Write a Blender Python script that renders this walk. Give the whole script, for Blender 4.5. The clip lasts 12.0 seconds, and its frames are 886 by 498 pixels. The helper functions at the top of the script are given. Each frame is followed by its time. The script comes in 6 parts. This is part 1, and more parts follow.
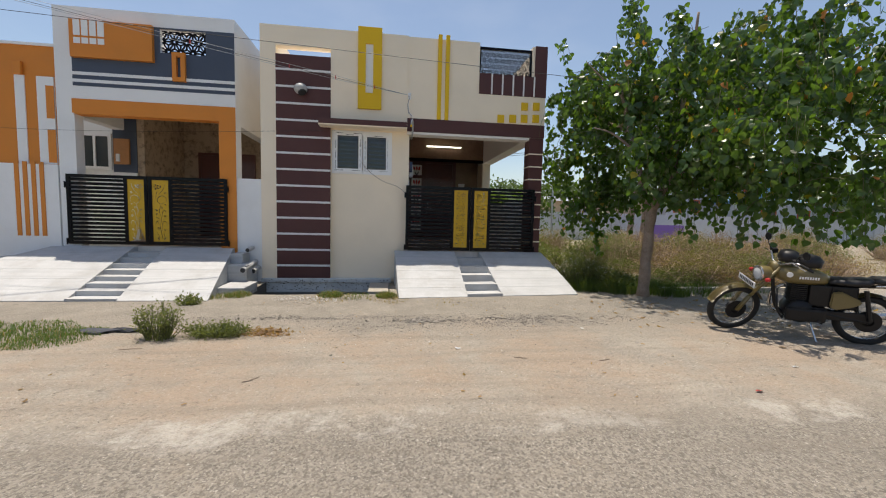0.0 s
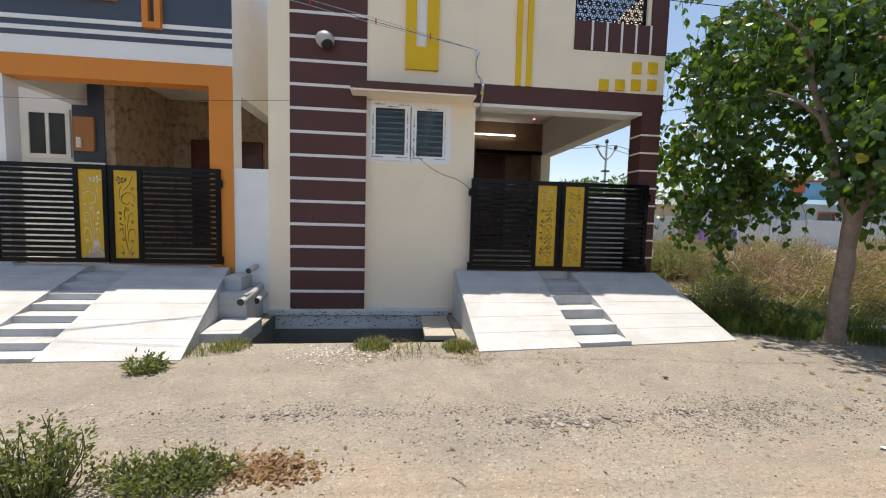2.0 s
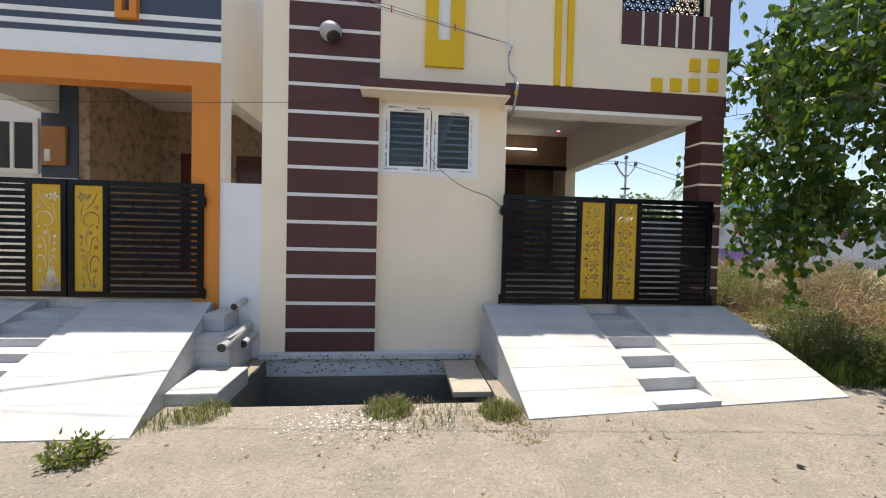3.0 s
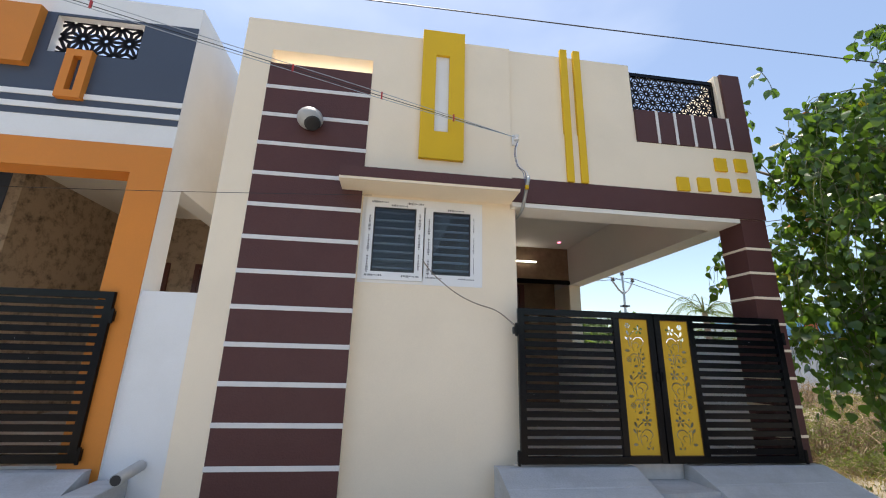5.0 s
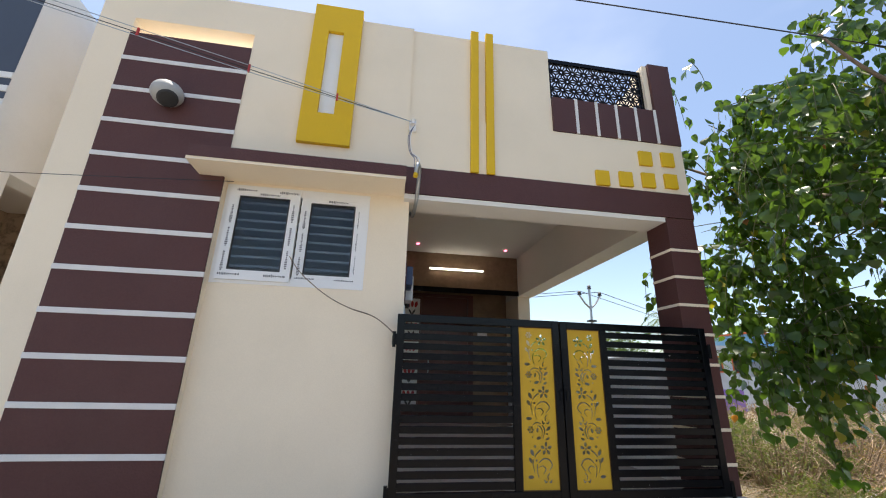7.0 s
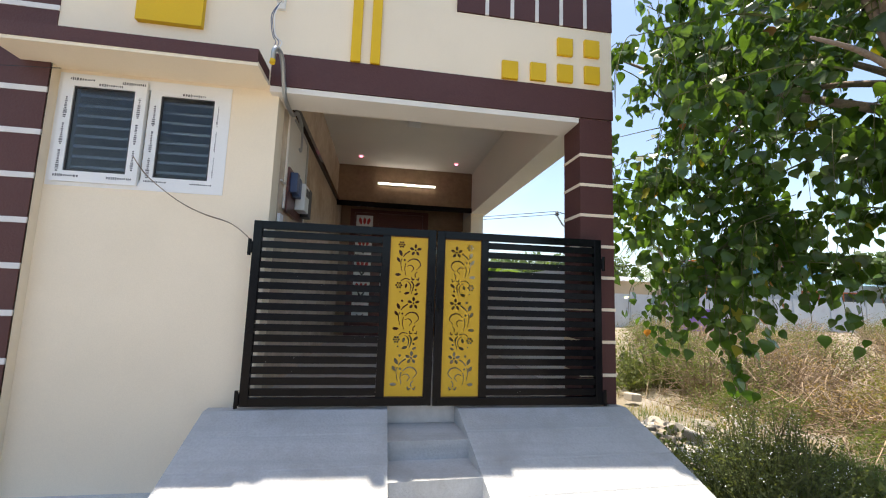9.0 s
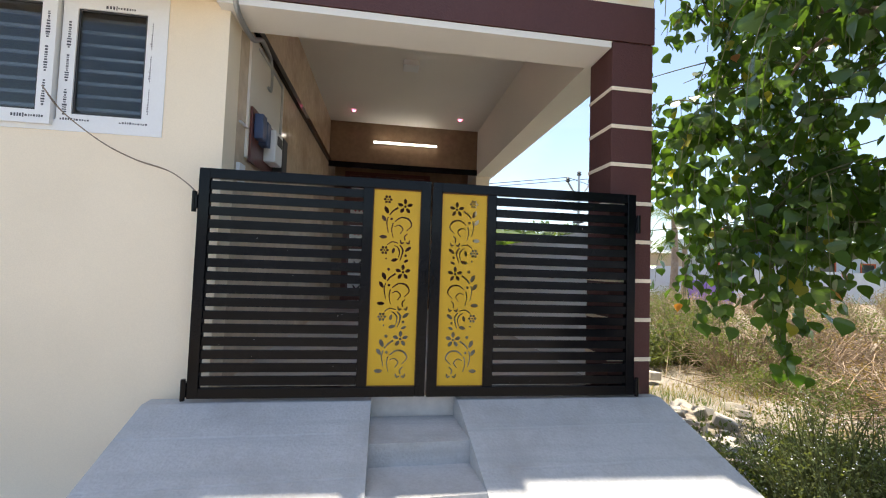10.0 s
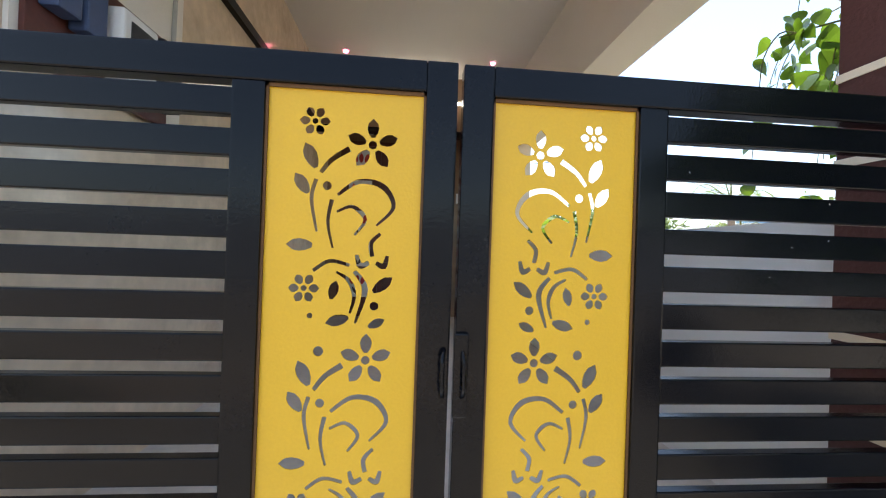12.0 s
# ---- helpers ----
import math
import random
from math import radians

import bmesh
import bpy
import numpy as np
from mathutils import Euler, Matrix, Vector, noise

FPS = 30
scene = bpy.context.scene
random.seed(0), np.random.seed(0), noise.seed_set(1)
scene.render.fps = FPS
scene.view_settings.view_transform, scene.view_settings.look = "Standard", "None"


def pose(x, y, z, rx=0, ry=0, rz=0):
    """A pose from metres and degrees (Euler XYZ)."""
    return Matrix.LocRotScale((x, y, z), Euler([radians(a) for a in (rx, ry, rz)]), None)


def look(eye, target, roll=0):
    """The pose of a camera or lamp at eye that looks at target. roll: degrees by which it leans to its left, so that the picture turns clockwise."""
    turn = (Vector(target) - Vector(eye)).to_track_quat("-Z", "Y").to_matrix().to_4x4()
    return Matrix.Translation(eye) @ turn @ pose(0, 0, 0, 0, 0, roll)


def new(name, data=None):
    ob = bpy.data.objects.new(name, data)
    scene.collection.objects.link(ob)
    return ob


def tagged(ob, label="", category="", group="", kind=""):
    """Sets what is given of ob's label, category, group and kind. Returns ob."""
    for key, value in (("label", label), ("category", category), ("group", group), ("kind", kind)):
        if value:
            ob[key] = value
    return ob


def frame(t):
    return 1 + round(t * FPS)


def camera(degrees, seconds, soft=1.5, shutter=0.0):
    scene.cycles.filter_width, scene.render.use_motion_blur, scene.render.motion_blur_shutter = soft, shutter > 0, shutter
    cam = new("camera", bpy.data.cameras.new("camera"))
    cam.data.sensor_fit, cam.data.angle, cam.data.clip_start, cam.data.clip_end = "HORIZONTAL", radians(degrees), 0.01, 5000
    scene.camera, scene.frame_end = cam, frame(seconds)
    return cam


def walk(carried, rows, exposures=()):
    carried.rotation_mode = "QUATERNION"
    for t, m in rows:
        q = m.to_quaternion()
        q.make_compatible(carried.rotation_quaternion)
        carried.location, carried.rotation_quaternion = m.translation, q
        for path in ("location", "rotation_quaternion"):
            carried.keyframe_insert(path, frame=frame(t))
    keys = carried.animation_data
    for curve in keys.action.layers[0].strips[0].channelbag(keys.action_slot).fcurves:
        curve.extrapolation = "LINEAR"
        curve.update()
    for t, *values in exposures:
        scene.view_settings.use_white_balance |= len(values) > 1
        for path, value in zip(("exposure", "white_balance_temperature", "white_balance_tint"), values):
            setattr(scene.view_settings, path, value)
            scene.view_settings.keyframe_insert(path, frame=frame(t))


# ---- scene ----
cam = camera(96.1, 12.0, soft=1.1)
METRES, EYE, TILT, LEAN, TURN = 10.16, 1.47, 0.0, 0.0, -7.6
ROWS = [
    (0.0, 0.0, 0.0, 0.0, 0.11, -4.56, -1.43),
    (0.5, -0.0236, 0.0641, 0.0045, -0.29, -4.58, -1.46),
    (1.0, -0.0479, 0.1304, 0.0046, 0.02, -4.53, -1.52),
    (1.5, -0.0802, 0.1921, 0.0036, 0.66, -4.51, -1.54),
    (2.0, -0.1106, 0.2536, 0.0051, 1.39, -4.42, -1.54),
    (2.5, -0.1367, 0.3069, 0.0075, 1.99, -3.96, -1.45),
    (4.5, -0.1547, 0.4589, 0.0157, 0.56, 11.56, -1.38),
    (5.0, -0.1563, 0.475, 0.0177, -0.07, 15.27, -1.42),
    (5.5, -0.1468, 0.4865, 0.0175, -0.62, 17.09, -1.38),
    (6.0, -0.1165, 0.4961, 0.0182, -1.05, 17.69, -1.3),
    (6.5, -0.0865, 0.5118, 0.0168, -1.46, 17.66, -1.32),
    (7.0, -0.0541, 0.5324, 0.0179, -1.76, 17.67, -1.41),
    (9.0, 0.0597, 0.5622, 0.0135, -1.14, 6.67, -1.89),
    (9.5, 0.066, 0.5881, 0.009, -0.76, 4.27, -1.94),
    (10.0, 0.0671, 0.6276, 0.0112, -0.33, 2.53, -1.94),
    (10.5, 0.0741, 0.675, 0.0118, 0.29, 1.22, -1.93),
    (11.0, 0.0692, 0.7210, 0.0128, 1.01, 0.44, -1.98),
    (11.5, 0.0647, 0.7689, 0.0187, 1.77, 0.24, -1.99),
    (12.0, 0.061, 0.8095, 0.029, 2.65, 0.31, -1.97),
]
EXPOSURES = [(0.0, 0.93, 7050, 10), (1.5, 1.17, 7050, 10), (2.5, 1.33, 7050, 10), (4.5, 1.56, 6950, 10), (5.5, 1.60, 6950, 10), (7.0, 1.62, 6950, 10), (9.0, 1.87, 7000, 10), (9.5, 1.92, 7000, 10), (10.5, 2.12, 7000, 10), (11.0, 2.42, 7000, 10), (12.0, 2.71, 7000, 10)]
walk(cam, [(t, pose(0, 0, EYE, TILT, LEAN, TURN) @ pose(METRES * x, METRES * y, METRES * z, 90 + pitch, roll, yaw)) for t, x, y, z, yaw, pitch, roll in ROWS],
     exposures=EXPOSURES)

# ---- light ----
SUN = Vector((-0.075, 0.15, 1.0)).normalized()
world = bpy.data.worlds.new("world")
scene.world = world
world.use_nodes = True
wn, wl = world.node_tree.nodes, world.node_tree.links
wn.clear()
sky = wn.new("ShaderNodeTexSky")
sky.sky_type = "NISHITA"
sky.sun_disc = False
sky.sun_elevation = math.asin(SUN.z)
sky.sun_rotation = math.atan2(SUN.x, SUN.y)
sky.air_density, sky.dust_density, sky.ozone_density = 1.0, 1.2, 1.1
wco = wn.new("ShaderNodeTexCoord")
wmap = wn.new("ShaderNodeMapping")
wmap.inputs["Scale"].default_value = (1.0, 1.0, 2.6)
wnoise = wn.new("ShaderNodeTexNoise")
wnoise.inputs["Scale"].default_value = 2.3
wnoise.inputs["Detail"].default_value = 7
wramp = wn.new("ShaderNodeValToRGB")
wramp.color_ramp.elements[0].position, wramp.color_ramp.elements[1].position = 0.50, 0.76
wramp.color_ramp.elements[1].color = (0.13, 0.13, 0.13, 1)
wmix = wn.new("ShaderNodeMix")
wmix.data_type = "RGBA"
wmix.inputs["B"].default_value = (6.4, 6.7, 7.2, 1)
wbg = wn.new("ShaderNodeBackground")
wbg.inputs["Strength"].default_value = 0.081
wout = wn.new("ShaderNodeOutputWorld")
wl.new(wco.outputs["Generated"], wmap.inputs["Vector"])
wl.new(wmap.outputs["Vector"], wnoise.inputs["Vector"])
wl.new(wnoise.outputs["Fac"], wramp.inputs["Fac"])
wl.new(wramp.outputs["Color"], wmix.inputs["Factor"])
wl.new(sky.outputs["Color"], wmix.inputs["A"])
wl.new(wmix.outputs["Result"], wbg.inputs["Color"])
wl.new(wbg.outputs["Background"], wout.inputs["Surface"])
sun = new("sun", bpy.data.lights.new("sun", "SUN"))
sun.data.energy, sun.data.angle, sun.data.color = 2.85, radians(0.55), (1.0, 0.94, 0.86)
sun.matrix_world = look(SUN * 30, (0, 0, 0))


# ---- materials ----
def mat(name, color, rough=0.8, var=0.12, scale=3.0, fine=60.0, bump=0.15, metal=0.0, coat=0.0, stain=None, stain_amount=0.35, stain_scale=0.9, island=0.0, random=0.0, spec=0.5, trans=0.0, ior=1.45):
    """Base colour with two scales of variation, optional stains, and fine relief; all in metres."""
    m = bpy.data.materials.new(name)
    m.use_nodes = True
    n, l = m.node_tree.nodes, m.node_tree.links
    b = n["Principled BSDF"]
    co = n.new("ShaderNodeNewGeometry")
    big = n.new("ShaderNodeTexNoise")
    big.inputs["Scale"].default_value, big.inputs["Detail"].default_value = scale, 5
    sm = n.new("ShaderNodeTexNoise")
    sm.inputs["Scale"].default_value, sm.inputs["Detail"].default_value = fine, 4
    l.new(co.outputs["Position"], big.inputs["Vector"])
    l.new(co.outputs["Position"], sm.inputs["Vector"])
    add = n.new("ShaderNodeMath")
    add.operation = "ADD"
    l.new(big.outputs["Fac"], add.inputs[0])
    l.new(sm.outputs["Fac"], add.inputs[1])
    rng = n.new("ShaderNodeMapRange")
    rng.inputs["From Min"].default_value, rng.inputs["From Max"].default_value = 0.6, 1.4
    rng.inputs["To Min"].default_value, rng.inputs["To Max"].default_value = 1 - var, 1 + var
    l.new(add.outputs[0], rng.inputs["Value"])
    val = rng.outputs["Result"]
    for out, amount in (("island", island), ("random", random)):
        if amount:
            src = co.outputs["Random Per Island"] if out == "island" else n.new("ShaderNodeObjectInfo").outputs["Random"]
            r2 = n.new("ShaderNodeMapRange")
            r2.inputs["To Min"].default_value, r2.inputs["To Max"].default_value = 1 - amount, 1 + amount
            l.new(src, r2.inputs["Value"])
            mu = n.new("ShaderNodeMath")
            mu.operation = "MULTIPLY"
            l.new(val, mu.inputs[0])
            l.new(r2.outputs["Result"], mu.inputs[1])
            val = mu.outputs[0]
    hsv = n.new("ShaderNodeHueSaturation")
    hsv.inputs["Color"].default_value = (*color, 1)
    l.new(val, hsv.inputs["Value"])
    col = hsv.outputs["Color"]
    if stain:
        sn = n.new("ShaderNodeTexNoise")
        sn.inputs["Scale"].default_value, sn.inputs["Detail"].default_value, sn.inputs["Roughness"].default_value = stain_scale, 9, 0.68
        l.new(co.outputs["Position"], sn.inputs["Vector"])
        sr = n.new("ShaderNodeMapRange")
        sr.inputs["From Min"].default_value, sr.inputs["From Max"].default_value = 0.48, 0.72
        sr.inputs["To Max"].default_value = stain_amount
        l.new(sn.outputs["Fac"], sr.inputs["Value"])
        mx = n.new("ShaderNodeMix")
        mx.data_type = "RGBA"
        mx.inputs["B"].default_value = (*stain, 1)
        l.new(sr.outputs["Result"], mx.inputs["Factor"])
        l.new(col, mx.inputs["A"])
        col = mx.outputs["Result"]
    l.new(col, b.inputs["Base Color"])
    rr = n.new("ShaderNodeMapRange")
    rr.inputs["To Min"].default_value, rr.inputs["To Max"].default_value = max(0.03, rough - 0.1), min(1, rough + 0.1)
    l.new(big.outputs["Fac"], rr.inputs["Value"])
    l.new(rr.outputs["Result"], b.inputs["Roughness"])
    b.inputs["Metallic"].default_value = metal
    b.inputs["Specular IOR Level"].default_value = spec
    b.inputs["Coat Weight"].default_value = coat
    b.inputs["Transmission Weight"].default_value = trans
    b.inputs["IOR"].default_value = ior
    if bump:
        bp = n.new("ShaderNodeBump")
        bp.inputs["Strength"].default_value, bp.inputs["Distance"].default_value = bump, 0.01
        l.new(add.outputs[0], bp.inputs["Height"])
        l.new(bp.outputs["Normal"], b.inputs["Normal"])
    return m


def leaf_mat(name, color, var=0.35, gloss=0.45, single=False):
    """Leaves: colour varies from leaf to leaf, light passes through."""
    m = mat(name, color, gloss, 0.15, 4, 90, 0.1, island=0 if single else var, random=var if single else 0, spec=0.75 if gloss < 0.3 else 0.4)
    n, l = m.node_tree.nodes, m.node_tree.links
    b, out = n["Principled BSDF"], n["Material Output"]
    tr = n.new("ShaderNodeBsdfTranslucent")
    tr.inputs["Color"].default_value = (min(1, color[0] * 2.6), min(1, color[1] * 2.5), color[2] * 0.8, 1)
    mx = n.new("ShaderNodeMixShader")
    mx.inputs["Fac"].default_value = 0.42
    l.new(b.outputs["BSDF"], mx.inputs[1])
    l.new(tr.outputs["BSDF"], mx.inputs[2])
    l.new(mx.outputs["Shader"], out.inputs["Surface"])
    return m


CREAM = mat("cream_paint", (0.87, 0.75, 0.58), 0.75, 0.05, 1.2, 140, 0.12, stain=(0.70, 0.61, 0.46), stain_amount=0.25)
MAROON = mat("maroon_paint", (0.085, 0.030, 0.027), 0.62, 0.12, 1.6, 70, 0.4, stain=(0.12, 0.055, 0.05), stain_amount=0.3)
WHITE = mat("white_paint", (0.80, 0.80, 0.79), 0.7, 0.04, 1.5, 120, 0.1, stain=(0.62, 0.61, 0.58), stain_amount=0.3)
LINE = mat("white_line_paint", (0.72, 0.70, 0.68), 0.7, 0.08, 6, 120, 0.1)
YELLOW = mat("yellow_paint", (0.74, 0.46, 0.010), 0.6, 0.05, 2, 120, 0.08)
ORANGE = mat("orange_paint", (0.66, 0.222, 0.03), 0.62, 0.06, 1.5, 120, 0.1, stain=(0.5, 0.2, 0.03), stain_amount=0.3)
SLATE = mat("slate_blue_paint", (0.060, 0.078, 0.115), 0.65, 0.08, 1.5, 120, 0.1)
SOFFIT = mat("ceiling_white_paint", (0.80, 0.76, 0.70), 0.8, 0.04, 1.5, 100, 0.06)
RAMP = mat("ramp_cement_wash", (0.45, 0.457, 0.46), 0.8, 0.13, 3.5, 60, 0.45, stain=(0.315, 0.30, 0.28), stain_amount=0.8, stain_scale=1.5)
CEMENT = mat("grey_cement", (0.52, 0.535, 0.54), 0.9, 0.2, 4, 70, 0.6, stain=(0.60, 0.60, 0.58), stain_amount=0.6, stain_scale=3)
DARKCEM = mat("dark_cement", (0.12, 0.115, 0.10), 0.9, 0.25, 4, 60, 0.6)
BLACK = mat("black_gate_enamel", (0.0032, 0.0038, 0.0055), 0.10, 0.3, 5, 150, 0.03, spec=0.2)
RUST = mat("rusty_seam", (0.10, 0.045, 0.012), 0.7, 0.3, 20, 150, 0.1)
SCREEN = mat("black_cut_sheet", (0.012, 0.011, 0.014), 0.6, 0.3, 5, 150, 0.03, spec=0.25)
GATEYEL = mat("yellow_gate_sheet", (0.57, 0.34, 0.022), 0.42, 0.05, 3, 150, 0.06, spec=0.4)
TILE = mat("brown_marble_tile", (0.74, 0.60, 0.45), 0.10, 0.16, 2.3, 14, 0.02, stain=(0.46, 0.34, 0.23), stain_amount=0.75, stain_scale=1.7)
TILE_DARK = mat("dark_brown_tile", (0.27, 0.175, 0.11), 0.2, 0.16, 2.3, 14, 0.02, stain=(0.16, 0.10, 0.06), stain_amount=0.7, stain_scale=1.7)
FLOORT = mat("porch_floor_tile", (0.66, 0.62, 0.57), 0.2, 0.12, 3, 20, 0.02)
WOOD = mat("dark_red_door_wood", (0.10, 0.026, 0.018), 0.4, 0.25, 3, 40, 0.1, coat=0.2)
UPVC = mat("white_upvc", (0.80, 0.80, 0.80), 0.35, 0.03, 4, 80, 0.02)
FILM = mat("film_print_grey", (0.07, 0.07, 0.085), 0.5, 0.2, 30, 200, 0.0)
STEEL = mat("galvanised_pipe", (0.42, 0.44, 0.45), 0.4, 0.15, 8, 80, 0.05, metal=0.7)
PVC = mat("grey_pvc_pipe", (0.42, 0.42, 0.41), 0.5, 0.1, 8, 80, 0.05)
PVCDARK = mat("dark_plastic", (0.03, 0.03, 0.032), 0.55, 0.2, 8, 80, 0.05)
BLUEP = mat("blue_plastic", (0.05, 0.08, 0.17), 0.45, 0.1, 8, 80, 0.03)
REDP = mat("red_plastic", (0.45, 0.03, 0.03), 0.45, 0.1, 8, 80, 0.03)
CABLE = mat("black_cable", (0.02, 0.02, 0.022), 0.5, 0.1, 8, 80, 0.02)
BARK = mat("grey_brown_bark", (0.25, 0.185, 0.14), 0.9, 0.35, 6, 50, 1.0, stain=(0.30, 0.27, 0.235), stain_amount=0.6, stain_scale=3)
TWIG = mat("green_twig", (0.10, 0.11, 0.035), 0.7, 0.2, 10, 60, 0.1)
LEAF = leaf_mat("tree_leaf", (0.050, 0.098, 0.024), 0.5, 0.25)
LEAF_SINGLE = leaf_mat("single_tree_leaf", (0.058, 0.114, 0.025), 0.5, 0.25, single=True)
LEAFY = leaf_mat("yellow_tree_leaf", (0.20, 0.19, 0.025), 0.4)
LEAFO = leaf_mat("dry_orange_leaf", (0.34, 0.14, 0.045), 0.3)
WEED = leaf_mat("weed_leaf", (0.100, 0.122, 0.058), 0.4, 0.85)
OLIVEWEED = leaf_mat("olive_scrub_leaf", (0.13, 0.128, 0.05), 0.45, 0.7)
LITTER = leaf_mat("brown_leaf_litter", (0.22, 0.15, 0.10), 0.4, 0.8)
GRASS = leaf_mat("green_grass", (0.060, 0.100, 0.030), 0.4, 0.6)
DRYG = leaf_mat("dry_grass", (0.185, 0.15, 0.095), 0.4, 0.8)
DRYLEAF = leaf_mat("withered_leaf", (0.215, 0.155, 0.095), 0.45, 0.8)
DRYTWIG = mat("dry_brushwood", (0.30, 0.22, 0.15), 0.9, 0.3, 8, 50, 0.2, island=0.4)
FARLEAF = leaf_mat("far_tree_leaf", (0.05, 0.085, 0.022), 0.4, 0.6)
STONE = mat("pale_rubble", (0.42, 0.38, 0.32), 0.9, 0.2, 8, 60, 0.5, random=0.3)
CHIP = mat("pale_chippings", (0.55, 0.53, 0.49), 0.9, 0.2, 8, 60, 0.3, island=0.3)
PEBBLE = mat("pebbles", (0.34, 0.29, 0.225), 0.9, 0.2, 8, 60, 0.3, island=0.5)
GRAVEL = mat("dark_gravel", (0.215, 0.195, 0.17), 0.9, 0.2, 8, 60, 0.3, island=0.5)
GLASS = mat("dark_window_glass", (0.42, 0.47, 0.50), 0.06, 0.1, 3, 60, 0.0, spec=0.6, trans=1.0)
DARKGLASS = mat("far_window_glass", (0.035, 0.045, 0.05), 0.08, 0.1, 3, 60, 0.0, spec=0.6)
FARWALL = mat("far_grey_wall", (0.50, 0.53, 0.56), 0.9, 0.1, 0.6, 20, 0.1, stain=(0.36, 0.37, 0.38), stain_amount=0.5)
PURPLE = mat("purple_paint", (0.22, 0.13, 0.42), 0.8, 0.08, 1, 40, 0.1)
SKYBLUE = mat("pale_blue_paint", (0.22, 0.42, 0.60), 0.8, 0.08, 1, 40, 0.1)
TIN = mat("blue_tin_roof", (0.30, 0.47, 0.58), 0.45, 0.1, 2, 40, 0.1)
REDOR = mat("red_orange_paint", (0.50, 0.10, 0.03), 0.7, 0.08, 1, 40, 0.1)
TAN = mat("tan_plaster", (0.46, 0.36, 0.25), 0.9, 0.12, 1, 40, 0.1)


def emit_mat(name, color, strength):
    m = bpy.data.materials.new(name)
    m.use_nodes = True
    b = m.node_tree.nodes["Principled BSDF"]
    b.inputs["Base Color"].default_value = (*color, 1)
    b.inputs["Emission Color"].default_value = (*color, 1)
    b.inputs["Emission Strength"].default_value = strength
    return m


TUBE_LIGHT = emit_mat("lit_tube", (1.0, 0.97, 0.9), 3.0)
SPOT_LIGHT = emit_mat("lit_pink_spot", (1.0, 0.18, 0.32), 1.6)


def ground_mat():
    """Sand and dust verge that gives way to worn asphalt on the road, and to dry soil in the plot."""
    m = mat("sandy_ground", (0.335, 0.30, 0.25), 0.95, 0.22, 1.3, 38, 1.0, stain=(0.225, 0.203, 0.172), stain_amount=0.8, stain_scale=0.7)
    n, l = m.node_tree.nodes, m.node_tree.links
    b = n["Principled BSDF"]
    base = b.inputs["Base Color"].links[0].from_socket
    geo = n.new("ShaderNodeNewGeometry")
    sep = n.new("ShaderNodeSeparateXYZ")
    l.new(geo.outputs["Position"], sep.inputs[0])

    def noise_at(scale, detail, rough=0.6):
        t = n.new("ShaderNodeTexNoise")
        t.inputs["Scale"].default_value, t.inputs["Detail"].default_value, t.inputs["Roughness"].default_value = scale, detail, rough
        l.new(geo.outputs["Position"], t.inputs["Vector"])
        return t.outputs["Fac"]

    def calc(op, a, c):
        t = n.new("ShaderNodeMath")
        t.operation = op
        for i, v in enumerate((a, c)):
            if isinstance(v, (int, float)):
                t.inputs[i].default_value = v
            else:
                l.new(v, t.inputs[i])
        return t.outputs[0]

    def band(v, lo, hi):
        t = n.new("ShaderNodeMapRange")
        t.inputs["From Min"].default_value, t.inputs["From Max"].default_value = lo, hi
        l.new(v, t.inputs["Value"])
        return t.outputs["Result"]

    def blend(fac, a, color):
        t = n.new("ShaderNodeMix")
        t.data_type = "RGBA"
        l.new(fac, t.inputs["Factor"])
        l.new(a, t.inputs["A"])
        if isinstance(color, tuple):
            t.inputs["B"].default_value = (*color, 1)
        else:
            l.new(color, t.inputs["B"])
        return t.outputs["Result"]

    wob = calc("ADD", sep.outputs["Y"], calc("MULTIPLY", calc("SUBTRACT", noise_at(0.9, 8, 0.7), 0.5), 2.2))
    shore = calc("ADD", sep.outputs["Y"], calc("MULTIPLY", calc("SUBTRACT", noise_at(1.6, 9, 0.7), 0.5), 0.8))
    # grey trodden soil near the houses, reddish sand nearer the road
    red = calc("MULTIPLY", calc("MULTIPLY", band(wob, 6.1, 4.6), band(wob, 2.4, 3.4)), band(noise_at(0.8, 9, 0.7), 0.40, 0.58))
    col = blend(calc("MULTIPLY", red, 0.85), base, (0.355, 0.275, 0.205))
    grey = calc("MULTIPLY", calc("MULTIPLY", band(wob, 4.6, 5.4), band(wob, 7.9, 7.0)), band(noise_at(1.3, 10, 0.7), 0.38, 0.56))
    col = blend(calc("MULTIPLY", grey, 0.85), col, (0.235, 0.213, 0.18))
    # worn asphalt, with chippings and dust lying on it
    chips = n.new("ShaderNodeTexVoronoi")
    chips.inputs["Scale"].default_value = 75
    l.new(geo.outputs["Position"], chips.inputs["Vector"])
    tar = blend(band(chips.outputs["Color"], 0.35, 0.75), base, (0.13, 0.115, 0.098))
    tar2 = n.new("ShaderNodeMix")
    tar2.data_type = "RGBA"
    tar2.inputs["Factor"].default_value = 0.38
    l.new(tar, tar2.inputs["A"])
    tar2.inputs["B"].default_value = (0.25, 0.225, 0.19, 1)
    dusted = blend(calc("MULTIPLY", band(noise_at(1.1, 9, 0.7), 0.55, 0.72), 0.6), tar2.outputs["Result"], (0.33, 0.275, 0.21))
    pale = calc("MULTIPLY", calc("MULTIPLY", band(shore, 2.5, 2.62), band(shore, 2.96, 2.84)), band(noise_at(0.9, 11, 0.75), 0.49, 0.57))
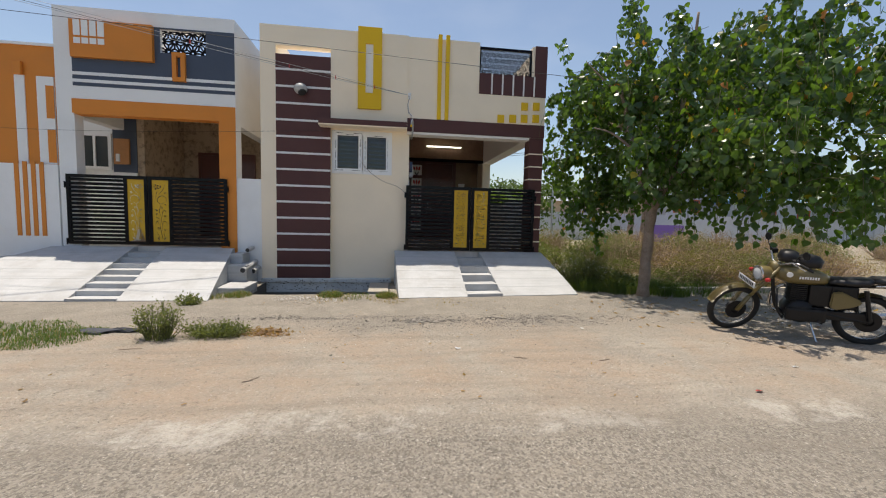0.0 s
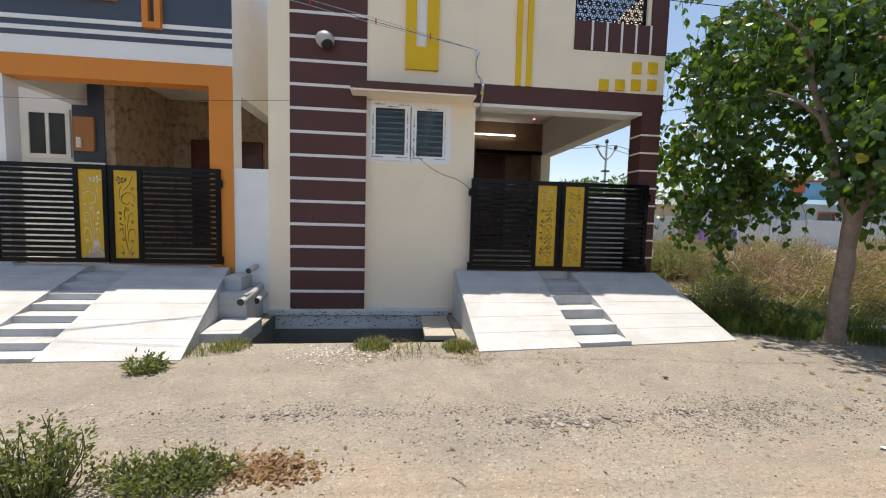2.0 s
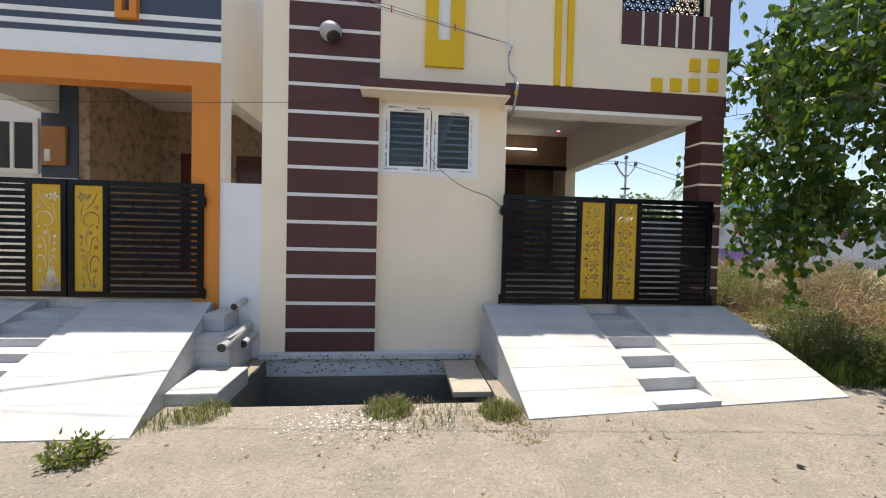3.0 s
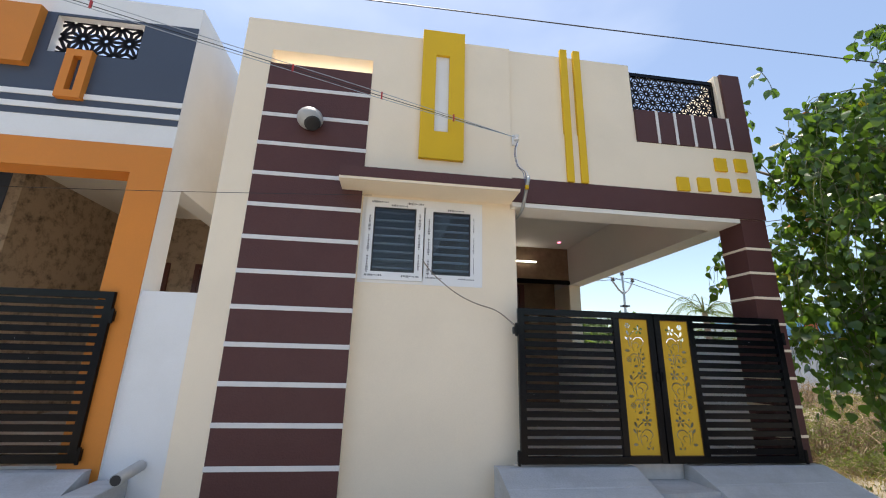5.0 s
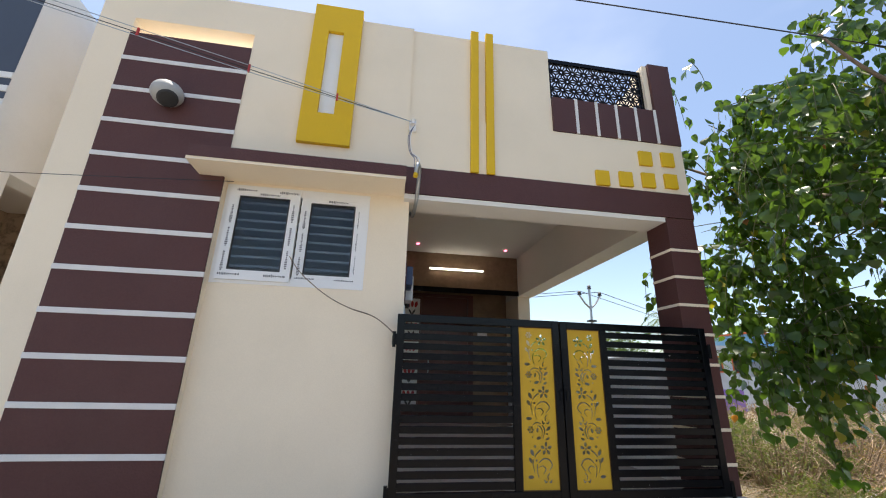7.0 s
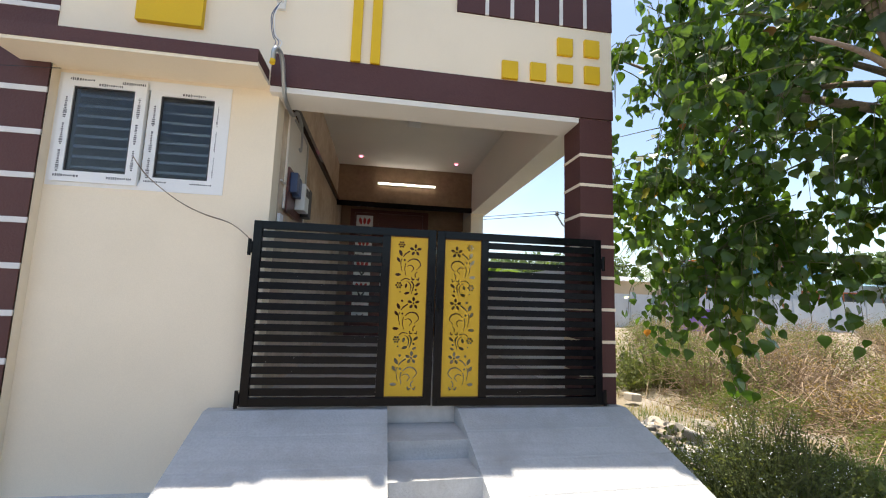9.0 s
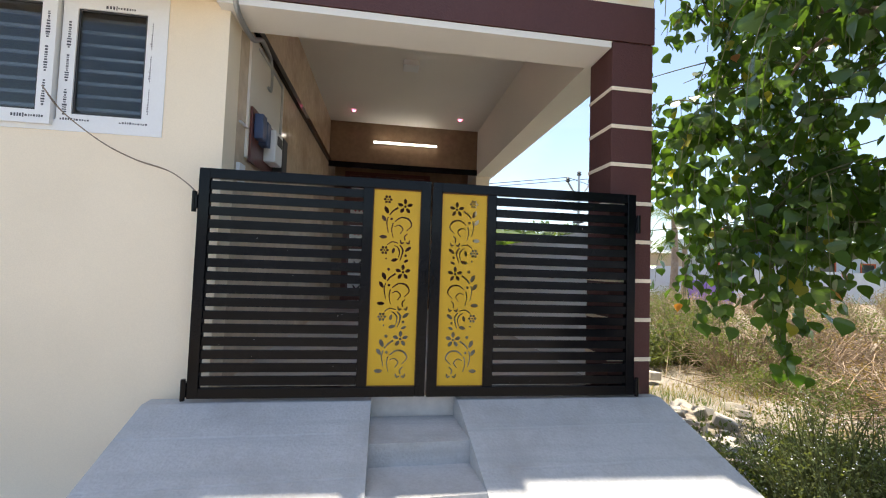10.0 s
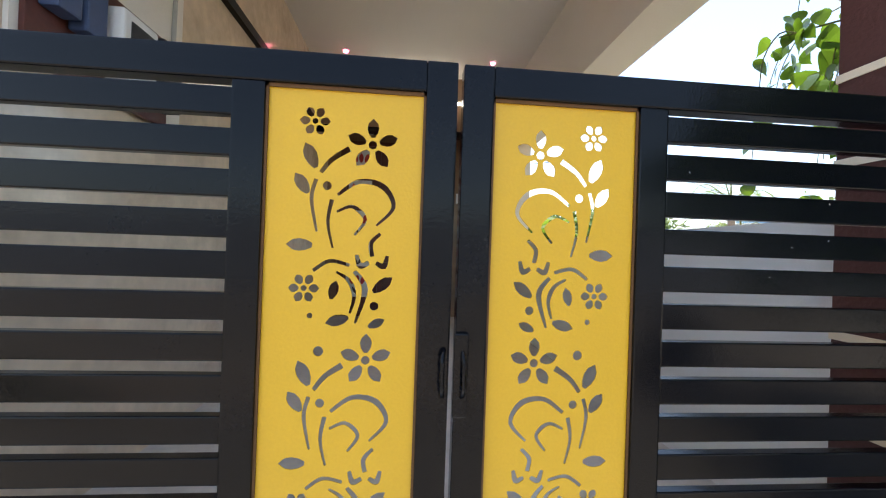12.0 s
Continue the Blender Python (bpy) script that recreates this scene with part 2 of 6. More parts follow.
    col = blend(band(shore, 2.95, 2.55), col, dusted)
    col = blend(calc("MULTIPLY", pale, 0.65), col, (0.50, 0.47, 0.42))
    # faint wheel tracks along the road
    tm = n.new("ShaderNodeMapping")
    tm.inputs["Scale"].default_value = (0.22, 3.2, 1)
    l.new(geo.outputs["Position"], tm.inputs["Vector"])
    tn = n.new("ShaderNodeTexNoise")
    tn.inputs["Scale"].default_value, tn.inputs["Detail"].default_value = 1.6, 7
    l.new(tm.outputs["Vector"], tn.inputs["Vector"])
    track = calc("MULTIPLY", band(tn.outputs["Fac"], 0.50, 0.66), band(wob, 6.5, 5.0))
    col = blend(calc("MULTIPLY", track, 0.45), col, (0.23, 0.20, 0.163))
    grit = calc("MULTIPLY", band(noise_at(26, 9, 0.9), 0.53, 0.60), 0.5)
    col = blend(grit, col, (0.17, 0.145, 0.115))
    crumbs = calc("MULTIPLY", band(noise_at(9, 9, 0.85), 0.575, 0.62), 0.6)
    col = blend(crumbs, col, (0.125, 0.105, 0.085))
    flecks = calc("MULTIPLY", band(noise_at(40, 4, 0.7), 0.60, 0.66), 0.7)
    col = blend(flecks, col, (0.50, 0.46, 0.40))
    # soil of the empty plot
    plot = band(wob, 7.7, 8.4)
    soil = blend(band(noise_at(1.4, 7), 0.4, 0.6), base, (0.245, 0.20, 0.13))
    col = blend(plot, col, soil)
    l.new(col, b.inputs["Base Color"])
    for node in n:
        if node.type == "BUMP":
            node.inputs["Distance"].default_value = 0.05
    return m


GROUND = ground_mat()


def trowel_marks(m, color, amount):
    """Faint level trowel lines over a cement surface."""
    n, l = m.node_tree.nodes, m.node_tree.links
    b = n["Principled BSDF"]
    base = b.inputs["Base Color"].links[0].from_socket
    geo = n.new("ShaderNodeNewGeometry")
    mp = n.new("ShaderNodeMapping")
    mp.inputs["Scale"].default_value = (0.5, 9, 12)
    tn = n.new("ShaderNodeTexNoise")
    tn.inputs["Scale"].default_value, tn.inputs["Detail"].default_value = 1.4, 8
    rg = n.new("ShaderNodeMapRange")
    rg.inputs["From Min"].default_value, rg.inputs["From Max"].default_value, rg.inputs["To Max"].default_value = 0.52, 0.68, amount
    mx = n.new("ShaderNodeMix")
    mx.data_type = "RGBA"
    mx.inputs["B"].default_value = (*color, 1)
    l.new(geo.outputs["Position"], mp.inputs["Vector"])
    l.new(mp.outputs["Vector"], tn.inputs["Vector"])
    l.new(tn.outputs["Fac"], rg.inputs["Value"])
    l.new(rg.outputs["Result"], mx.inputs["Factor"])
    l.new(base, mx.inputs["A"])
    l.new(mx.outputs["Result"], b.inputs["Base Color"])


trowel_marks(RAMP, (0.37, 0.38, 0.385), 0.6)


# ---- mesh helpers ----
def root_of(ob):
    while ob.parent:
        ob = ob.parent
    return ob


def part(name, bm, material, parent=None, label="", smooth=False):
    """Links a bmesh as one mesh object, under a thing or a part where one is given."""
    me = bpy.data.meshes.new(name)
    if parent:
        bmesh.ops.translate(bm, verts=bm.verts, vec=-root_of(parent).location)
    bmesh.ops.recalc_face_normals(bm, faces=bm.faces)
    bm.to_mesh(me)
    bm.free()
    me.materials.append(material)
    if smooth:
        me.polygons.foreach_set("use_smooth", [True] * len(me.polygons))
    ob = new(name, me)
    if parent:
        ob.parent = parent
    if label:
        ob["label"] = label
    return ob


def thing(name, at, label, category, group="", kind=""):
    ob = new(name)
    ob.location = at
    ob.empty_display_size = 0.1
    return tagged(ob, label, category, group, kind)


def structure(ob, label, category):
    return tagged(ob, label, category, kind="structure")


def box(bm, x0, x1, y0, y1, z0, z1, bevel=0.0):
    r = bmesh.ops.create_cube(bm, size=1, matrix=Matrix.Translation(((x0 + x1) / 2, (y0 + y1) / 2, (z0 + z1) / 2)) @ Matrix.Diagonal((abs(x1 - x0), abs(y1 - y0), abs(z1 - z0), 1)))
    if bevel:
        es = list({e for v in r["verts"] for e in v.link_edges})
        bmesh.ops.bevel(bm, geom=es, offset=bevel, segments=2, affect="EDGES", profile=0.6)
    return bm


def boxes(*rows, bevel=0.0):
    bm = bmesh.new()
    for r in rows:
        box(bm, *r, bevel=bevel)
    return bm


def wall(xs, zs, y0, y1, open_at=lambda x, z: False, along="x"):
    """A wall between y0 and y1, made of the cells between the cuts xs and zs, with real openings."""
    bm = bmesh.new()
    cell = {}
    for i in range(len(xs) - 1):
        for k in range(len(zs) - 1):
            cell[i, k] = not open_at((xs[i] + xs[i + 1]) / 2, (zs[k] + zs[k + 1]) / 2)
    made = {}

    def v(i, k, y):
        if (i, k, y) not in made:
            p = (xs[i], y, zs[k]) if along == "x" else (y, xs[i], zs[k])
            made[i, k, y] = bm.verts.new(p)
        return made[i, k, y]

    for (i, k), full in cell.items():
        if not full:
            continue
        for y in (y0, y1):
            bm.faces.new((v(i, k, y), v(i + 1, k, y), v(i + 1, k + 1, y), v(i, k + 1, y)))
        for (di, dk), (a, c) in {(-1, 0): ((0, 0), (0, 1)), (1, 0): ((1, 0), (1, 1)), (0, -1): ((0, 0), (1, 0)), (0, 1): ((0, 1), (1, 1))}.items():
            if not cell.get((i + di, k + dk), False):
                p, q = (i + a[0], k + a[1]), (i + c[0], k + c[1])
                bm.faces.new((v(*p, y0), v(*q, y0), v(*q, y1), v(*p, y1)))
    return bm


def tube(bm, pts, r, n=8, cap=True, r2=None):
    """A round tube along pts; r may taper to r2."""
    pts = [Vector(p) for p in pts]
    rings = []
    side = None
    for i, p in enumerate(pts):
        d = (pts[min(i + 1, len(pts) - 1)] - pts[max(i - 1, 0)]).normalized()
        if side is None:
            side = d.orthogonal().normalized()
        side = (side - d * side.dot(d)).normalized()
        up = d.cross(side)
        rad = r if r2 is None else r + (r2 - r) * i / (len(pts) - 1)
        rings.append([bm.verts.new(p + rad * (math.cos(a) * side + math.sin(a) * up)) for a in [2 * math.pi * k / n for k in range(n)]])
    for a, c in zip(rings, rings[1:]):
        for k in range(n):
            bm.faces.new((a[k], a[(k + 1) % n], c[(k + 1) % n], c[k]))
    if cap:
        bm.faces.new(rings[0][::-1])
        bm.faces.new(rings[-1])
    return bm


def curve_pts(ctrl, n=10):
    """Points of a smooth line through the given ones."""
    c = [Vector(p) for p in ctrl]
    out = []
    for i in range(len(c) - 1):
        p0, p1, p2, p3 = c[max(i - 1, 0)], c[i], c[i + 1], c[min(i + 2, len(c) - 1)]
        for k in range(n):
            t = k / n
            out.append(0.5 * ((2 * p1) + (p2 - p0) * t + (2 * p0 - 5 * p1 + 4 * p2 - p3) * t * t + (3 * p1 - p0 - 3 * p2 + p3) * t ** 3))
    return out + [c[-1]]


def lathe(bm, profile, centre=(0, 0, 0), axis="z", n=20, ring=False):
    """A turned body from (radius, height) rows."""
    cx = Vector(centre)
    turn = {"z": Matrix.Identity(3), "x": Matrix.Rotation(radians(90), 3, "Y"), "y": Matrix.Rotation(radians(-90), 3, "X")}[axis]
    rings = [[bm.verts.new(cx + turn @ Vector((r * math.cos(2 * math.pi * k / n), r * math.sin(2 * math.pi * k / n), h))) for k in range(n)] for r, h in profile]
    for a, c in zip(rings, rings[1:]):
        for k in range(n):
            bm.faces.new((a[k], a[(k + 1) % n], c[(k + 1) % n], c[k]))
    if ring:
        a, c = rings[-1], rings[0]
        for k in range(n):
            bm.faces.new((a[k], a[(k + 1) % n], c[(k + 1) % n], c[k]))
    else:
        bm.faces.new(rings[0][::-1])
        bm.faces.new(rings[-1])
    return bm


def solid_poly(bm, pts, y0, y1):
    """A flat outline of (x, z) points, made solid between y0 and y1."""
    a = [bm.verts.new((x, y0, z)) for x, z in pts]
    c = [bm.verts.new((x, y1, z)) for x, z in pts]
    bm.faces.new(a)
    bm.faces.new(c[::-1])
    for k in range(len(pts)):
        j = (k + 1) % len(pts)
        bm.faces.new((a[k], a[j], c[j], c[k]))
    return bm


# ---- ground ----
def lines(lo, hi, step, far):
    near = list(np.arange(lo, hi + 1e-6, step))
    return [-far, -far / 3, -60, -30, -18] + [float(v) for v in near] + [22, 30, 45, 70, far / 3, far]


DITCH = (-2.62, -0.05, 7.48, 8.92)
gx, gy = lines(-9.0, 11.0, 0.125, 900), lines(-3.0, 13.0, 0.125, 900)


def ground_z(x, y):
    """Height of the uneven ground."""
    near = max(0.0, min(1.0, (13 - abs(x)) / 3)) * max(0.0, min(1.0, (y + 5) / 2)) * max(0.0, min(1.0, (14 - y) / 2))
    h = 0.05 * (noise.noise((x * 0.5, y * 0.5, 0)) + 0.45 * noise.noise((x * 1.7, y * 1.7, 5)) + 0.25 * noise.noise((x * 5, y * 5, 9))) * near
    h *= 0.25 if y < 2.4 else 1.0
    if y > 6.3:
        h *= max(0.15, 1 - (y - 6.3) / 0.8) if y < 7.6 else 0.35
    if y > 7.8 and 3.7 < x < 14:
        h += 0.10 * noise.noise((x * 0.8, y * 0.8, 2))
    edge = 5.56 + 0.10 * noise.noise((x * 1.3, 0, 4)) + 0.05 * noise.noise((x * 5.5, 0, 7))
    if -2.6 < x < 3.6 and abs(y - edge) < 0.6:
        h += 0.035 * max(0.0, 1 - abs(y - edge - 0.12) / 0.4) * (0.6 + 0.6 * noise.noise((x * 2.2, y * 2.2, 3)))
    return h - 0.012


bm = bmesh.new()
gv = {}
for i, x in enumerate(gx):
    for j, y in enumerate(gy):
        gv[i, j] = bm.verts.new((x, y, ground_z(x, y)))
for i in range(len(gx) - 1):
    for j in range(len(gy) - 1):
        cx, cy = (gx[i] + gx[i + 1]) / 2, (gy[j] + gy[j + 1]) / 2
        if DITCH[0] < cx < DITCH[1] and DITCH[2] < cy < DITCH[3]:
            continue
        bm.faces.new((gv[i, j], gv[i + 1, j], gv[i + 1, j + 1], gv[i, j + 1]))
ground = structure(part("ground", bm, GROUND, smooth=True), "dusty sandy verge beside a worn asphalt road", "ground")

# unseen plain wall added to close the road's far side, shaping reflections and fill
structure(part("wall_opposite", boxes((-45, 45, -7.3, -7.0, -0.1, 3.2)), FARWALL), "unseen plain wall added across the road to shape reflections and fill", "wall")

# ---- the cream house ----
Y0 = 8.97
bm = wall([-2.73, -2.42, -1.30, 0.33], [-0.28, 3.33, 4.78, 4.96, 5.36], Y0, Y0 + 0.23,
          lambda x, z: (-2.42 < x < -1.30 and 4.78 < z < 4.96) or (x > -1.30 and z < 3.33))
wall_front = structure(part("wall_front", bm, CREAM), "cream plastered house front with maroon band and window opening", "wall")
# the window wall stands back below the sunshade
YW = Y0 + 0.09
bm = wall([-1.302, -1.288, 0.008, 0.39], [-0.28, 2.372, 3.298, 3.335], YW, YW + 0.21, lambda x, z: -1.288 < x < 0.008 and 2.372 < z < 3.298)
wall_window = structure(part("wall_window", bm, CREAM), "cream plastered wall with a window opening below the sunshade", "wall")
# porch beam and parapet
bm = wall([0.33, 1.92, 3.14, 3.47], [3.33, 4.24, 4.68, 5.35], Y0 + 0.02, Y0 + 0.25, lambda x, z: 1.92 < x < 3.14 and z > 4.68)
wall_porch = structure(part("wall_porch_front", bm, CREAM), "cream porch beam and parapet with maroon stripe", "wall")
part("ledge", boxes((0.332, 3.472, Y0, Y0 + 0.02, 3.34, 4.24)), CREAM, wall_porch)
part("soffit", boxes((0.334, 3.13, Y0 + 0.004, Y0 + 0.33, 3.28, 3.33)), SOFFIT, wall_porch, "white painted beam underside")
part("maroon_band", boxes((0.335, 3.478, Y0 - 0.006, Y0 + 0.012, 3.335, 3.62)), MAROON, wall_porch, "maroon painted band")
# tall maroon panel with white lines
panel = part("maroon_panel", boxes((-2.42, -1.30, Y0 - 0.008, Y0 + 0.01, 0.07, 4.78)), MAROON, wall_front, "tall maroon painted panel")
for k in range(13):
    z = 0.345 + 0.3443 * k
    part("white_line", boxes((-2.425, -1.295, Y0 - 0.013, Y0, z - 0.022, z + 0.022), bevel=0.003), LINE, panel, "white painted line")
# yellow upright frame with a white slot
bm = wall([-0.73, -0.57, -0.41, -0.23], [3.755, 4.09, 5.11, 5.45], Y0 - 0.05, Y0 + 0.003, lambda x, z: -0.57 < x < -0.41 and 4.09 < z < 5.11)
yf = part("yellow_frame", bm, YELLOW, wall_front, "yellow painted raised frame")
part("slot", boxes((-0.57, -0.41, Y0 - 0.012, Y0 + 0.002, 4.09, 5.11)), WHITE, yf, "white painted slot")
part("frame_top", boxes((-0.73, -0.23, Y0 - 0.0, Y0 + 0.22, 5.362, 5.45)), YELLOW, yf)
for x in (0.985, 1.155):
    part("yellow_stripe", boxes((x, x + 0.085, Y0 - 0.03, Y0 + 0.022, 3.622, 5.43), bevel=0.004), YELLOW, wall_porch, "yellow raised upright stripe")
for x, z in ((2.36, 3.63), (2.635, 3.645), (2.905, 3.66), (3.18, 3.675), (2.905, 3.93), (3.18, 3.945)):
    part("yellow_square", boxes((x, x + 0.155, Y0 - 0.03, Y0 + 0.004, z, z + 0.175), bevel=0.006), YELLOW, wall_porch, "small yellow raised square")
# maroon slats below the lattice, right pier
part("maroon_fascia", boxes((1.925, 3.20, Y0 - 0.012, Y0 + 0.021, 4.245, 4.685)), MAROON, wall_porch, "maroon painted parapet strip")
for k in range(5):
    x = 2.19 + 0.246 * k
    part("white_line", boxes((x, x + 0.035, Y0 - 0.018, Y0, 4.243, 4.69), bevel=0.003), LINE, wall_porch)
part("pier_face", boxes((3.20, 3.476, Y0 - 0.014, Y0 + 0.24, 4.24, 5.36)), MAROON, wall_porch, "maroon painted pier")
part("seam_strip", boxes((0.327, 0.336, Y0 - 0.004, Y0 + 0.02, 3.62, 5.36)), CREAM, wall_front)
# closing walls of the house
side = structure(part("wall_left_side", boxes((-2.73, -2.50, Y0 + 0.23, 16.0, -0.2, 5.36)), CREAM), "cream plastered side wall", "wall")
structure(part("wall_right_parapet", boxes((3.24, 3.47, Y0 + 0.25, 16.0, 4.24, 5.35)), CREAM), "cream roof parapet", "wall")
structure(part("wall_back", boxes((-2.50, 3.47, 15.8, 16.0, 0.0, 4.24)), CREAM), "cream plastered rear wall", "wall")
structure(part("wall_room_side", boxes((0.10, 0.388, YW + 0.21, 15.8, -0.2, 4.20)), TILE), "porch side wall clad in polished brown marble tiles", "wall")
structure(part("ceiling", boxes((-2.50, 0.10, Y0 + 0.23, 15.8, 4.205, 4.345), (0.33, 3.47, Y0 + 0.25, 15.8, 4.20, 4.34)), SOFFIT), "white painted porch ceiling slab", "ceiling")
structure(part("beam_right", boxes((3.14, 3.465, Y0 + 0.34, 15.8, 3.34, 4.20)), SOFFIT), "white painted porch side beam", "beam")
floor = structure(part("porch_floor", boxes((0.33, 3.46, Y0 + 0.01, 15.8, -0.3, 0.70)), FLOORT), "tiled raised porch floor", "floor")
structure(part("room_floor", boxes((-2.50, 0.10, Y0 + 0.23, 15.8, -0.3, 0.70)), FLOORT), "tiled room floor", "floor")
structure(part("wall_porch_low", boxes((3.20, 3.43, Y0 + 0.35, 15.8, 0.70, 1.93)), WHITE), "low white porch side wall", "wall")
structure(part("wall_lintel", boxes((0.33, 3.14, 13.65, 13.85, 3.40, 4.20)), TILE_DARK), "brown tile-clad lintel across the porch", "wall")
structure(part("trim_lintel", boxes((0.33, 3.14, 13.60, 13.65, 3.34, 3.44)), BLACK), "black granite strip under the lintel", "trim")
structure(part("trim_side", boxes((0.388, 0.433, 9.31, 13.60, 3.40, 3.47)), BLACK), "black granite strip along the side wall", "trim")
back = structure(part("wall_porch_back", boxes((0.33, 3.14, 14.5, 14.7, 0.70, 4.20)), TILE_DARK), "brown tile-clad porch back wall", "wall")
structure(part("wall_back_side", boxes((3.14, 3.40, 13.65, 15.8, 1.93, 3.34)), CREAM), "cream return wall beside the porch", "wall")

# column
col = structure(part("column", boxes((3.14, 3.47, Y0 + 0.004, Y0 + 0.335, -0.2, 3.33), bevel=0.004), MAROON), "maroon porch column with thin cream bands", "column")
for k in range(2, 10):
    z = 0.95 + 0.2885 * (k - 2)
    part("band", boxes((3.136, 3.474, Y0 - 0.001, Y0 + 0.339, z - 0.014, z + 0.014)), CREAM, col, "thin cream painted band")

# plinth beam and drain under the front
structure(part("plinth", boxes((-2.74, 0.03, Y0 - 0.06, Y0 + 0.10, -0.24, 0.065), bevel=0.02), CEMENT), "chipped grey cement plinth with hammer marks", "plinth")
bm = bmesh.new()
rnd = random.Random(5)
for k in range(190):
    x, z = rnd.uniform(-2.65, -0.02), rnd.uniform(-0.19, 0.042)
    s = rnd.uniform(0.007, 0.016)
    box(bm, x - s, x + s, Y0 - 0.064, Y0 - 0.055, z - s * 0.5, z + s * 0.5)
tagged(part("chisel_marks", bm, DARKCEM), "dark chisel nicks in the cement plinth", "marks", kind="stuff")
structure(part("ditch", boxes((-2.66, 0.10, 7.40, 7.50, -0.65, -0.03), (-2.66, 0.1, 8.875, 8.96, -0.65, -0.24), (-2.70, -2.62, 7.5, 8.875, -0.65, -0.03), (0.0, 0.10, 7.5, 8.875, -0.65, -0.03), (-2.66, 0.1, 7.4, 8.96, -0.72, -0.6)), DARKCEM), "open roadside drain with dark cement sides", "drain")
tagged(part("drain_slab", boxes((-0.42, -0.02, 7.75, 8.80, -0.06, 0.0), bevel=0.008), STONE), "broken grey cement slab lying over the drain", "slab")


# ---- ramps ----
def ramp(name, tl, tr, fl, fr, sl, sr, zt, label, n=5):
    """A cement ramp with a channel of steps. Top corners, foot corners and the channel's share of the width, at top and foot."""
    th = thing(name, ((fl[0] + fr[0]) / 2, fl[1], 0), label, "ramp", kind="structure")
    tl, tr, fl, fr = Vector(tl), Vector(tr), Vector(fl), Vector(fr)

    def slab(a, b2, c, d):
        bm = bmesh.new()
        ys = [(0, 0), (0.06, 0)]
        for g in (0.20, 0.36, 0.52, 0.68, 0.84):
            ys += [(g - 0.0035, 0), (g, -0.005), (g + 0.0035, 0)]
        ys.append((1.0, 0))
        rows = []
        for t, groove in ys:
            p, q = a.lerp(d, t), b2.lerp(c, t)
            z = zt * (1 - max(0, (t - 0.06) / 0.94)) + 0.012 * math.sin(t * math.pi) * 1.5 + groove
            rows.append([bm.verts.new((p.x, p.y, z)), bm.verts.new((q.x, q.y, z)), bm.verts.new((q.x, q.y, -0.25)), bm.verts.new((p.x, p.y, -0.25))])
        for r, s in zip(rows, rows[1:]):
            for k in range(4):
                bm.faces.new((r[k], r[(k + 1) % 4], s[(k + 1) % 4], s[k]))
        bm.faces.new(rows[0])
        bm.faces.new(rows[-1][::-1])
        return bm

    tsl, tsr = tl.lerp(tr, sl[0]), tl.lerp(tr, sr[0])
    fsl, fsr = fl.lerp(fr, sl[1]), fl.lerp(fr, sr[1])
    part("slope", slab(tl, tsl, fsl, fl), RAMP, th)
    part("slope", slab(tsr, tr, fr, fsr), RAMP, th)
    for k in range(n):
        t0, t1 = k / n * 0.95 + 0.03, (k + 1) / n * 0.95 + 0.05
        if k == 0:
            t0 = 0.0
        z = zt * (1 - (k + 1) / (n + 0.35))
        p, q, p1, q1 = tsl.lerp(fsl, t0), tsr.lerp(fsr, t0), tsl.lerp(fsl, min(1, t1)), tsr.lerp(fsr, min(1, t1))
        bm = bmesh.new()
        top = [bm.verts.new((v.x, v.y, z)) for v in (p, q, q1, p1)]
        bot = [bm.verts.new((v.x, v.y, -0.2)) for v in (p, q, q1, p1)]
        bm.faces.new(top)
        bm.faces.new(bot[::-1])
        for i in range(4):
            bm.faces.new((top[i], top[(i + 1) % 4], bot[(i + 1) % 4], bot[i]))
        part("step", bm, RAMP, th)
    return th


ramp("entrance_ramp", (0.10, 8.966), (3.47, 8.966), (0.17, 7.12), (3.75, 7.47), (0.40, 0.36), (0.565, 0.555), 0.70, "whitewashed cement vehicle ramp with steps in the middle")
ramp("neighbour_ramp", (-6.55, 8.966), (-3.28, 8.966), (-8.3, 6.95), (-2.98, 6.95), (0.42, 0.60), (0.60, 0.74), 0.70, "whitewashed cement ramp with steps before the neighbouring gate", 8)


# ---- gates ----
def blob(cx, cz, r, n=10):
    return [(cx + r * math.cos(2 * math.pi * k / n), cz + r * math.sin(2 * math.pi * k / n)) for k in range(n)]


def petal(cx, cz, ang, length, width):
    """A pointed leaf from (cx, cz) outwards."""
    out = []
    for t in (0.0, 0.25, 0.5, 0.75, 1.0):
        w = width * math.sin(math.pi * min(1, t * 0.85 + 0.08)) ** 0.8 / 2
        out.append((t * length, w if t < 1 else 0.0006))
    pts = out + [(a, -b) for a, b in reversed(out)]
    c, s = math.cos(ang), math.sin(ang)
    return [(cx + a * c - b * s, cz + a * s + b * c) for a, b in pts]


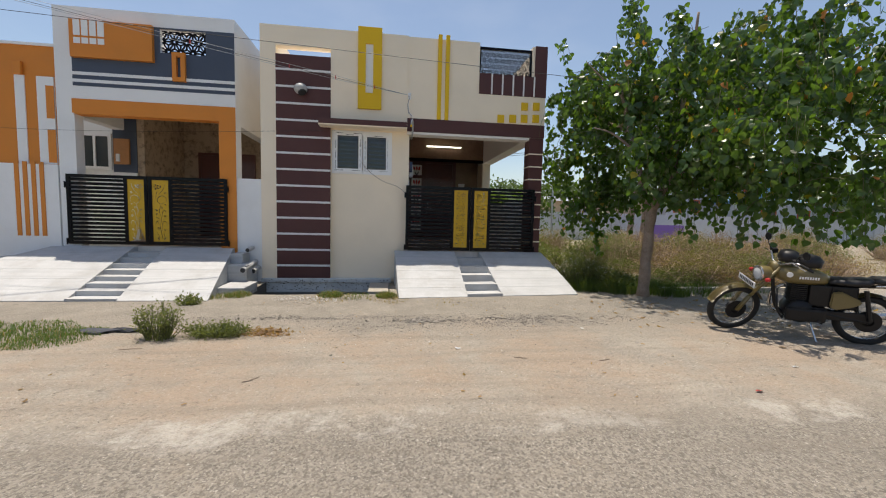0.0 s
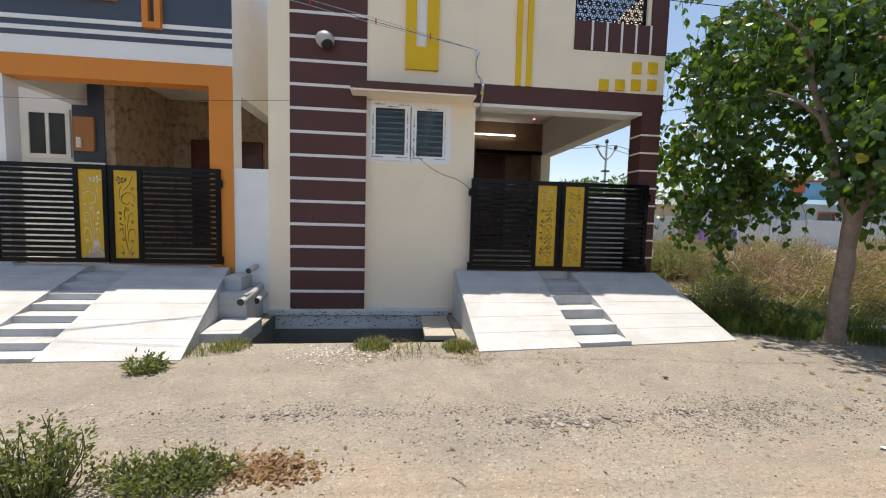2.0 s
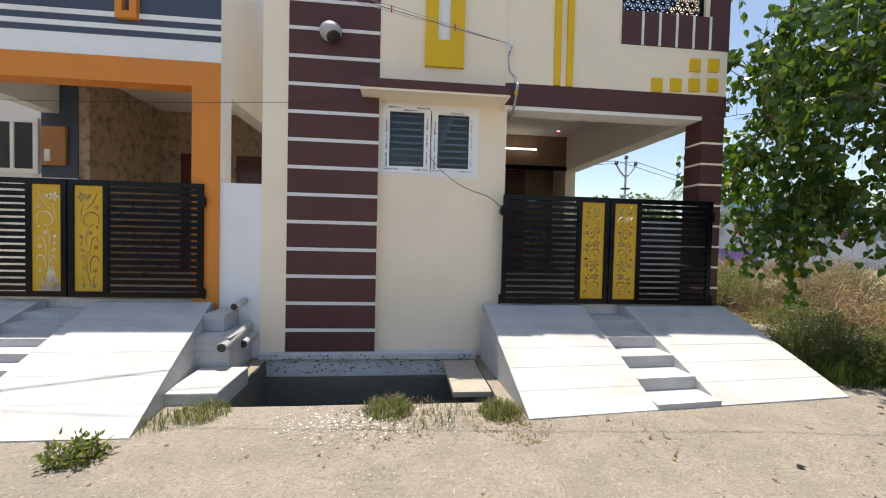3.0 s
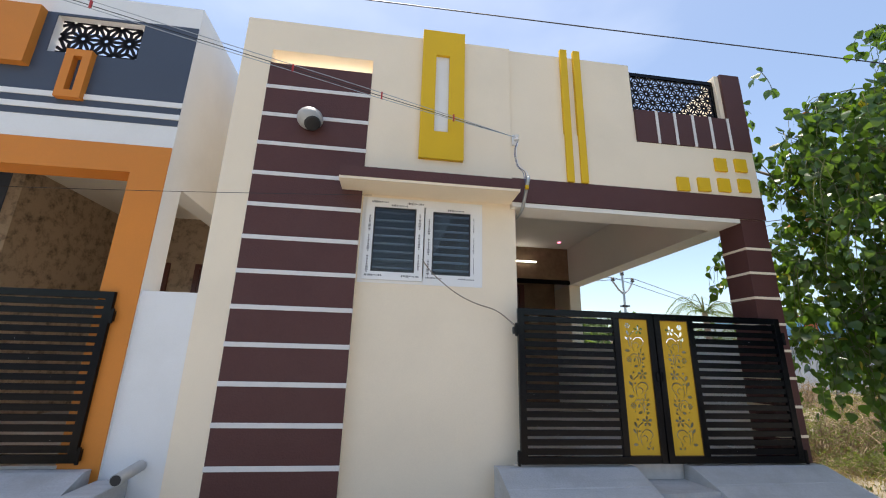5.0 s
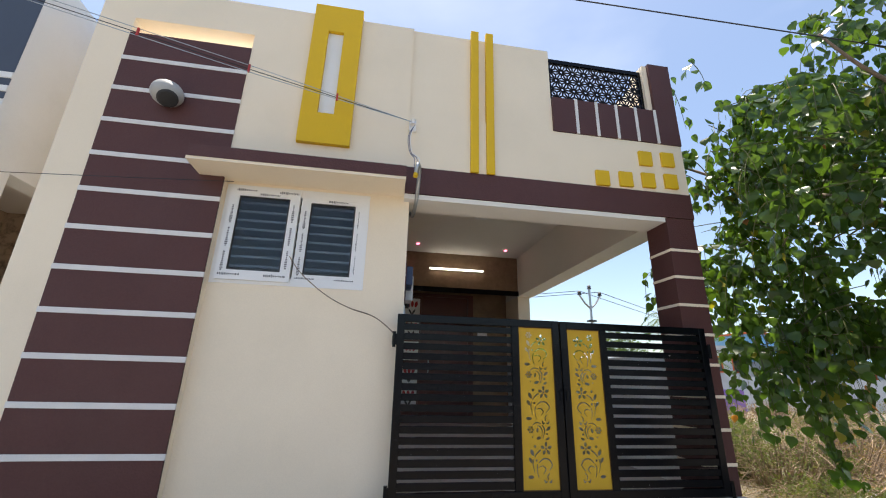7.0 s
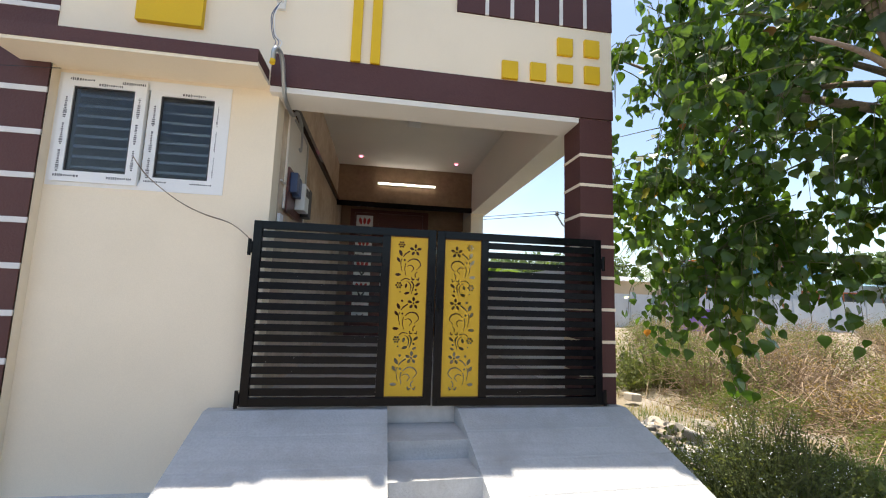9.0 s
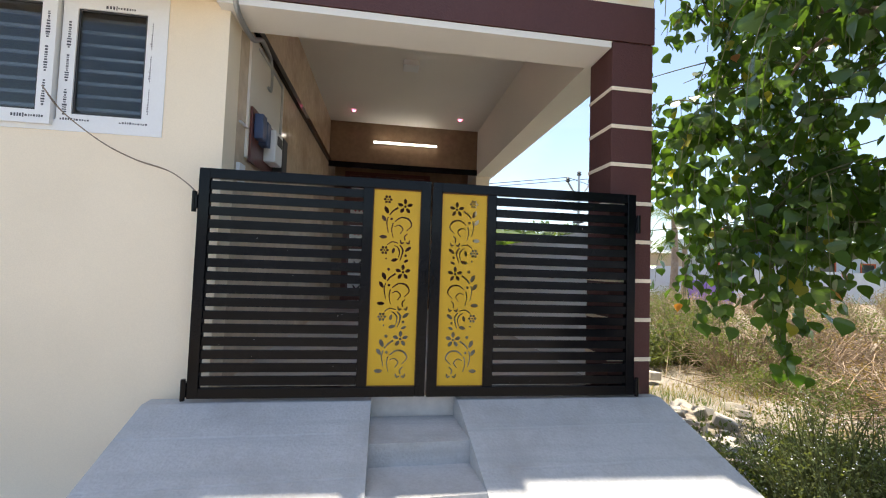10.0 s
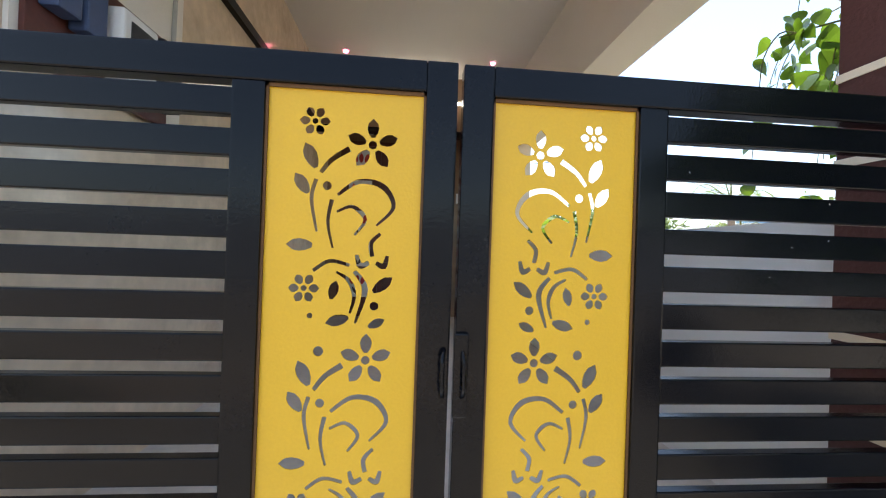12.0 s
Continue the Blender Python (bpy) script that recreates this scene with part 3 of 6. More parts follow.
def stroke(ctrl, w0, w1, w2):
    """A tapered brush line through ctrl, w0 at its start, w1 in its middle, w2 at its end."""
    pts = [(p.x, p.y) for p in curve_pts([(a, b, 0) for a, b in ctrl], 5)]
    left, right = [], []
    for i, (x, z) in enumerate(pts):
        x0, z0 = pts[max(0, i - 1)]
        x1, z1 = pts[min(len(pts) - 1, i + 1)]
        d = math.hypot(x1 - x0, z1 - z0) or 1
        t = i / (len(pts) - 1)
        w = (w0 + (w1 - w0) * t * 2 if t < 0.5 else w1 + (w2 - w1) * (t * 2 - 1)) / 2
        left.append((x - (z1 - z0) / d * w, z + (x1 - x0) / d * w))
        right.append((x + (z1 - z0) / d * w, z - (x1 - x0) / d * w))
    return left + right[::-1]


def flower(cx, cz, r, n, inner, width, turn=90):
    return [petal(cx + inner * math.cos(a), cz + inner * math.sin(a), a, r - inner, width) for a in [radians(turn + 360 * k / n) for k in range(n)]] + [blob(cx, cz, inner * 0.62, 8)]


def vine_holes():
    """The cut-outs of the front gate's sheet: units of 1/100 of the motif, x from the left edge, z down from the top."""
    holes = []
    for rep in range(3):
        o = 382 * rep
        add = lambda pts: holes.append([(x, z) for x, z in pts])
        for f in flower(187, 105 + o, 47, 5, 13, 21, -90):
            add(f)
        if rep == 0:
            for f in flower(84, 68, 27, 6, 9, 15, -60):
                add(f)
        else:
            add(blob(103, 90 + o, 9))
        add(petal(88, 150 + o, radians(-115), 48, 24))
        add(petal(76, 195 + o, radians(-125), 42, 22))
        add(stroke([(146, 114 + o), (116, 134 + o), (97, 158 + o)], 11, 9, 7))
        add(stroke([(89, 170 + o), (82, 205 + o), (93, 262 + o)], 7, 7, 4))
        add(blob(109, 181 + o, 8))
        add(stroke([(128, 196 + o), (165, 171 + o), (208, 178 + o), (228, 214 + o), (198, 248 + o)], 6, 11, 4))
        add(stroke([(118, 205 + o), (112, 245 + o), (122, 290 + o)], 8, 6, 4))
        add(stroke([(127, 226 + o), (155, 216 + o), (178, 238 + o), (160, 266 + o)], 4, 8, 4))
        add(petal(86, 286 + o, radians(180), 46, 22))
        add(stroke([(206, 262 + o), (190, 280 + o), (193, 303 + o)], 6, 8, 8))
        add(stroke([(165, 301 + o), (172, 320 + o), (187, 314 + o)], 6, 11, 7))
        add(stroke([(220, 301 + o), (214, 320 + o), (200, 314 + o)], 6, 11, 7))
        if rep < 2:
            add(stroke([(89, 331 + o), (118, 313 + o), (153, 320 + o)], 6, 7, 6))
            add(stroke([(162, 330 + o), (182, 362 + o), (166, 422 + o)], 7, 11, 4))
            add(stroke([(130, 332 + o), (153, 347 + o), (163, 374 + o), (156, 405 + o)], 4, 9, 4))
            for f in flower(74, 362 + o, 27, 6, 9, 15, -60):
                add(f)
            add(petal(122, 380 + o, radians(-75), 34, 18))
            add(blob(199, 391 + o, 8))
            add(petal(196, 366 + o, radians(-38), 44, 20))
            add(petal(190, 428 + o, radians(-25), 32, 16))
            add(petal(154, 412 + o, radians(165), 42, 20))
            add(blob(86, 410 + o, 5))
    return [[(x / 280, (z - 9) / 1127) for x, z in h] for h in holes]


def scroll_holes():
    """The cut-outs of the neighbouring gate's sheet, one long flowering stem."""
    holes = []
    for x, z, rad, n in ((207, 128, 56, 5), (62, 234, 26, 5), (127, 503, 26, 5), (69, 654, 26, 5), (182, 880, 27, 5), (76, 905, 24, 5)):
        holes += flower(x, z, rad, n, rad * 0.25, rad * 0.5, -70)
    holes += [petal(150, 150, radians(-110), 62, 30), petal(196, 560, radians(-40), 50, 30), petal(205, 600, radians(70), 40, 24), petal(176, 700, radians(-25), 60, 18), petal(176, 742, radians(12), 52, 16)]
    holes += [stroke([(60, 76), (96, 170), (168, 262)], 5, 10, 5), stroke([(192, 200), (214, 270), (218, 372)], 5, 9, 4)]
    holes += [stroke([(44, 400), (50, 318), (116, 284), (184, 330), (186, 404), (132, 432), (92, 404)], 5, 13, 5)]
    holes += [stroke([(150, 640), (166, 560), (142, 452)], 5, 11, 5), stroke([(116, 1072), (142, 960), (160, 820), (158, 690)], 10, 10, 5)]
    holes += [stroke([(56, 596), (70, 548), (108, 572), (130, 690), (140, 780)], 5, 10, 4), stroke([(40, 820), (58, 752), (104, 760), (126, 840), (120, 930)], 5, 11, 4)]
    holes += [stroke([(236, 800), (212, 756), (184, 776), (182, 826)], 5, 11, 5), stroke([(176, 1076), (186, 1010), (214, 950)], 9, 8, 4)]
    holes += [stroke([(96, 1068), (96, 1000), (74, 956)], 8, 8, 4), petal(104, 1094, radians(-128), 72, 26), petal(176, 1094, radians(-58), 68, 24), petal(70, 430, radians(120), 34, 18)]
    return [[(x / 280, z / 1127) for x, z in h] for h in holes]


def pierced_sheet(name, x0, x1, z0, z1, y, holes, mirrored, parent, label):
    """A thin painted metal sheet with real cut-outs."""
    cu = bpy.data.curves.new(name, "CURVE")
    cu.dimensions, cu.fill_mode, cu.extrude = "2D", "BOTH", 0.0012
    base = root_of(parent).location
    outline = [[(0, 0), (1, 0), (1, 1), (0, 1)]] + holes
    for pts in outline:
        sp = cu.splines.new("POLY")
        sp.points.add(len(pts) - 1)
        sp.use_cyclic_u = True
        for p, (u, v) in zip(sp.points, pts):
            u = 1 - u if mirrored else u
            p.co = (x0 + u * (x1 - x0) - base.x, z1 - v * (z1 - z0) - base.z, 0, 1)
    tmp = bpy.data.objects.new(name, cu)
    me = bpy.data.meshes.new_from_object(tmp)
    bpy.data.objects.remove(tmp)
    me.transform(Matrix.Translation((0, y - base.y, 0)) @ Matrix.Rotation(radians(90), 4, "X"))
    me.materials.clear()
    me.materials.append(GATEYEL)
    ob = new(name, me)
    ob.parent = parent
    ob["label"] = label
    return ob


def gate_leaf(x0, x1, z0, z1, y, sheet_left, holes, mirrored, slats, label, group):
    """One leaf: tube frame, flat slats and a pierced yellow sheet beside the meeting stile."""
    g = thing("gate_leaf", ((x0 + x1) / 2, y, z0), label, "gate", group)
    w, d = 0.064, 0.022
    part("stile", boxes((x0, x0 + w, y - d, y + d, z0, z1), bevel=0.004), BLACK, g)
    part("stile", boxes((x1 - w, x1, y - d, y + d, z0, z1), bevel=0.004), BLACK, g)
    part("top_rail", boxes((x0 + w, x1 - w, y - d + 0.001, y + d - 0.001, z1 - w, z1), bevel=0.004), BLACK, g)
    part("bottom_rail", boxes((x0 + w, x1 - w, y - d + 0.001, y + d - 0.001, z0, z0 + w), bevel=0.004), BLACK, g)
    sw = 0.318
    if sheet_left:
        s0, s1, m0 = x0 + w, x0 + w + sw, x0 + w + sw
        a, b2 = m0 + w, x1 - w
    else:
        s0, s1, m0 = x1 - w - sw, x1 - w, x1 - w - sw - w
        a, b2 = x0 + w, m0
    part("middle_stile", boxes((m0, m0 + w, y - d + 0.002, y + d - 0.002, z0 + w, z1 - w), bevel=0.004), BLACK, g)
    pierced_sheet("pierced_sheet", s0 + 0.001, s1 - 0.001, z0 + w + 0.001, z1 - w - 0.001, y - 0.006, holes, mirrored, g, "yellow painted metal sheet with cut-out flowers")
    # weld bead round the sheet
    bm = boxes((s0, s1, y - 0.013, y - 0.009, z1 - w - 0.007, z1 - w), (s0, s1, y - 0.013, y - 0.009, z0 + w, z0 + w + 0.007), (s0, s0 + 0.005, y - 0.013, y - 0.009, z0 + w, z1 - w), (s1 - 0.005, s1, y - 0.013, y - 0.009, z0 + w, z1 - w))
    part("sheet_edge", bm, RUST, g, "thin rusty seam round the sheet")
    pitch = (z1 - z0 - 2 * w) / slats
    for k in range(slats):
        z = z0 + w + pitch * (k + 0.5)
        part("slat", boxes((a + 0.001, b2 - 0.001, y - 0.014, y + 0.012, z - 0.0275, z + 0.0275), bevel=0.003), BLACK, g)
    # chips of white paint dust on the enamel
    rn = random.Random(int(abs(x0) * 100))
    bm = bmesh.new()
    for _ in range(12):
        zc = z0 + w + pitch * (rn.randrange(slats) + 0.5) + rn.uniform(-0.02, 0.02)
        cx, e = rn.uniform(a + 0.02, b2 - 0.02), rn.uniform(0.0007, 0.0016)
        box(bm, cx - e, cx + e * 1.4, y - 0.0146, y - 0.0138, zc - e, zc + e)
    part("paint_fleck", bm, UPVC, g, "white paint flecks")["kind"] = "stuff"
    # hinge lugs on the outer stile
    hx = x1 if sheet_left else x0
    for z in (z0 + 0.01, z1 - 0.26):
        sgn = 1 if sheet_left else -1
        bm = boxes((hx, hx + sgn * 0.028, y - 0.03, y + 0.02, z, z + 0.09), bevel=0.004)
        lathe(bm, [(0.014, 0), (0.014, 0.13)], (hx + sgn * 0.02, y - 0.02, z - 0.02), n=10)
        part("hinge", bm, BLACK, g)
    return g


VINE, SCROLL = vine_holes(), scroll_holes()
gl = gate_leaf(0.335, 1.792, 0.725, 2.152, 8.90, False, VINE, False, 16, "black slatted metal gate leaf with yellow pierced floral sheet", "front gate")
gr = gate_leaf(1.804, 3.285, 0.722, 2.150, 8.90, True, VINE, True, 16, "black slatted metal gate leaf with yellow pierced sheet and latch", "front gate")
bm = bmesh.new()
for dx in (-0.018, 0.018):
    tube(bm, curve_pts([(1.798 + dx, 8.876, 1.47), (1.798 + dx * 1.2, 8.856, 1.485), (1.798 + dx * 1.2, 8.856, 1.55), (1.798 + dx, 8.876, 1.565)], 5), 0.005, 8)
part("pull_handle", bm, BLACK, gl, smooth=True)
bm = boxes((1.80, 1.83, 8.864, 8.877, 1.43, 1.60), bevel=0.003)
part("latch", bm, BLACK, gr)
gate_leaf(-6.42, -4.93, 0.75, 2.15, 8.94, False, SCROLL, False, 16, "black slatted neighbouring gate leaf with yellow pierced scroll sheet", "neighbouring gate")
gate_leaf(-4.915, -3.40, 0.75, 2.15, 8.94, True, SCROLL, True, 16, "black slatted neighbouring gate leaf with yellow pierced scroll sheet", "neighbouring gate")

# ---- window, sunshade ----
shade_slab = structure(part("sunshade", boxes((-1.51, 0.325, Y0 - 0.30, Y0 + 0.004, 3.325, 3.36)), CREAM), "cream concrete sunshade with maroon edge over the window", "sunshade")
part("edge_band", boxes((-1.505, 0.322, Y0 - 0.306, Y0 - 0.002, 3.352, 3.46)), MAROON, shade_slab, "maroon painted upper edge")

win = thing("window_1", (-0.64, Y0, 2.38), "white uPVC sliding window still in printed film, dark panes", "window", kind="structure")
bm = wall([-1.29, -1.20, -0.08, 0.01], [2.37, 2.44, 3.22, 3.30], Y0 - 0.006, Y0 + 0.10, lambda x, z: -1.20 < x < -0.08 and 2.44 < z < 3.22)
part("window_frame", bm, UPVC, win)


def sash(x0, x1, z0, z1, y):
    w = 0.085
    bm = wall([x0, x0 + w, x1 - w, x1], [z0, z0 + w, z1 - w, z1], y - 0.022, y + 0.022, lambda x, z: x0 + w < x < x1 - w and z0 + w < z < z1 - w)
    bmesh.ops.bevel(bm, geom=[e for e in bm.edges if e.calc_face_angle(0) > 1], offset=0.004, segments=1, affect="EDGES")
    s = part("sash", bm, UPVC, win)
    part("gasket", wall([x0 + w - 0.001, x0 + w + 0.012, x1 - w - 0.012, x1 - w + 0.001], [z0 + w - 0.001, z0 + w + 0.012, z1 - w - 0.012, z1 - w + 0.001], y - 0.012, y - 0.004, lambda x, z: x0 + w + 0.01 < x < x1 - w - 0.01 and z0 + w + 0.01 < z < z1 - w - 0.01), PVCDARK, s)
    pane = part("pane", boxes((x0 + w + 0.002, x1 - w - 0.002, y - 0.004, y + 0.004, z0 + w + 0.002, z1 - w - 0.002)), GLASS, s, "dark glass pane")
    pane.visible_shadow = False
    rn = random.Random(int(100 * (x0 + 5)))
    bm = bmesh.new()
    yy = y - 0.0235

    def words(cx, cz, along, flip):
        """Unreadable film print: a row of small bars."""
        t = -0.085
        while t < 0.085:
            l2 = rn.uniform(0.008, 0.018)
            h = rn.uniform(0.009, 0.014) if -0.085 < t < -0.02 else rn.uniform(0.005, 0.010)
            if along == "x":
                box(bm, cx + t, cx + t + l2 * 0.7, yy, yy + 0.001, cz - h, cz + h)
            else:
                box(bm, cx - h, cx + h, yy, yy + 0.001, cz + t, cz + t + l2 * 0.7)
            t += l2 + 0.003

    for cx in (x0 + 0.14, x1 - 0.10):
        words(cx, z1 - 0.030, "x", 0)
        words(cx - 0.03, z0 + 0.045, "x", 0)
    words((x0 + x1) / 2 + 0.04, z1 - 0.062, "x", 0)
    for cz in (z0 + 0.12, z0 + 0.34, z0 + 0.56):
        words(x0 + 0.045, cz + 0.04, "z", 0)
        words(x1 - 0.045, cz + 0.08, "z", 0)
    part("film_print", bm, FILM, s, "rows of printed film lettering too small to read")


sash(-1.248, -0.632, 2.400, 3.272, Y0 - 0.010)
sash(-0.618, -0.034, 2.398, 3.268, Y0 + 0.018)
grille = thing("window_grille", (-0.64, Y0 + 0.15, 2.4), "white painted steel window grille behind the panes", "grille")
for k in range(9):
    z = 2.47 + 0.088 * k
    part("bar", tube(bmesh.new(), [(-1.288, Y0 + 0.118, z), (0.008, Y0 + 0.118, z)], 0.013, 6), WHITE, grille)

win.location.y += 0.09
grille.location.y += 0.09

# round ventilator cowl on the panel
bm = bmesh.new()
bmesh.ops.create_uvsphere(bm, u_segments=24, v_segments=14, radius=0.135)
for v in bm.verts:
    v.co.z *= 0.86
bmesh.ops.translate(bm, verts=bm.verts, vec=(-1.90, Y0 - 0.09, 4.07))
cowl = tagged(part("ventilator_cowl", bm, PVC, smooth=True), "round grey plastic ventilator cowl on the maroon panel", "vent")
mouth = lathe(bmesh.new(), [(0.085, -0.02), (0.085, 0.0), (0.07, 0.012), (0.02, 0.016)], n=18)
mdir = Vector((0.40, -0.45, -0.80)).normalized()
bmesh.ops.transform(mouth, verts=mouth.verts, matrix=Matrix.Translation(Vector((-1.90, Y0 - 0.09, 4.07)) + mdir * 0.108) @ mdir.to_track_quat("Z", "Y").to_matrix().to_4x4())
part("mouth", mouth, PVCDARK, cowl, "dark round mouth")

# lattice of the parapet
lat = thing("parapet_lattice", (2.53, Y0 + 0.10, 4.68), "dark metal lattice screen with flower pattern in a black frame", "screen")
lx0, lx1, lz0, lz1, ly = 1.925, 3.135, 4.69, 5.285, Y0 + 0.08
part("frame", wall([lx0, lx0 + 0.035, lx1 - 0.035, lx1], [lz0, lz0 + 0.025, lz1 - 0.05, lz1], ly - 0.02, ly + 0.02, lambda x, z: lx0 + 0.035 < x < lx1 - 0.035 and lz0 + 0.025 < z < lz1 - 0.05), BLACK, lat)


def lattice(x0, x1, z0, z1, y, a, w):
    """Star-flower lattice: a triangular grid with spokes, each strip cut at the frame."""
    bm = bmesh.new()
    hh = a * math.sqrt(3) / 2

    def strip(p, q):
        p, q = Vector(p), Vector(q)
        for ax, lo, hi in ((0, x0, x1), (1, z0, z1)):
            if p[ax] > q[ax]:
                p, q = q, p
            if q[ax] <= lo or p[ax] >= hi:
                return
            d = q[ax] - p[ax]
            if d > 1e-9:
                t0, t1 = max(0, (lo - p[ax]) / d), min(1, (hi - p[ax]) / d)
                p, q = p.lerp(q, t0), p.lerp(q, t1)
        d = q - p
        if d.length < 0.004:
            return
        s = Vector((-d.y, d.x)).normalized() * w / 2
        solid_poly(bm, [tuple(p + s), tuple(p - s), tuple(q - s), tuple(q + s)], y - 0.003, y + 0.003)

    for j in range(int((z1 - z0) / hh) + 3):
        for i in range(int((x1 - x0) / a) + 3):
            p = Vector((x0 - a + i * a + (a / 2 if j % 2 else 0), z0 - hh * 0.7 + j * hh))
            nb = [p + Vector((a, 0)), p + Vector((a / 2, hh)), p + Vector((-a / 2, hh))]
            for q in nb:
                d = (q - p).normalized() * a * 0.16
                strip(p + d, q - d)
            for tri in ((p, nb[0], nb[1]), (p, nb[1], nb[2])):
                c = (tri[0] + tri[1] + tri[2]) / 3
                for v in tri:
                    d = (v - c).normalized() * a * 0.16
                    strip(c, v - d)
            ring = [p + Vector((math.cos(k * math.pi / 6), math.sin(k * math.pi / 6))) * a * 0.16 for k in range(12)]
            for k in range(12):
                strip(ring[k], ring[(k + 1) % 12])
    return bm


part("screen", lattice(lx0 + 0.035, lx1 - 0.035, lz0 + 0.025, lz1 - 0.05, ly, 0.145, 0.019), SCREEN, lat)

# ---- porch fittings ----
lamp = thing("tube_lamp", (1.76, 13.62, 3.80), "lit slim white tube lamp on the lintel", "lamp")
part("tube", tube(bmesh.new(), [(1.19, 13.60, 3.84), (2.34, 13.60, 3.84)], 0.012, 10), TUBE_LIGHT, lamp, "glowing tube")
part("batten", boxes((1.17, 2.36, 13.62, 13.65, 3.82, 3.87)), UPVC, lamp)
for x, y in ((0.85, 13.04), (2.69, 13.07), (0.85, 10.6), (2.69, 10.6)):
    sp = thing("spot_lamp", (x, y, 4.19), "small recessed ceiling spot glowing pink", "lamp", "porch spots")
    part("ring", lathe(bmesh.new(), [(0.05, 0.0), (0.05, -0.012), (0.036, -0.014)], (x, y, 4.198), n=16), UPVC, sp)
    part("bulb", lathe(bmesh.new(), [(0.034, 0.0), (0.03, -0.02), (0.01, -0.024)], (x, y, 4.185), n=14), SPOT_LIGHT, sp, "glowing pink bulb")
hook = thing("fan_box", (1.72, 11.3, 4.16), "white square fan box on the porch ceiling", "ceiling box")
part("box", boxes((1.62, 1.82, 11.2, 11.4, 4.13, 4.197), bevel=0.01), UPVC, hook)

door = thing("door_1", (1.45, 14.5, 0.70), "dark red wooden entrance door with ventilator and painted panel", "door", kind="structure")
bm = wall([0.60, 0.70, 1.12, 1.22, 2.20, 2.32], [0.70, 0.78, 2.85, 2.95, 3.38, 3.45], 14.42, 14.52, lambda x, z: (0.70 < x < 1.12 or 1.22 < x < 2.20) and (0.78 < z < 2.85 or 2.95 < z < 3.38))
part("door_frame", bm, WOOD, door)
bm = boxes((1.22, 2.20, 14.46, 14.50, 0.72, 2.85), (1.22, 2.20, 14.47, 14.50, 2.95, 3.38))
for zz in (0.85, 1.55, 2.2):
    for xx in (1.30, 1.76):
        box(bm, xx, xx + 0.36, 14.445, 14.47, zz, zz + 0.52, bevel=0.012)
lf = part("door_leaf", bm, WOOD, door)
part("handle", tube(bmesh.new(), curve_pts([(1.31, 14.44, 1.72), (1.31, 14.38, 1.75), (1.31, 14.38, 2.0), (1.31, 14.44, 2.03)], 5), 0.012, 8), STEEL, lf, "steel pull handle")
pp = part("side_panel", boxes((0.70, 1.12, 14.46, 14.50, 0.78, 3.38)), WOOD, door)
for k in range(5):
    z = 1.0 + 0.48 * k
    bm = bmesh.new()
    box(bm, 0.73, 1.09, 14.452, 14.462, z, z + 0.40, bevel=0.004)
    q = part("painted_panel", bm, WHITE, pp, "white panel painted with red flowers")
    bm = bmesh.new()
    for dx, ang in ((-0.07, 105), (0.0, 90), (0.07, 75)):
        solid_poly(bm, petal(0.91 + dx, z + 0.2, radians(ang), 0.15, 0.07), 14.446, 14.453)
    part("painted_flower", bm, REDP, q)
    bm = bmesh.new()
    solid_poly(bm, petal(0.91, z + 0.03, radians(120), 0.15, 0.04), 14.446, 14.453)
    solid_poly(bm, petal(0.91, z + 0.03, radians(60), 0.15, 0.04), 14.446, 14.453)
    part("painted_leaf", bm, PVCDARK, q)
bell = thing("switch_box", (2.55, 14.47, 2.55), "white electric switch box on the porch wall", "switch")
part("body", boxes((2.44, 2.66, 14.45, 14.50, 2.54, 2.70), bevel=0.008), UPVC, bell)

# meter board on the side wall
brd = thing("meter_board", (0.335, 10.1, 2.4), "grey electric meter board with fuse units", "meter board")
part("backing", boxes((0.332, 0.35, 9.65, 10.60, 2.45, 3.42)), SOFFIT, brd)
part("wooden_panel", boxes((0.35, 0.37, 9.68, 10.45, 2.42, 2.86), bevel=0.004), WOOD, brd)
m1 = part("meter", boxes((0.37, 0.47, 9.98, 10.20, 2.50, 2.78), bevel=0.012), UPVC, brd, "white meter box")
part("dial", boxes((0.471, 0.476, 10.02, 10.16, 2.66, 2.74)), PVCDARK, m1)
part("main_switch", boxes((0.37, 0.46, 10.26, 10.42, 2.48, 2.80), bevel=0.012), PVCDARK, brd)
part("fuse_unit", boxes((0.37, 0.44, 9.72, 9.82, 2.62, 2.82), bevel=0.01), BLUEP, brd, "blue fuse unit")
part("fuse_unit", boxes((0.37, 0.44, 9.84, 9.94, 2.60, 2.80), bevel=0.01), BLUEP, brd, "blue fuse unit")
part("conduit", tube(bmesh.new(), curve_pts([(0.36, 10.5, 2.8), (0.36, 10.5, 3.3), (0.36, 10.4, 3.38), (0.36, 9.8, 3.38)], 6), 0.012, 8), PVC, brd)
brd.location += Vector((0.058, -0.2, -0.07))
sw = thing("switch_plate", (0.34, 9.36, 2.2), "white plastic switch plate on the porch wall", "switch")
part("plate", boxes((0.332, 0.36, 9.30, 9.42, 2.16, 2.30), bevel=0.006), UPVC, sw)
# slim white strip, modelled in place of a dim reflection in the tiles
tl = thing("wall_tube", (0.34, 9.4, 2.6), "slim white strip standing for a reflection on the porch wall", "lamp")
part("batten", boxes((0.332, 0.35, 9.24, 9.50, 2.60, 2.612)), UPVC, tl)

sw.location.x += 0.058
tl.location += Vector((0.058, 0.07, 0))

# bent service pipe at the corner of the beam
pipe = thing("service_pipe", (0.42, 8.9, 3.2), "bent galvanised service pipe with loose wires at the beam", "pipe")
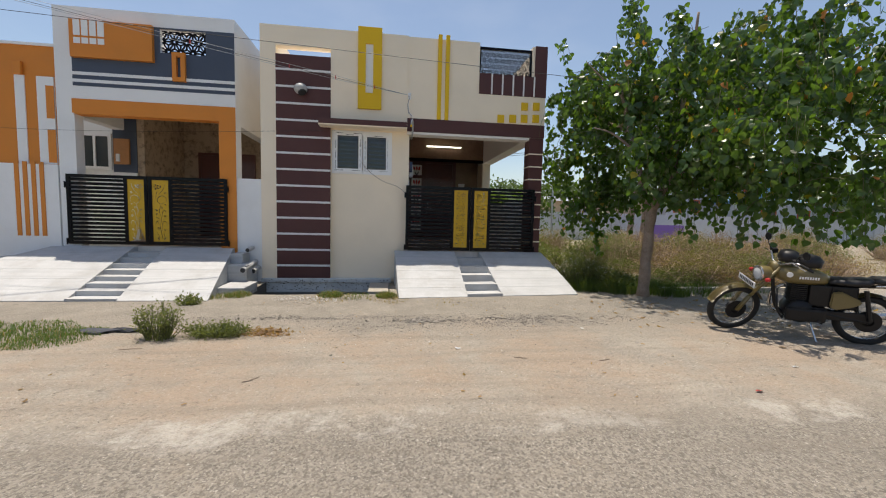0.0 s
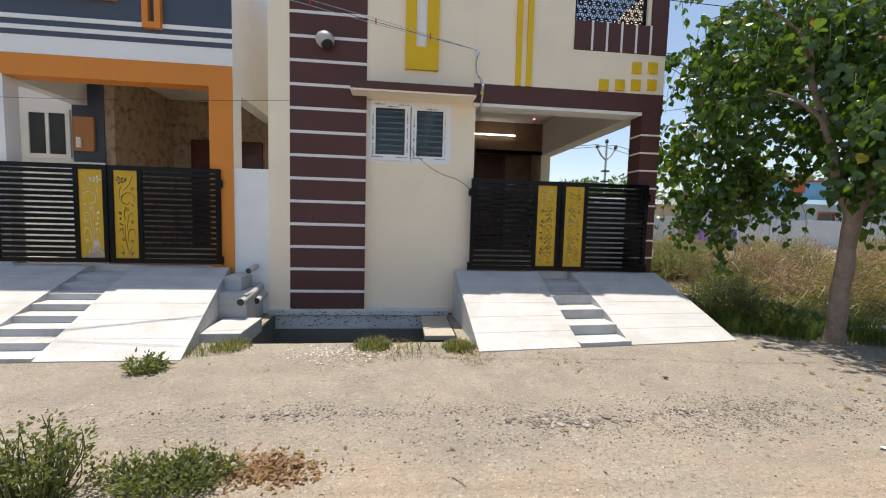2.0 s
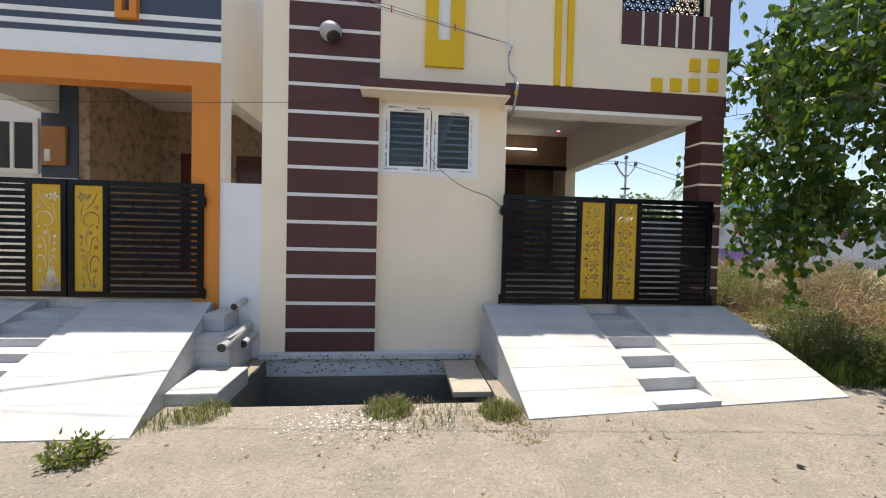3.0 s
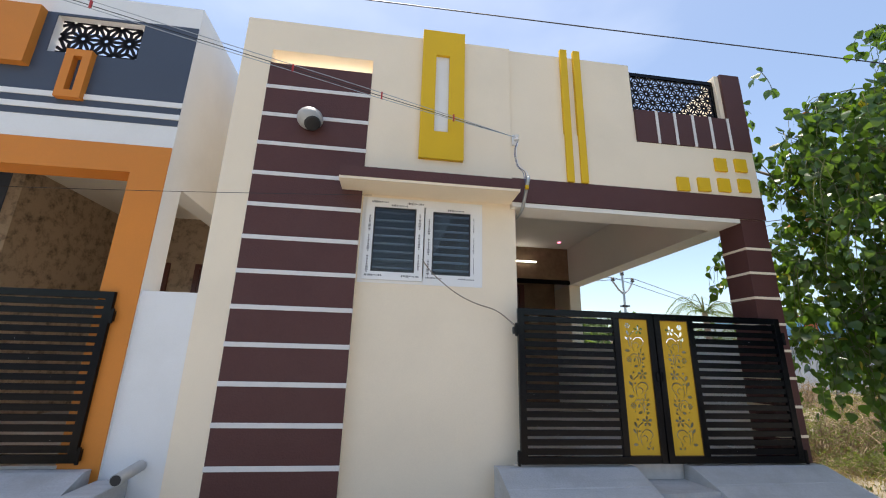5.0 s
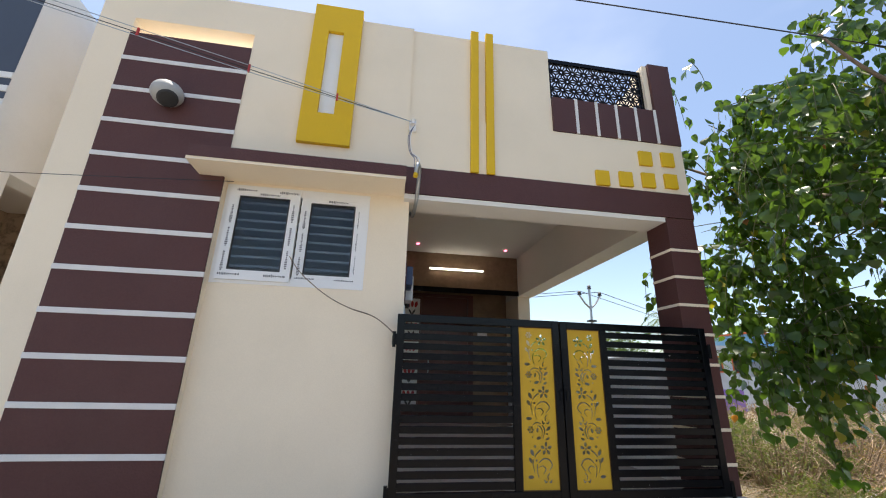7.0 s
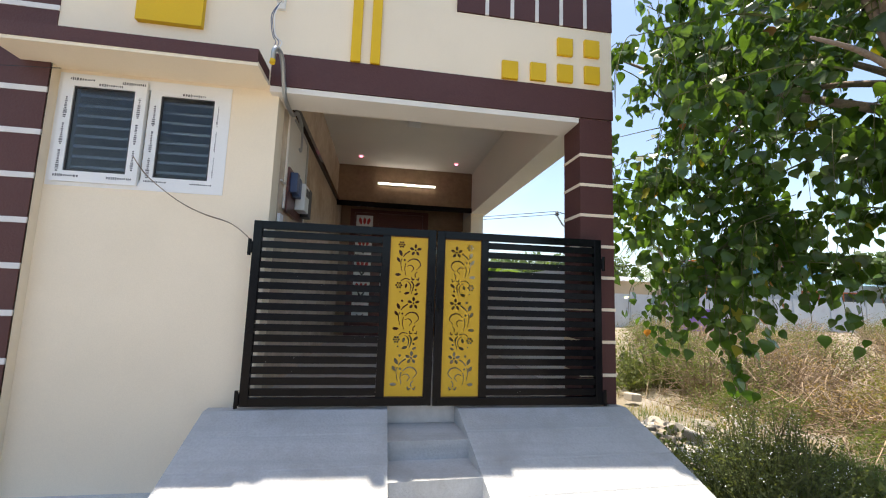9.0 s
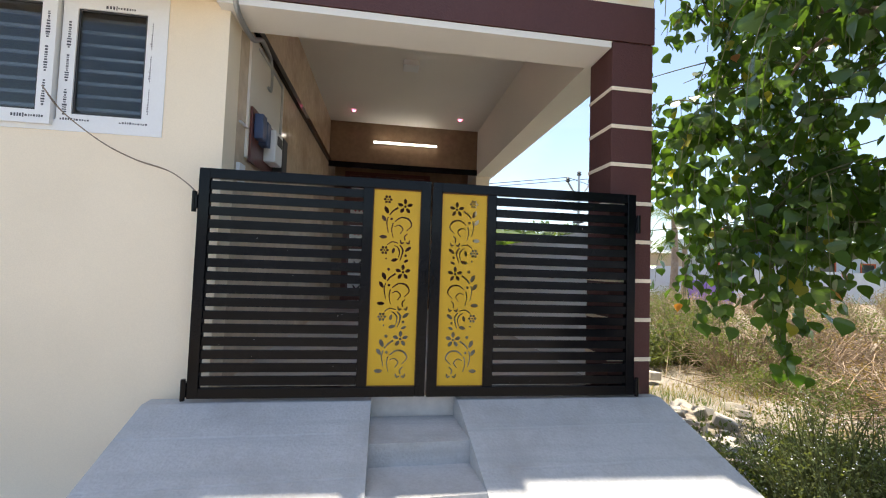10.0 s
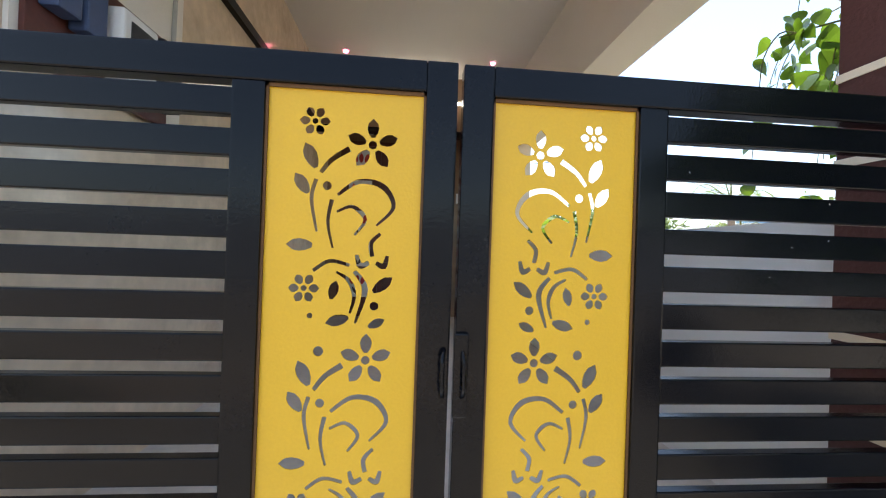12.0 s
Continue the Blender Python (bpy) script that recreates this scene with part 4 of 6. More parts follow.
part("pipe", tube(bmesh.new(), curve_pts([(0.36, 8.72, 3.42), (0.37, 8.70, 3.49), (0.38, 8.74, 3.53), (0.40, 8.82, 3.50), (0.40, 8.93, 3.34), (0.395, 9.05, 3.25), (0.39, 9.34, 3.25), (0.375, 9.6, 3.38), (0.36, 9.9, 3.38)], 8), 0.019, 10), STEEL, pipe, smooth=True)
part("end_cap", tube(bmesh.new(), [(0.36, 8.72, 3.42), (0.356, 8.715, 3.385)], 0.021, 10), YELLOW, pipe, "yellow pipe end")
for k, (m2, dx) in enumerate(((BLUEP, 0.0), (UPVC, 0.012), (BLUEP, -0.012))):
    part("wire", tube(bmesh.new(), curve_pts([(0.34, 8.90, 4.06), (0.29 + dx, 8.86, 3.90), (0.31 + dx, 8.85, 3.72), (0.37 + dx * 2, 8.80, 3.62), (0.355 + dx, 8.74, 3.50), (0.358, 8.717, 3.40)], 6), 0.0035, 5), m2, pipe)
part("pipe_drop", tube(bmesh.new(), curve_pts([(0.36, 9.9, 3.38), (0.36, 9.95, 3.28), (0.36, 9.95, 3.12), (0.37, 9.85, 3.10)], 6), 0.014, 8), STEEL, pipe)

pipe.location.x += 0.055

ins = thing("cable_bracket", (0.36, Y0, 4.08), "small white cable bracket with clamp on the parapet", "bracket")
part("plate", boxes((0.34, 0.41, Y0 - 0.03, Y0 + 0.01, 4.02, 4.15), bevel=0.006), UPVC, ins)
part("reel", lathe(bmesh.new(), [(0.03, 0), (0.018, 0.02), (0.018, 0.035), (0.03, 0.055)], (0.375, Y0 - 0.07, 4.06), n=12), UPVC, ins)

# overhead cables
A = Vector((0.36, 8.88, 4.08))
D = Vector((0.9775, 0.1495, -0.1486))
cab = thing("service_cable", A, "twin overhead service cable with red spacers", "cable")
for k, dz in enumerate((0.0, 0.035, -0.03)):
    pts = [A - D * s + Vector((0, 0, dz * min(1, s / 1.5) - 0.0016 * s * (28 - s) * (1 if k == 1 else 1.15) * 0.55)) for s in (0, 0.7, 1.5, 3, 4.5, 6, 8, 11, 15, 20, 28)]
    part("conductor", tube(bmesh.new(), pts, 0.0038, 5), STEEL if k else CABLE, cab)
for s in (0.75, 1.55, 2.45, 4.2):
    p = A - D * s - Vector((0, 0, 0.0016 * s * (28 - s) * 0.6))
    part("spacer", boxes((p.x - 0.008, p.x + 0.008, p.y - 0.008, p.y + 0.008, p.z - 0.035, p.z + 0.045)), REDP, cab, "red plastic spacer")
P, D2 = Vector((0.766, 7.509, 4.315)), Vector((0.9948, -0.0759, -0.0674))
wire = thing("overhead_wire", P, "black overhead wire along the road", "cable")
part("strand", tube(bmesh.new(), [P + D2 * s + Vector((0, 0, 0.0003 * s * s)) for s in range(-40, 45, 4)], 0.005, 5), CABLE, wire)
w2 = thing("thin_wire", (-1.2, 8.9, 3.25), "thin loose wire strung along the house fronts", "cable")
part("strand", tube(bmesh.new(), [Vector((-1.2, 8.93, 3.27)).lerp(Vector((-12, 8.6, 3.02)), t / 12) - Vector((0, 0, 0.18 * math.sin(math.pi * t / 12))) for t in range(13)], 0.003, 4), CABLE, w2)
w3 = thing("loose_wire", (-0.6, 8.9, 2.6), "thin brown wire hanging from the window to the gate", "cable")
part("strand", tube(bmesh.new(), curve_pts([(-0.64, 8.93, 2.62), (-0.52, 8.92, 2.47), (-0.30, 8.93, 2.30), (-0.10, 8.93, 2.20), (0.10, 8.92, 2.14), (0.22, 8.91, 2.07), (0.325, 8.90, 1.98)], 6), 0.004, 5), BARK, w3)
part("strand", tube(bmesh.new(), curve_pts([(-0.63, 8.94, 2.60), (-0.50, 8.93, 2.45), (-0.28, 8.935, 2.285), (-0.08, 8.935, 2.19), (0.12, 8.93, 2.13), (0.24, 8.92, 2.05), (0.325, 8.905, 1.97)], 6), 0.003, 5), BARK, w3)
part("knob", boxes((0.30, 0.335, 8.87, 8.93, 1.90, 1.97), bevel=0.006), PVCDARK, w3)

w3.location.y += 0.04

# ---- the neighbouring house ----
nh = thing("neighbour_house", (-4.9, Y0, 0), "white, orange and slate blue new house with porch and roof screen", "house")
bm = wall([-6.55, -6.24, -4.63, -3.77, -3.54, -3.22], [-0.2, 3.35, 4.62, 5.08, 5.38], Y0, Y0 + 0.23, lambda x, z: (-6.24 < x < -3.54 and z < 3.35) or (-4.63 < x < -3.77 and 4.62 < z < 5.08))
nwall = part("wall", bm, WHITE, nh)
part("slate_field", wall([-6.24, -4.63, -3.77, -3.225], [3.88, 4.62, 5.08, 5.11], Y0 - 0.006, Y0 + 0.004, lambda x, z: -4.63 < x < -3.77 and 4.62 < z < 5.08), SLATE, nh, "slate blue painted parapet")
for z, h in ((4.09, 0.06), (3.95, 0.06)):
    part("white_line", boxes((-6.245, -3.215, Y0 - 0.018, Y0, z, z + h), bevel=0.004), WHITE, nh)
part("orange_beam", boxes((-6.27, -3.224, Y0 - 0.014, Y0 + 0.002, 3.352, 3.63), (-6.238, -3.552, Y0 - 0.014, Y0 + 0.235, 3.336, 3.352)), ORANGE, nh, "orange painted porch beam")
part("orange_pier", boxes((-3.54, -3.224, Y0 - 0.014, Y0 + 0.002, 0.0, 3.352), (-3.552, -3.54, Y0 - 0.014, Y0 + 0.235, 0.73, 3.352)), ORANGE, nh, "orange painted porch pier")
ob = part("orange_panel", boxes((-6.21, -4.735, Y0 - 0.09, Y0, 4.41, 5.11)), ORANGE, nh, "orange raised panel")
for k in range(4):
    x = -6.13 + 0.142 * k
    part("white_bar", boxes((x, x + 0.115, Y0 - 0.098, Y0 - 0.089, 4.81, 5.10)), WHITE, ob)
    part("white_bar", boxes((x, x + 0.115, Y0 - 0.098, Y0 - 0.089, 4.66, 4.77)), WHITE, ob)
part("orange_frame", wall([-4.39, -4.31, -4.23, -4.15], [4.07, 4.15, 4.55, 4.63], Y0 - 0.07, Y0, lambda x, z: -4.31 < x < -4.23 and 4.15 < z < 4.55), ORANGE, nh, "small orange upright frame")
part("roof_screen", lattice(-4.63, -3.77, 4.62, 5.08, Y0 + 0.08, 0.23, 0.034), SCREEN, nh, "black star lattice screen")
part("side_wall", wall([Y0 + 0.23, Y0 + 0.30, 12.4, 18.0], [-0.2, 3.30, 5.38], -3.45, -3.22, lambda y, z: Y0 + 0.3 < y < 12.4 and z < 3.30, along="y"), WHITE, nh)
part("rear_parapet", boxes((-6.55, -3.45, 17.8, 18.0, 0, 5.38), (-6.55, -6.32, Y0 + 0.23, 18.0, 3.35, 5.38)), WHITE, nh)
part("porch_ceiling", boxes((-6.55, -3.45, Y0 + 0.24, 17.8, 4.0, 4.15)), SOFFIT, nh)
# the second box is pale floor added to bounce light onto the room wall
part("porch_floor", boxes((-6.55, -3.22, Y0 + 0.02, 17.8, -0.2, 0.72), (-7.68, -6.55, Y0 + 0.31, 10.585, -0.2, 0.716)), FLOORT, nh)
WALLPAPER = mat("brown_leaf_wallpaper", (0.44, 0.33, 0.23), 0.7, 0.06, 2, 60, 0.02, stain=(0.06, 0.04, 0.028), stain_amount=1.0, stain_scale=7)
part("papered_wall", boxes((-6.06, -3.22, 12.5, 12.7, 0.72, 4.0), (-6.06, -5.9, 10.62, 12.5, 0.72, 4.0)), WALLPAPER, nh, "wall with brown leaf-pattern paper")
part("slate_wall", boxes((-6.58, -6.06, 10.6, 10.8, 2.35, 4.0)), SLATE, nh, "slate blue room front")
part("room_wall", boxes((-7.6, -6.58, 10.6, 10.8, 2.35, 3.6)), WHITE, nh)
part("low_room_wall", boxes((-7.6, -6.06, 10.59, 10.8, 0.0, 2.35)), WHITE, nh)
for x0, x1 in ((-5.5, -4.85), (-4.42, -3.95)):
    d = part("door", wall([x0, x0 + 0.07, x1 - 0.07, x1], [0.72, 3.08, 3.15], 12.44, 12.5, lambda x, z: x0 + 0.07 < x < x1 - 0.07 and z < 3.08), WOOD, nh, "dark wooden door")
    part("leaf", boxes((x0 + 0.07, x1 - 0.07, 12.46, 12.499, 0.73, 3.08)), WOOD, d)
w = part("window", wall([-7.32, -7.25, -6.98, -6.93, -6.66, -6.59], [2.40, 2.47, 3.18, 3.25], 10.55, 10.6, lambda x, z: (-7.25 < x < -6.98 or -6.93 < x < -6.66) and 2.47 < z < 3.18), UPVC, nh, "white window frame")
part("pane", boxes((-7.25, -6.66, 10.575, 10.585, 2.47, 3.18)), DARKGLASS, w)
d = part("notice_board", boxes((-6.54, -6.20, 10.55, 10.60, 2.54, 3.14), bevel=0.006), mat("orange_wood_board", (0.42, 0.19, 0.07), 0.5, 0.2, 4, 40, 0.05), nh, "orange-brown wooden meter board")
part("meter", boxes((-6.48, -6.40, 10.52, 10.55, 2.6, 2.78), bevel=0.005), UPVC, d)
gap = structure(part("wall_gap", boxes((-3.22, -2.73, Y0 + 0.02, Y0 + 0.17, -0.2, 2.18)), WHITE), "low white wall closing the gap between the houses", "wall")

# blocks and pipes between ramp and gap
blk = thing("cement_block", (-3.05, 8.6, 0), "whitewashed cement block with ledge beside the ramp", "block")
part("block", boxes((-3.22, -2.82, 8.30, 8.96, -0.1, 0.42), bevel=0.012), RAMP, blk)
part("ledge", boxes((-3.10, -2.62, 7.55, 8.30, -0.1, 0.10), bevel=0.012), RAMP, blk)
part("upper_step", boxes((-3.22, -2.98, 8.55, 8.96, 0.42, 0.62), bevel=0.012), RAMP, blk)


def drain_pipe(p, q, r, label):
    th = thing("drain_pipe", p, label, "pipe", "waste pipes")
    bm = bmesh.new()
    d = (Vector(q) - Vector(p)).normalized()
    tube(bm, [p, q], r, 16)
    part("tube", bm, PVC, th, smooth=False)
    part("mouth", tube(bmesh.new(), [Vector(q) - d * 0.02, Vector(q) + d * 0.002], r * 0.86, 16), PVCDARK, th, "dark open end")


drain_pipe((-2.86, 8.97, 0.42), (-2.86, 8.20, 0.33), 0.055, "grey plastic waste pipe sticking out of the wall")
drain_pipe((-2.80, 8.97, 0.30), (-2.80, 8.62, 0.26), 0.05, "short grey plastic waste pipe end")
drain_pipe((-2.92, 8.97, 0.72), (-2.92, 8.66, 0.69), 0.045, "short grey plastic waste pipe end")

# ---- the orange house further on ----
oh = thing("orange_house", (-9, Y0 + 0.1, 0), "orange and white house with striped low front wall", "house")
part("wall", boxes((-14, -6.57, Y0 + 0.05, Y0 + 0.3, 2.32, 4.60)), ORANGE, oh)
part("coping", boxes((-14.02, -6.56, Y0 + 0.02, Y0 + 0.33, 4.60, 4.65)), WHITE, oh)
part("low_wall", boxes((-14, -6.57, Y0 - 0.02, Y0 + 0.25, -0.2, 2.32)), WHITE, oh)
part("wall_body", boxes((-14, -7.7, Y0 + 0.3, 15, 0, 4.55)), WHITE, oh)
# unseen white sheet added behind the orange wall to keep bounced light white
part("wall_back", boxes((-7.7, -6.57, Y0 + 0.302, Y0 + 0.33, 0.0, 4.6)), WHITE, oh)
part("white_strip", boxes((-7.29, -7.12, Y0 + 0.03, Y0 + 0.05, 2.33, 4.03)), WHITE, oh)
part("white_strip", boxes((-6.90, -6.60, Y0 + 0.02, Y0 + 0.05, 2.33, 4.02)), WHITE, oh)
part("orange_inset", boxes((-6.74, -6.60, Y0 + 0.012, Y0 + 0.022, 3.22, 3.85)), ORANGE, oh)
part("orange_inset", boxes((-6.74, -6.60, Y0 + 0.012, Y0 + 0.022, 2.36, 3.0)), ORANGE, oh)
part("hood", boxes((-7.28, -7.13, Y0 - 0.02, Y0 + 0.05, 4.03, 4.28), bevel=0.02), ORANGE, oh)
for k in range(4):
    x = -7.33 + 0.147 * k
    part("orange_stripe", boxes((x, x + 0.075, Y0 - 0.035, Y0 - 0.019, 0.9, 2.36)), ORANGE, oh, "orange raised stripe")


tagged(part("low_plinth", boxes((-7.35, -6.60, 8.50, 8.94, -0.05, 0.52), bevel=0.012), RAMP), "low whitewashed plinth beside the neighbouring ramp", "plinth")


# ---- leaves and plants ----
COARSE_LEAF = ((0.0, 0.0, 0.0), (0.06, 0.40, 0.06), (0.34, 0.54, 0.12), (0.72, 0.25, 0.05), (1.0, 0.0, 0.0))
HEART_LEAF = ((0.0, 0.0, 0.0), (-0.03, 0.24, 0.05), (0.06, 0.44, 0.09), (0.22, 0.53, 0.12), (0.42, 0.48, 0.11), (0.62, 0.32, 0.07), (0.80, 0.12, 0.03), (1.0, 0.0, 0.0))


def leaf_into(vs, fs, base, down, side, length, width, bend=0.25, shape=COARSE_LEAF):
    """A leaf with a folded blade, added to the lists of a joined mesh."""
    nrm = down.cross(side).normalized()
    o, last = len(vs), 2 * len(shape) - 3
    for t, w, b in shape:
        c = base + down * length * t + nrm * length * bend * t * t
        if w:
            vs.append(c - side * width * w + nrm * b * width)
            vs.append(c + side * width * w + nrm * b * width)
        else:
            vs.append(c)
    fs.append((o, o + 1, o + 2))
    for k in range(1, last - 2, 2):
        fs.append((o + k, o + k + 2, o + k + 3, o + k + 1))
    fs.append((o + last - 2, o + last, o + last - 1))


def mesh_of(name, vs, fs, material, parent=None, label="", smooth=False):
    me = bpy.data.meshes.new(name)
    off = root_of(parent).location if parent else Vector((0, 0, 0))
    me.from_pydata([tuple(v - off) for v in vs], [], fs)
    me.materials.append(material)
    if smooth:
        me.polygons.foreach_set("use_smooth", [True] * len(me.polygons))
    ob = new(name, me)
    if parent:
        ob.parent = parent
    if label:
        ob["label"] = label
    return ob


def rand_dir(r, flat=1.0):
    while True:
        v = Vector((r.uniform(-1, 1), r.uniform(-1, 1), r.uniform(-1, 1)))
        if 0.05 < v.length < 1:
            v.normalize()
            v.z *= flat
            return v.normalized()


def roadside_tree():
    r = random.Random(11)
    th = thing("tree", (5.10, 7.36, 0), "leafy roadside tree with heart-shaped leaves and pale bark", "tree")
    trunk = [(5.08, 7.36, -0.15), (5.085, 7.36, 0.1), (5.09, 7.35, 0.6), (5.105, 7.34, 1.15), (5.13, 7.33, 1.62), (5.15, 7.32, 1.85)]
    bm = bmesh.new()
    pts = curve_pts(trunk, 6)
    tube(bm, pts, 0.108, 14, r2=0.09)
    for v in bm.verts:
        k = noise.noise(v.co * 5) * 0.022 + noise.noise(v.co * 14) * 0.008
        ax = Vector((5.10, 7.34, v.co.z))
        v.co += (v.co - ax).normalized() * (k + 0.06 * max(0, 0.25 - v.co.z))
    part("trunk", bm, BARK, th, smooth=True)
    limbs = [
        ([(5.14, 7.32, 1.75), (5.34, 7.20, 2.25), (6.00, 6.90, 2.95), (6.70, 6.55, 3.75), (7.30, 6.2, 4.7)], 0.10, 0.03),
        ([(5.13, 7.33, 1.70), (4.96, 7.40, 2.15), (4.88, 7.50, 2.7), (4.70, 7.65, 3.5), (4.55, 7.8, 4.4)], 0.085, 0.02),
        ([(5.34, 7.20, 2.25), (5.55, 7.5, 2.8), (5.75, 8.1, 3.5), (5.7, 8.8, 4.2)], 0.07, 0.02),
        ([(5.90, 6.95, 2.8), (6.0, 6.4, 3.2), (6.3, 5.6, 3.7), (6.5, 5.0, 4.0)], 0.06, 0.02),
        ([(6.00, 6.90, 2.95), (6.6, 7.2, 3.4), (7.4, 7.5, 3.8), (8.2, 7.6, 4.0)], 0.06, 0.02),
        ([(4.88, 7.50, 2.7), (4.65, 7.45, 2.95), (4.3, 7.5, 3.2), (3.95, 7.55, 3.3)], 0.035, 0.010),
        ([(4.70, 7.65, 3.5), (4.5, 7.55, 3.9), (4.05, 7.6, 4.3), (3.75, 7.6, 4.55)], 0.03, 0.008),
        ([(5.42, 7.16, 2.38), (5.5, 7.2, 3.4), (5.5, 7.0, 4.4), (5.5, 6.9, 5.3)], 0.06, 0.02),
        ([(5.75, 8.1, 3.5), (5.4, 8.6, 3.7), (5.1, 9.1, 3.6), (5.0, 9.4, 3.2)], 0.035, 0.01),
        ([(5.57, 7.55, 2.85), (5.2, 8.5, 3.5), (4.7, 9.4, 4.1), (4.2, 10.0, 4.7)], 0.05, 0.012),
    ]
    for ctrl, a, b2 in limbs:
        part("limb", tube(bmesh.new(), curve_pts(ctrl, 6), a, 9, r2=b2), BARK, th, smooth=True)
    ell = [((6.0, 7.4, 3.9), (1.8, 2.1, 1.7), 68), ((4.95, 8.9, 3.6), (0.95, 0.9, 1.2), 25), ((4.6, 9.6, 3.7), (0.75, 0.7, 1.2), 20), ((4.55, 7.7, 4.0), (0.8, 0.7, 1.0), 16), ((5.2, 7.8, 4.8), (1.2, 1.5, 0.9), 32), ((7.4, 6.6, 3.6), (2.2, 2.1, 1.8), 74), ((5.05, 9.4, 2.35), (0.5, 0.4, 0.65), 18), ((6.5, 5.0, 3.2), (1.7, 1.2, 1.1), 56), ((5.7, 7.2, 2.8), (1.0, 0.9, 0.5), 20)]
    vs, fs = [], []
    yv, yf2, ov, of2 = [], [], [], []
    twig = bmesh.new()
    for centre, rad, count in ell:
        for _ in range(count):
            # a branchlet with several sprays hanging from it
            d = rand_dir(r)
            k = r.uniform(0.15, 1.0) ** 0.5
            p = Vector(centre) + Vector((d.x * rad[0], d.y * rad[1], d.z * rad[2])) * k
            if p.x < 3.95 or p.z < 1.7 or (p.y < 7.2 and p.x < 4.7):
                continue
            out = Vector((d.x, d.y, 0.2 + 0.3 * d.z)).normalized()
            reach = r.uniform(0.35, 0.75)
            stem = curve_pts([p - out * 0.35 - Vector((0, 0, 0.12)), p, p + out * reach + Vector((0, 0, -0.08))], 5)
            tube(twig, stem, 0.010, 5, cap=False, r2=0.004)
            for q2 in range(r.randint(4, 6)):
                at = stem[r.randint(3, len(stem) - 1)]
                sideways = (out + rand_dir(r, 0.3) * 0.9).normalized()
                drop = r.uniform(0.3, 0.85)
                path = curve_pts([at, at + sideways * 0.12 + Vector((0, 0, -0.05)), at + sideways * 0.24 + Vector((0, 0, -drop * 0.5)), at + sideways * 0.27 + Vector((0, 0, -drop))], 3)
                tube(twig, path, 0.005, 4, cap=False, r2=0.002)
                nl = int(7 + drop * 11)
                for q in range(nl):
                    t = (q + r.random()) / nl
                    base = path[min(len(path) - 1, int(t * len(path)))]
                    dn = (Vector((0, 0, -1)) + rand_dir(r) * r.uniform(0.25, 0.85)).normalized()
                    sd = rand_dir(r, 0.3)
                    sd = (sd - dn * sd.dot(dn)).normalized()
                    sz = r.uniform(0.075, 0.14)
                    stalk = base + (rand_dir(r) - Vector((0, 0, 0.2))) * r.uniform(0.04, 0.13)
                    if stalk.x < 3.62:
                        continue
                    x = r.random()
                    tgt = (yv, yf2) if x < 0.02 else (ov, of2) if x < 0.026 else (vs, fs)
                    leaf_into(*tgt, stalk, dn, sd, sz, sz * 0.92, r.uniform(-0.15, 0.4), HEART_LEAF)
    # low hanging sprays, leaf by leaf
    lv, lfc = [], []
    leaf_into(lv, lfc, Vector((0, 0, 0)), Vector((0, 1, 0)), Vector((1, 0, 0)), 1.0, 0.92, 0.18, HEART_LEAF)
    single = bpy.data.meshes.new("leaf")
    single.from_pydata([tuple(v) for v in lv], [], lfc)
    single.materials.append(LEAF_SINGLE)
    near_sprays = ((3.98, 9.0, 5.55, 5.15), (4.95, 9.4, 2.3, 1.1), (5.1, 9.5, 2.2, 0.85), (5.22, 9.42, 2.3, 0.95), (5.08, 9.45, 1.9, 0.8), (5.18, 9.48, 1.8, 0.62), (5.25, 9.55, 1.6, 0.75), (4.70, 9.3, 2.4, 1.45), (4.45, 9.3, 2.3, 1.45), (4.30, 9.3, 2.4, 1.3), (4.15, 9.6, 5.75, 5.0), (3.75, 9.7, 4.4, 3.5), (3.85, 9.5, 3.2, 2.2), (4.1, 9.4, 2.8, 1.8))
    far_sprays = ((6.3, 6.0, 2.3, 1.25), (6.7, 5.6, 2.4, 1.2), (7.0, 5.6, 2.4, 1.1), (7.5, 5.7, 2.4, 1.2), (5.7, 6.9, 2.3, 1.3), (6.0, 5.9, 2.5, 1.35), (6.5, 5.3, 2.5, 1.3), (7.2, 5.2, 2.5, 1.15), (7.8, 5.2, 2.5, 1.1), (6.9, 6.2, 2.4, 1.3), (5.9, 6.6, 2.4, 1.45), (7.4, 6.3, 2.4, 1.2), (8.0, 6.0, 2.5, 1.2), (6.2, 5.4, 2.6, 1.5), (4.9, 7.2, 2.6, 1.75), (5.35, 7.0, 2.6, 1.6))
    for x, y, z0, z1 in near_sprays + far_sprays:
        path = curve_pts([(x - 0.1, y, z0), (x, y, z0 * 0.6 + z1 * 0.4), (x + 0.05, y, z1)], 6)
        tube(twig, path, 0.006, 4, cap=False, r2=0.002)
        nl = int((z0 - z1) * 15) + 4
        for q in range(nl):
            t = q / nl
            base = path[min(len(path) - 1, int(t * len(path)))]
            sd = rand_dir(r, 0.3)
            dn = (Vector((0, 0, -1)) + rand_dir(r) * 0.5).normalized()
            sd = (sd - dn * sd.dot(dn)).normalized()
            sz = r.uniform(0.09, 0.145)
            nrm = dn.cross(sd).normalized()
            if (x, y, z0, z1) in far_sprays:
                leaf_into(vs, fs, base + rand_dir(r) * r.uniform(0.05, 0.18), dn, sd, sz, sz * 0.92, 0.18, HEART_LEAF)
                continue
            lf = new("leaf", single)
            lf.parent = th
            at = base + rand_dir(r) * r.uniform(0.05, 0.18) - th.location
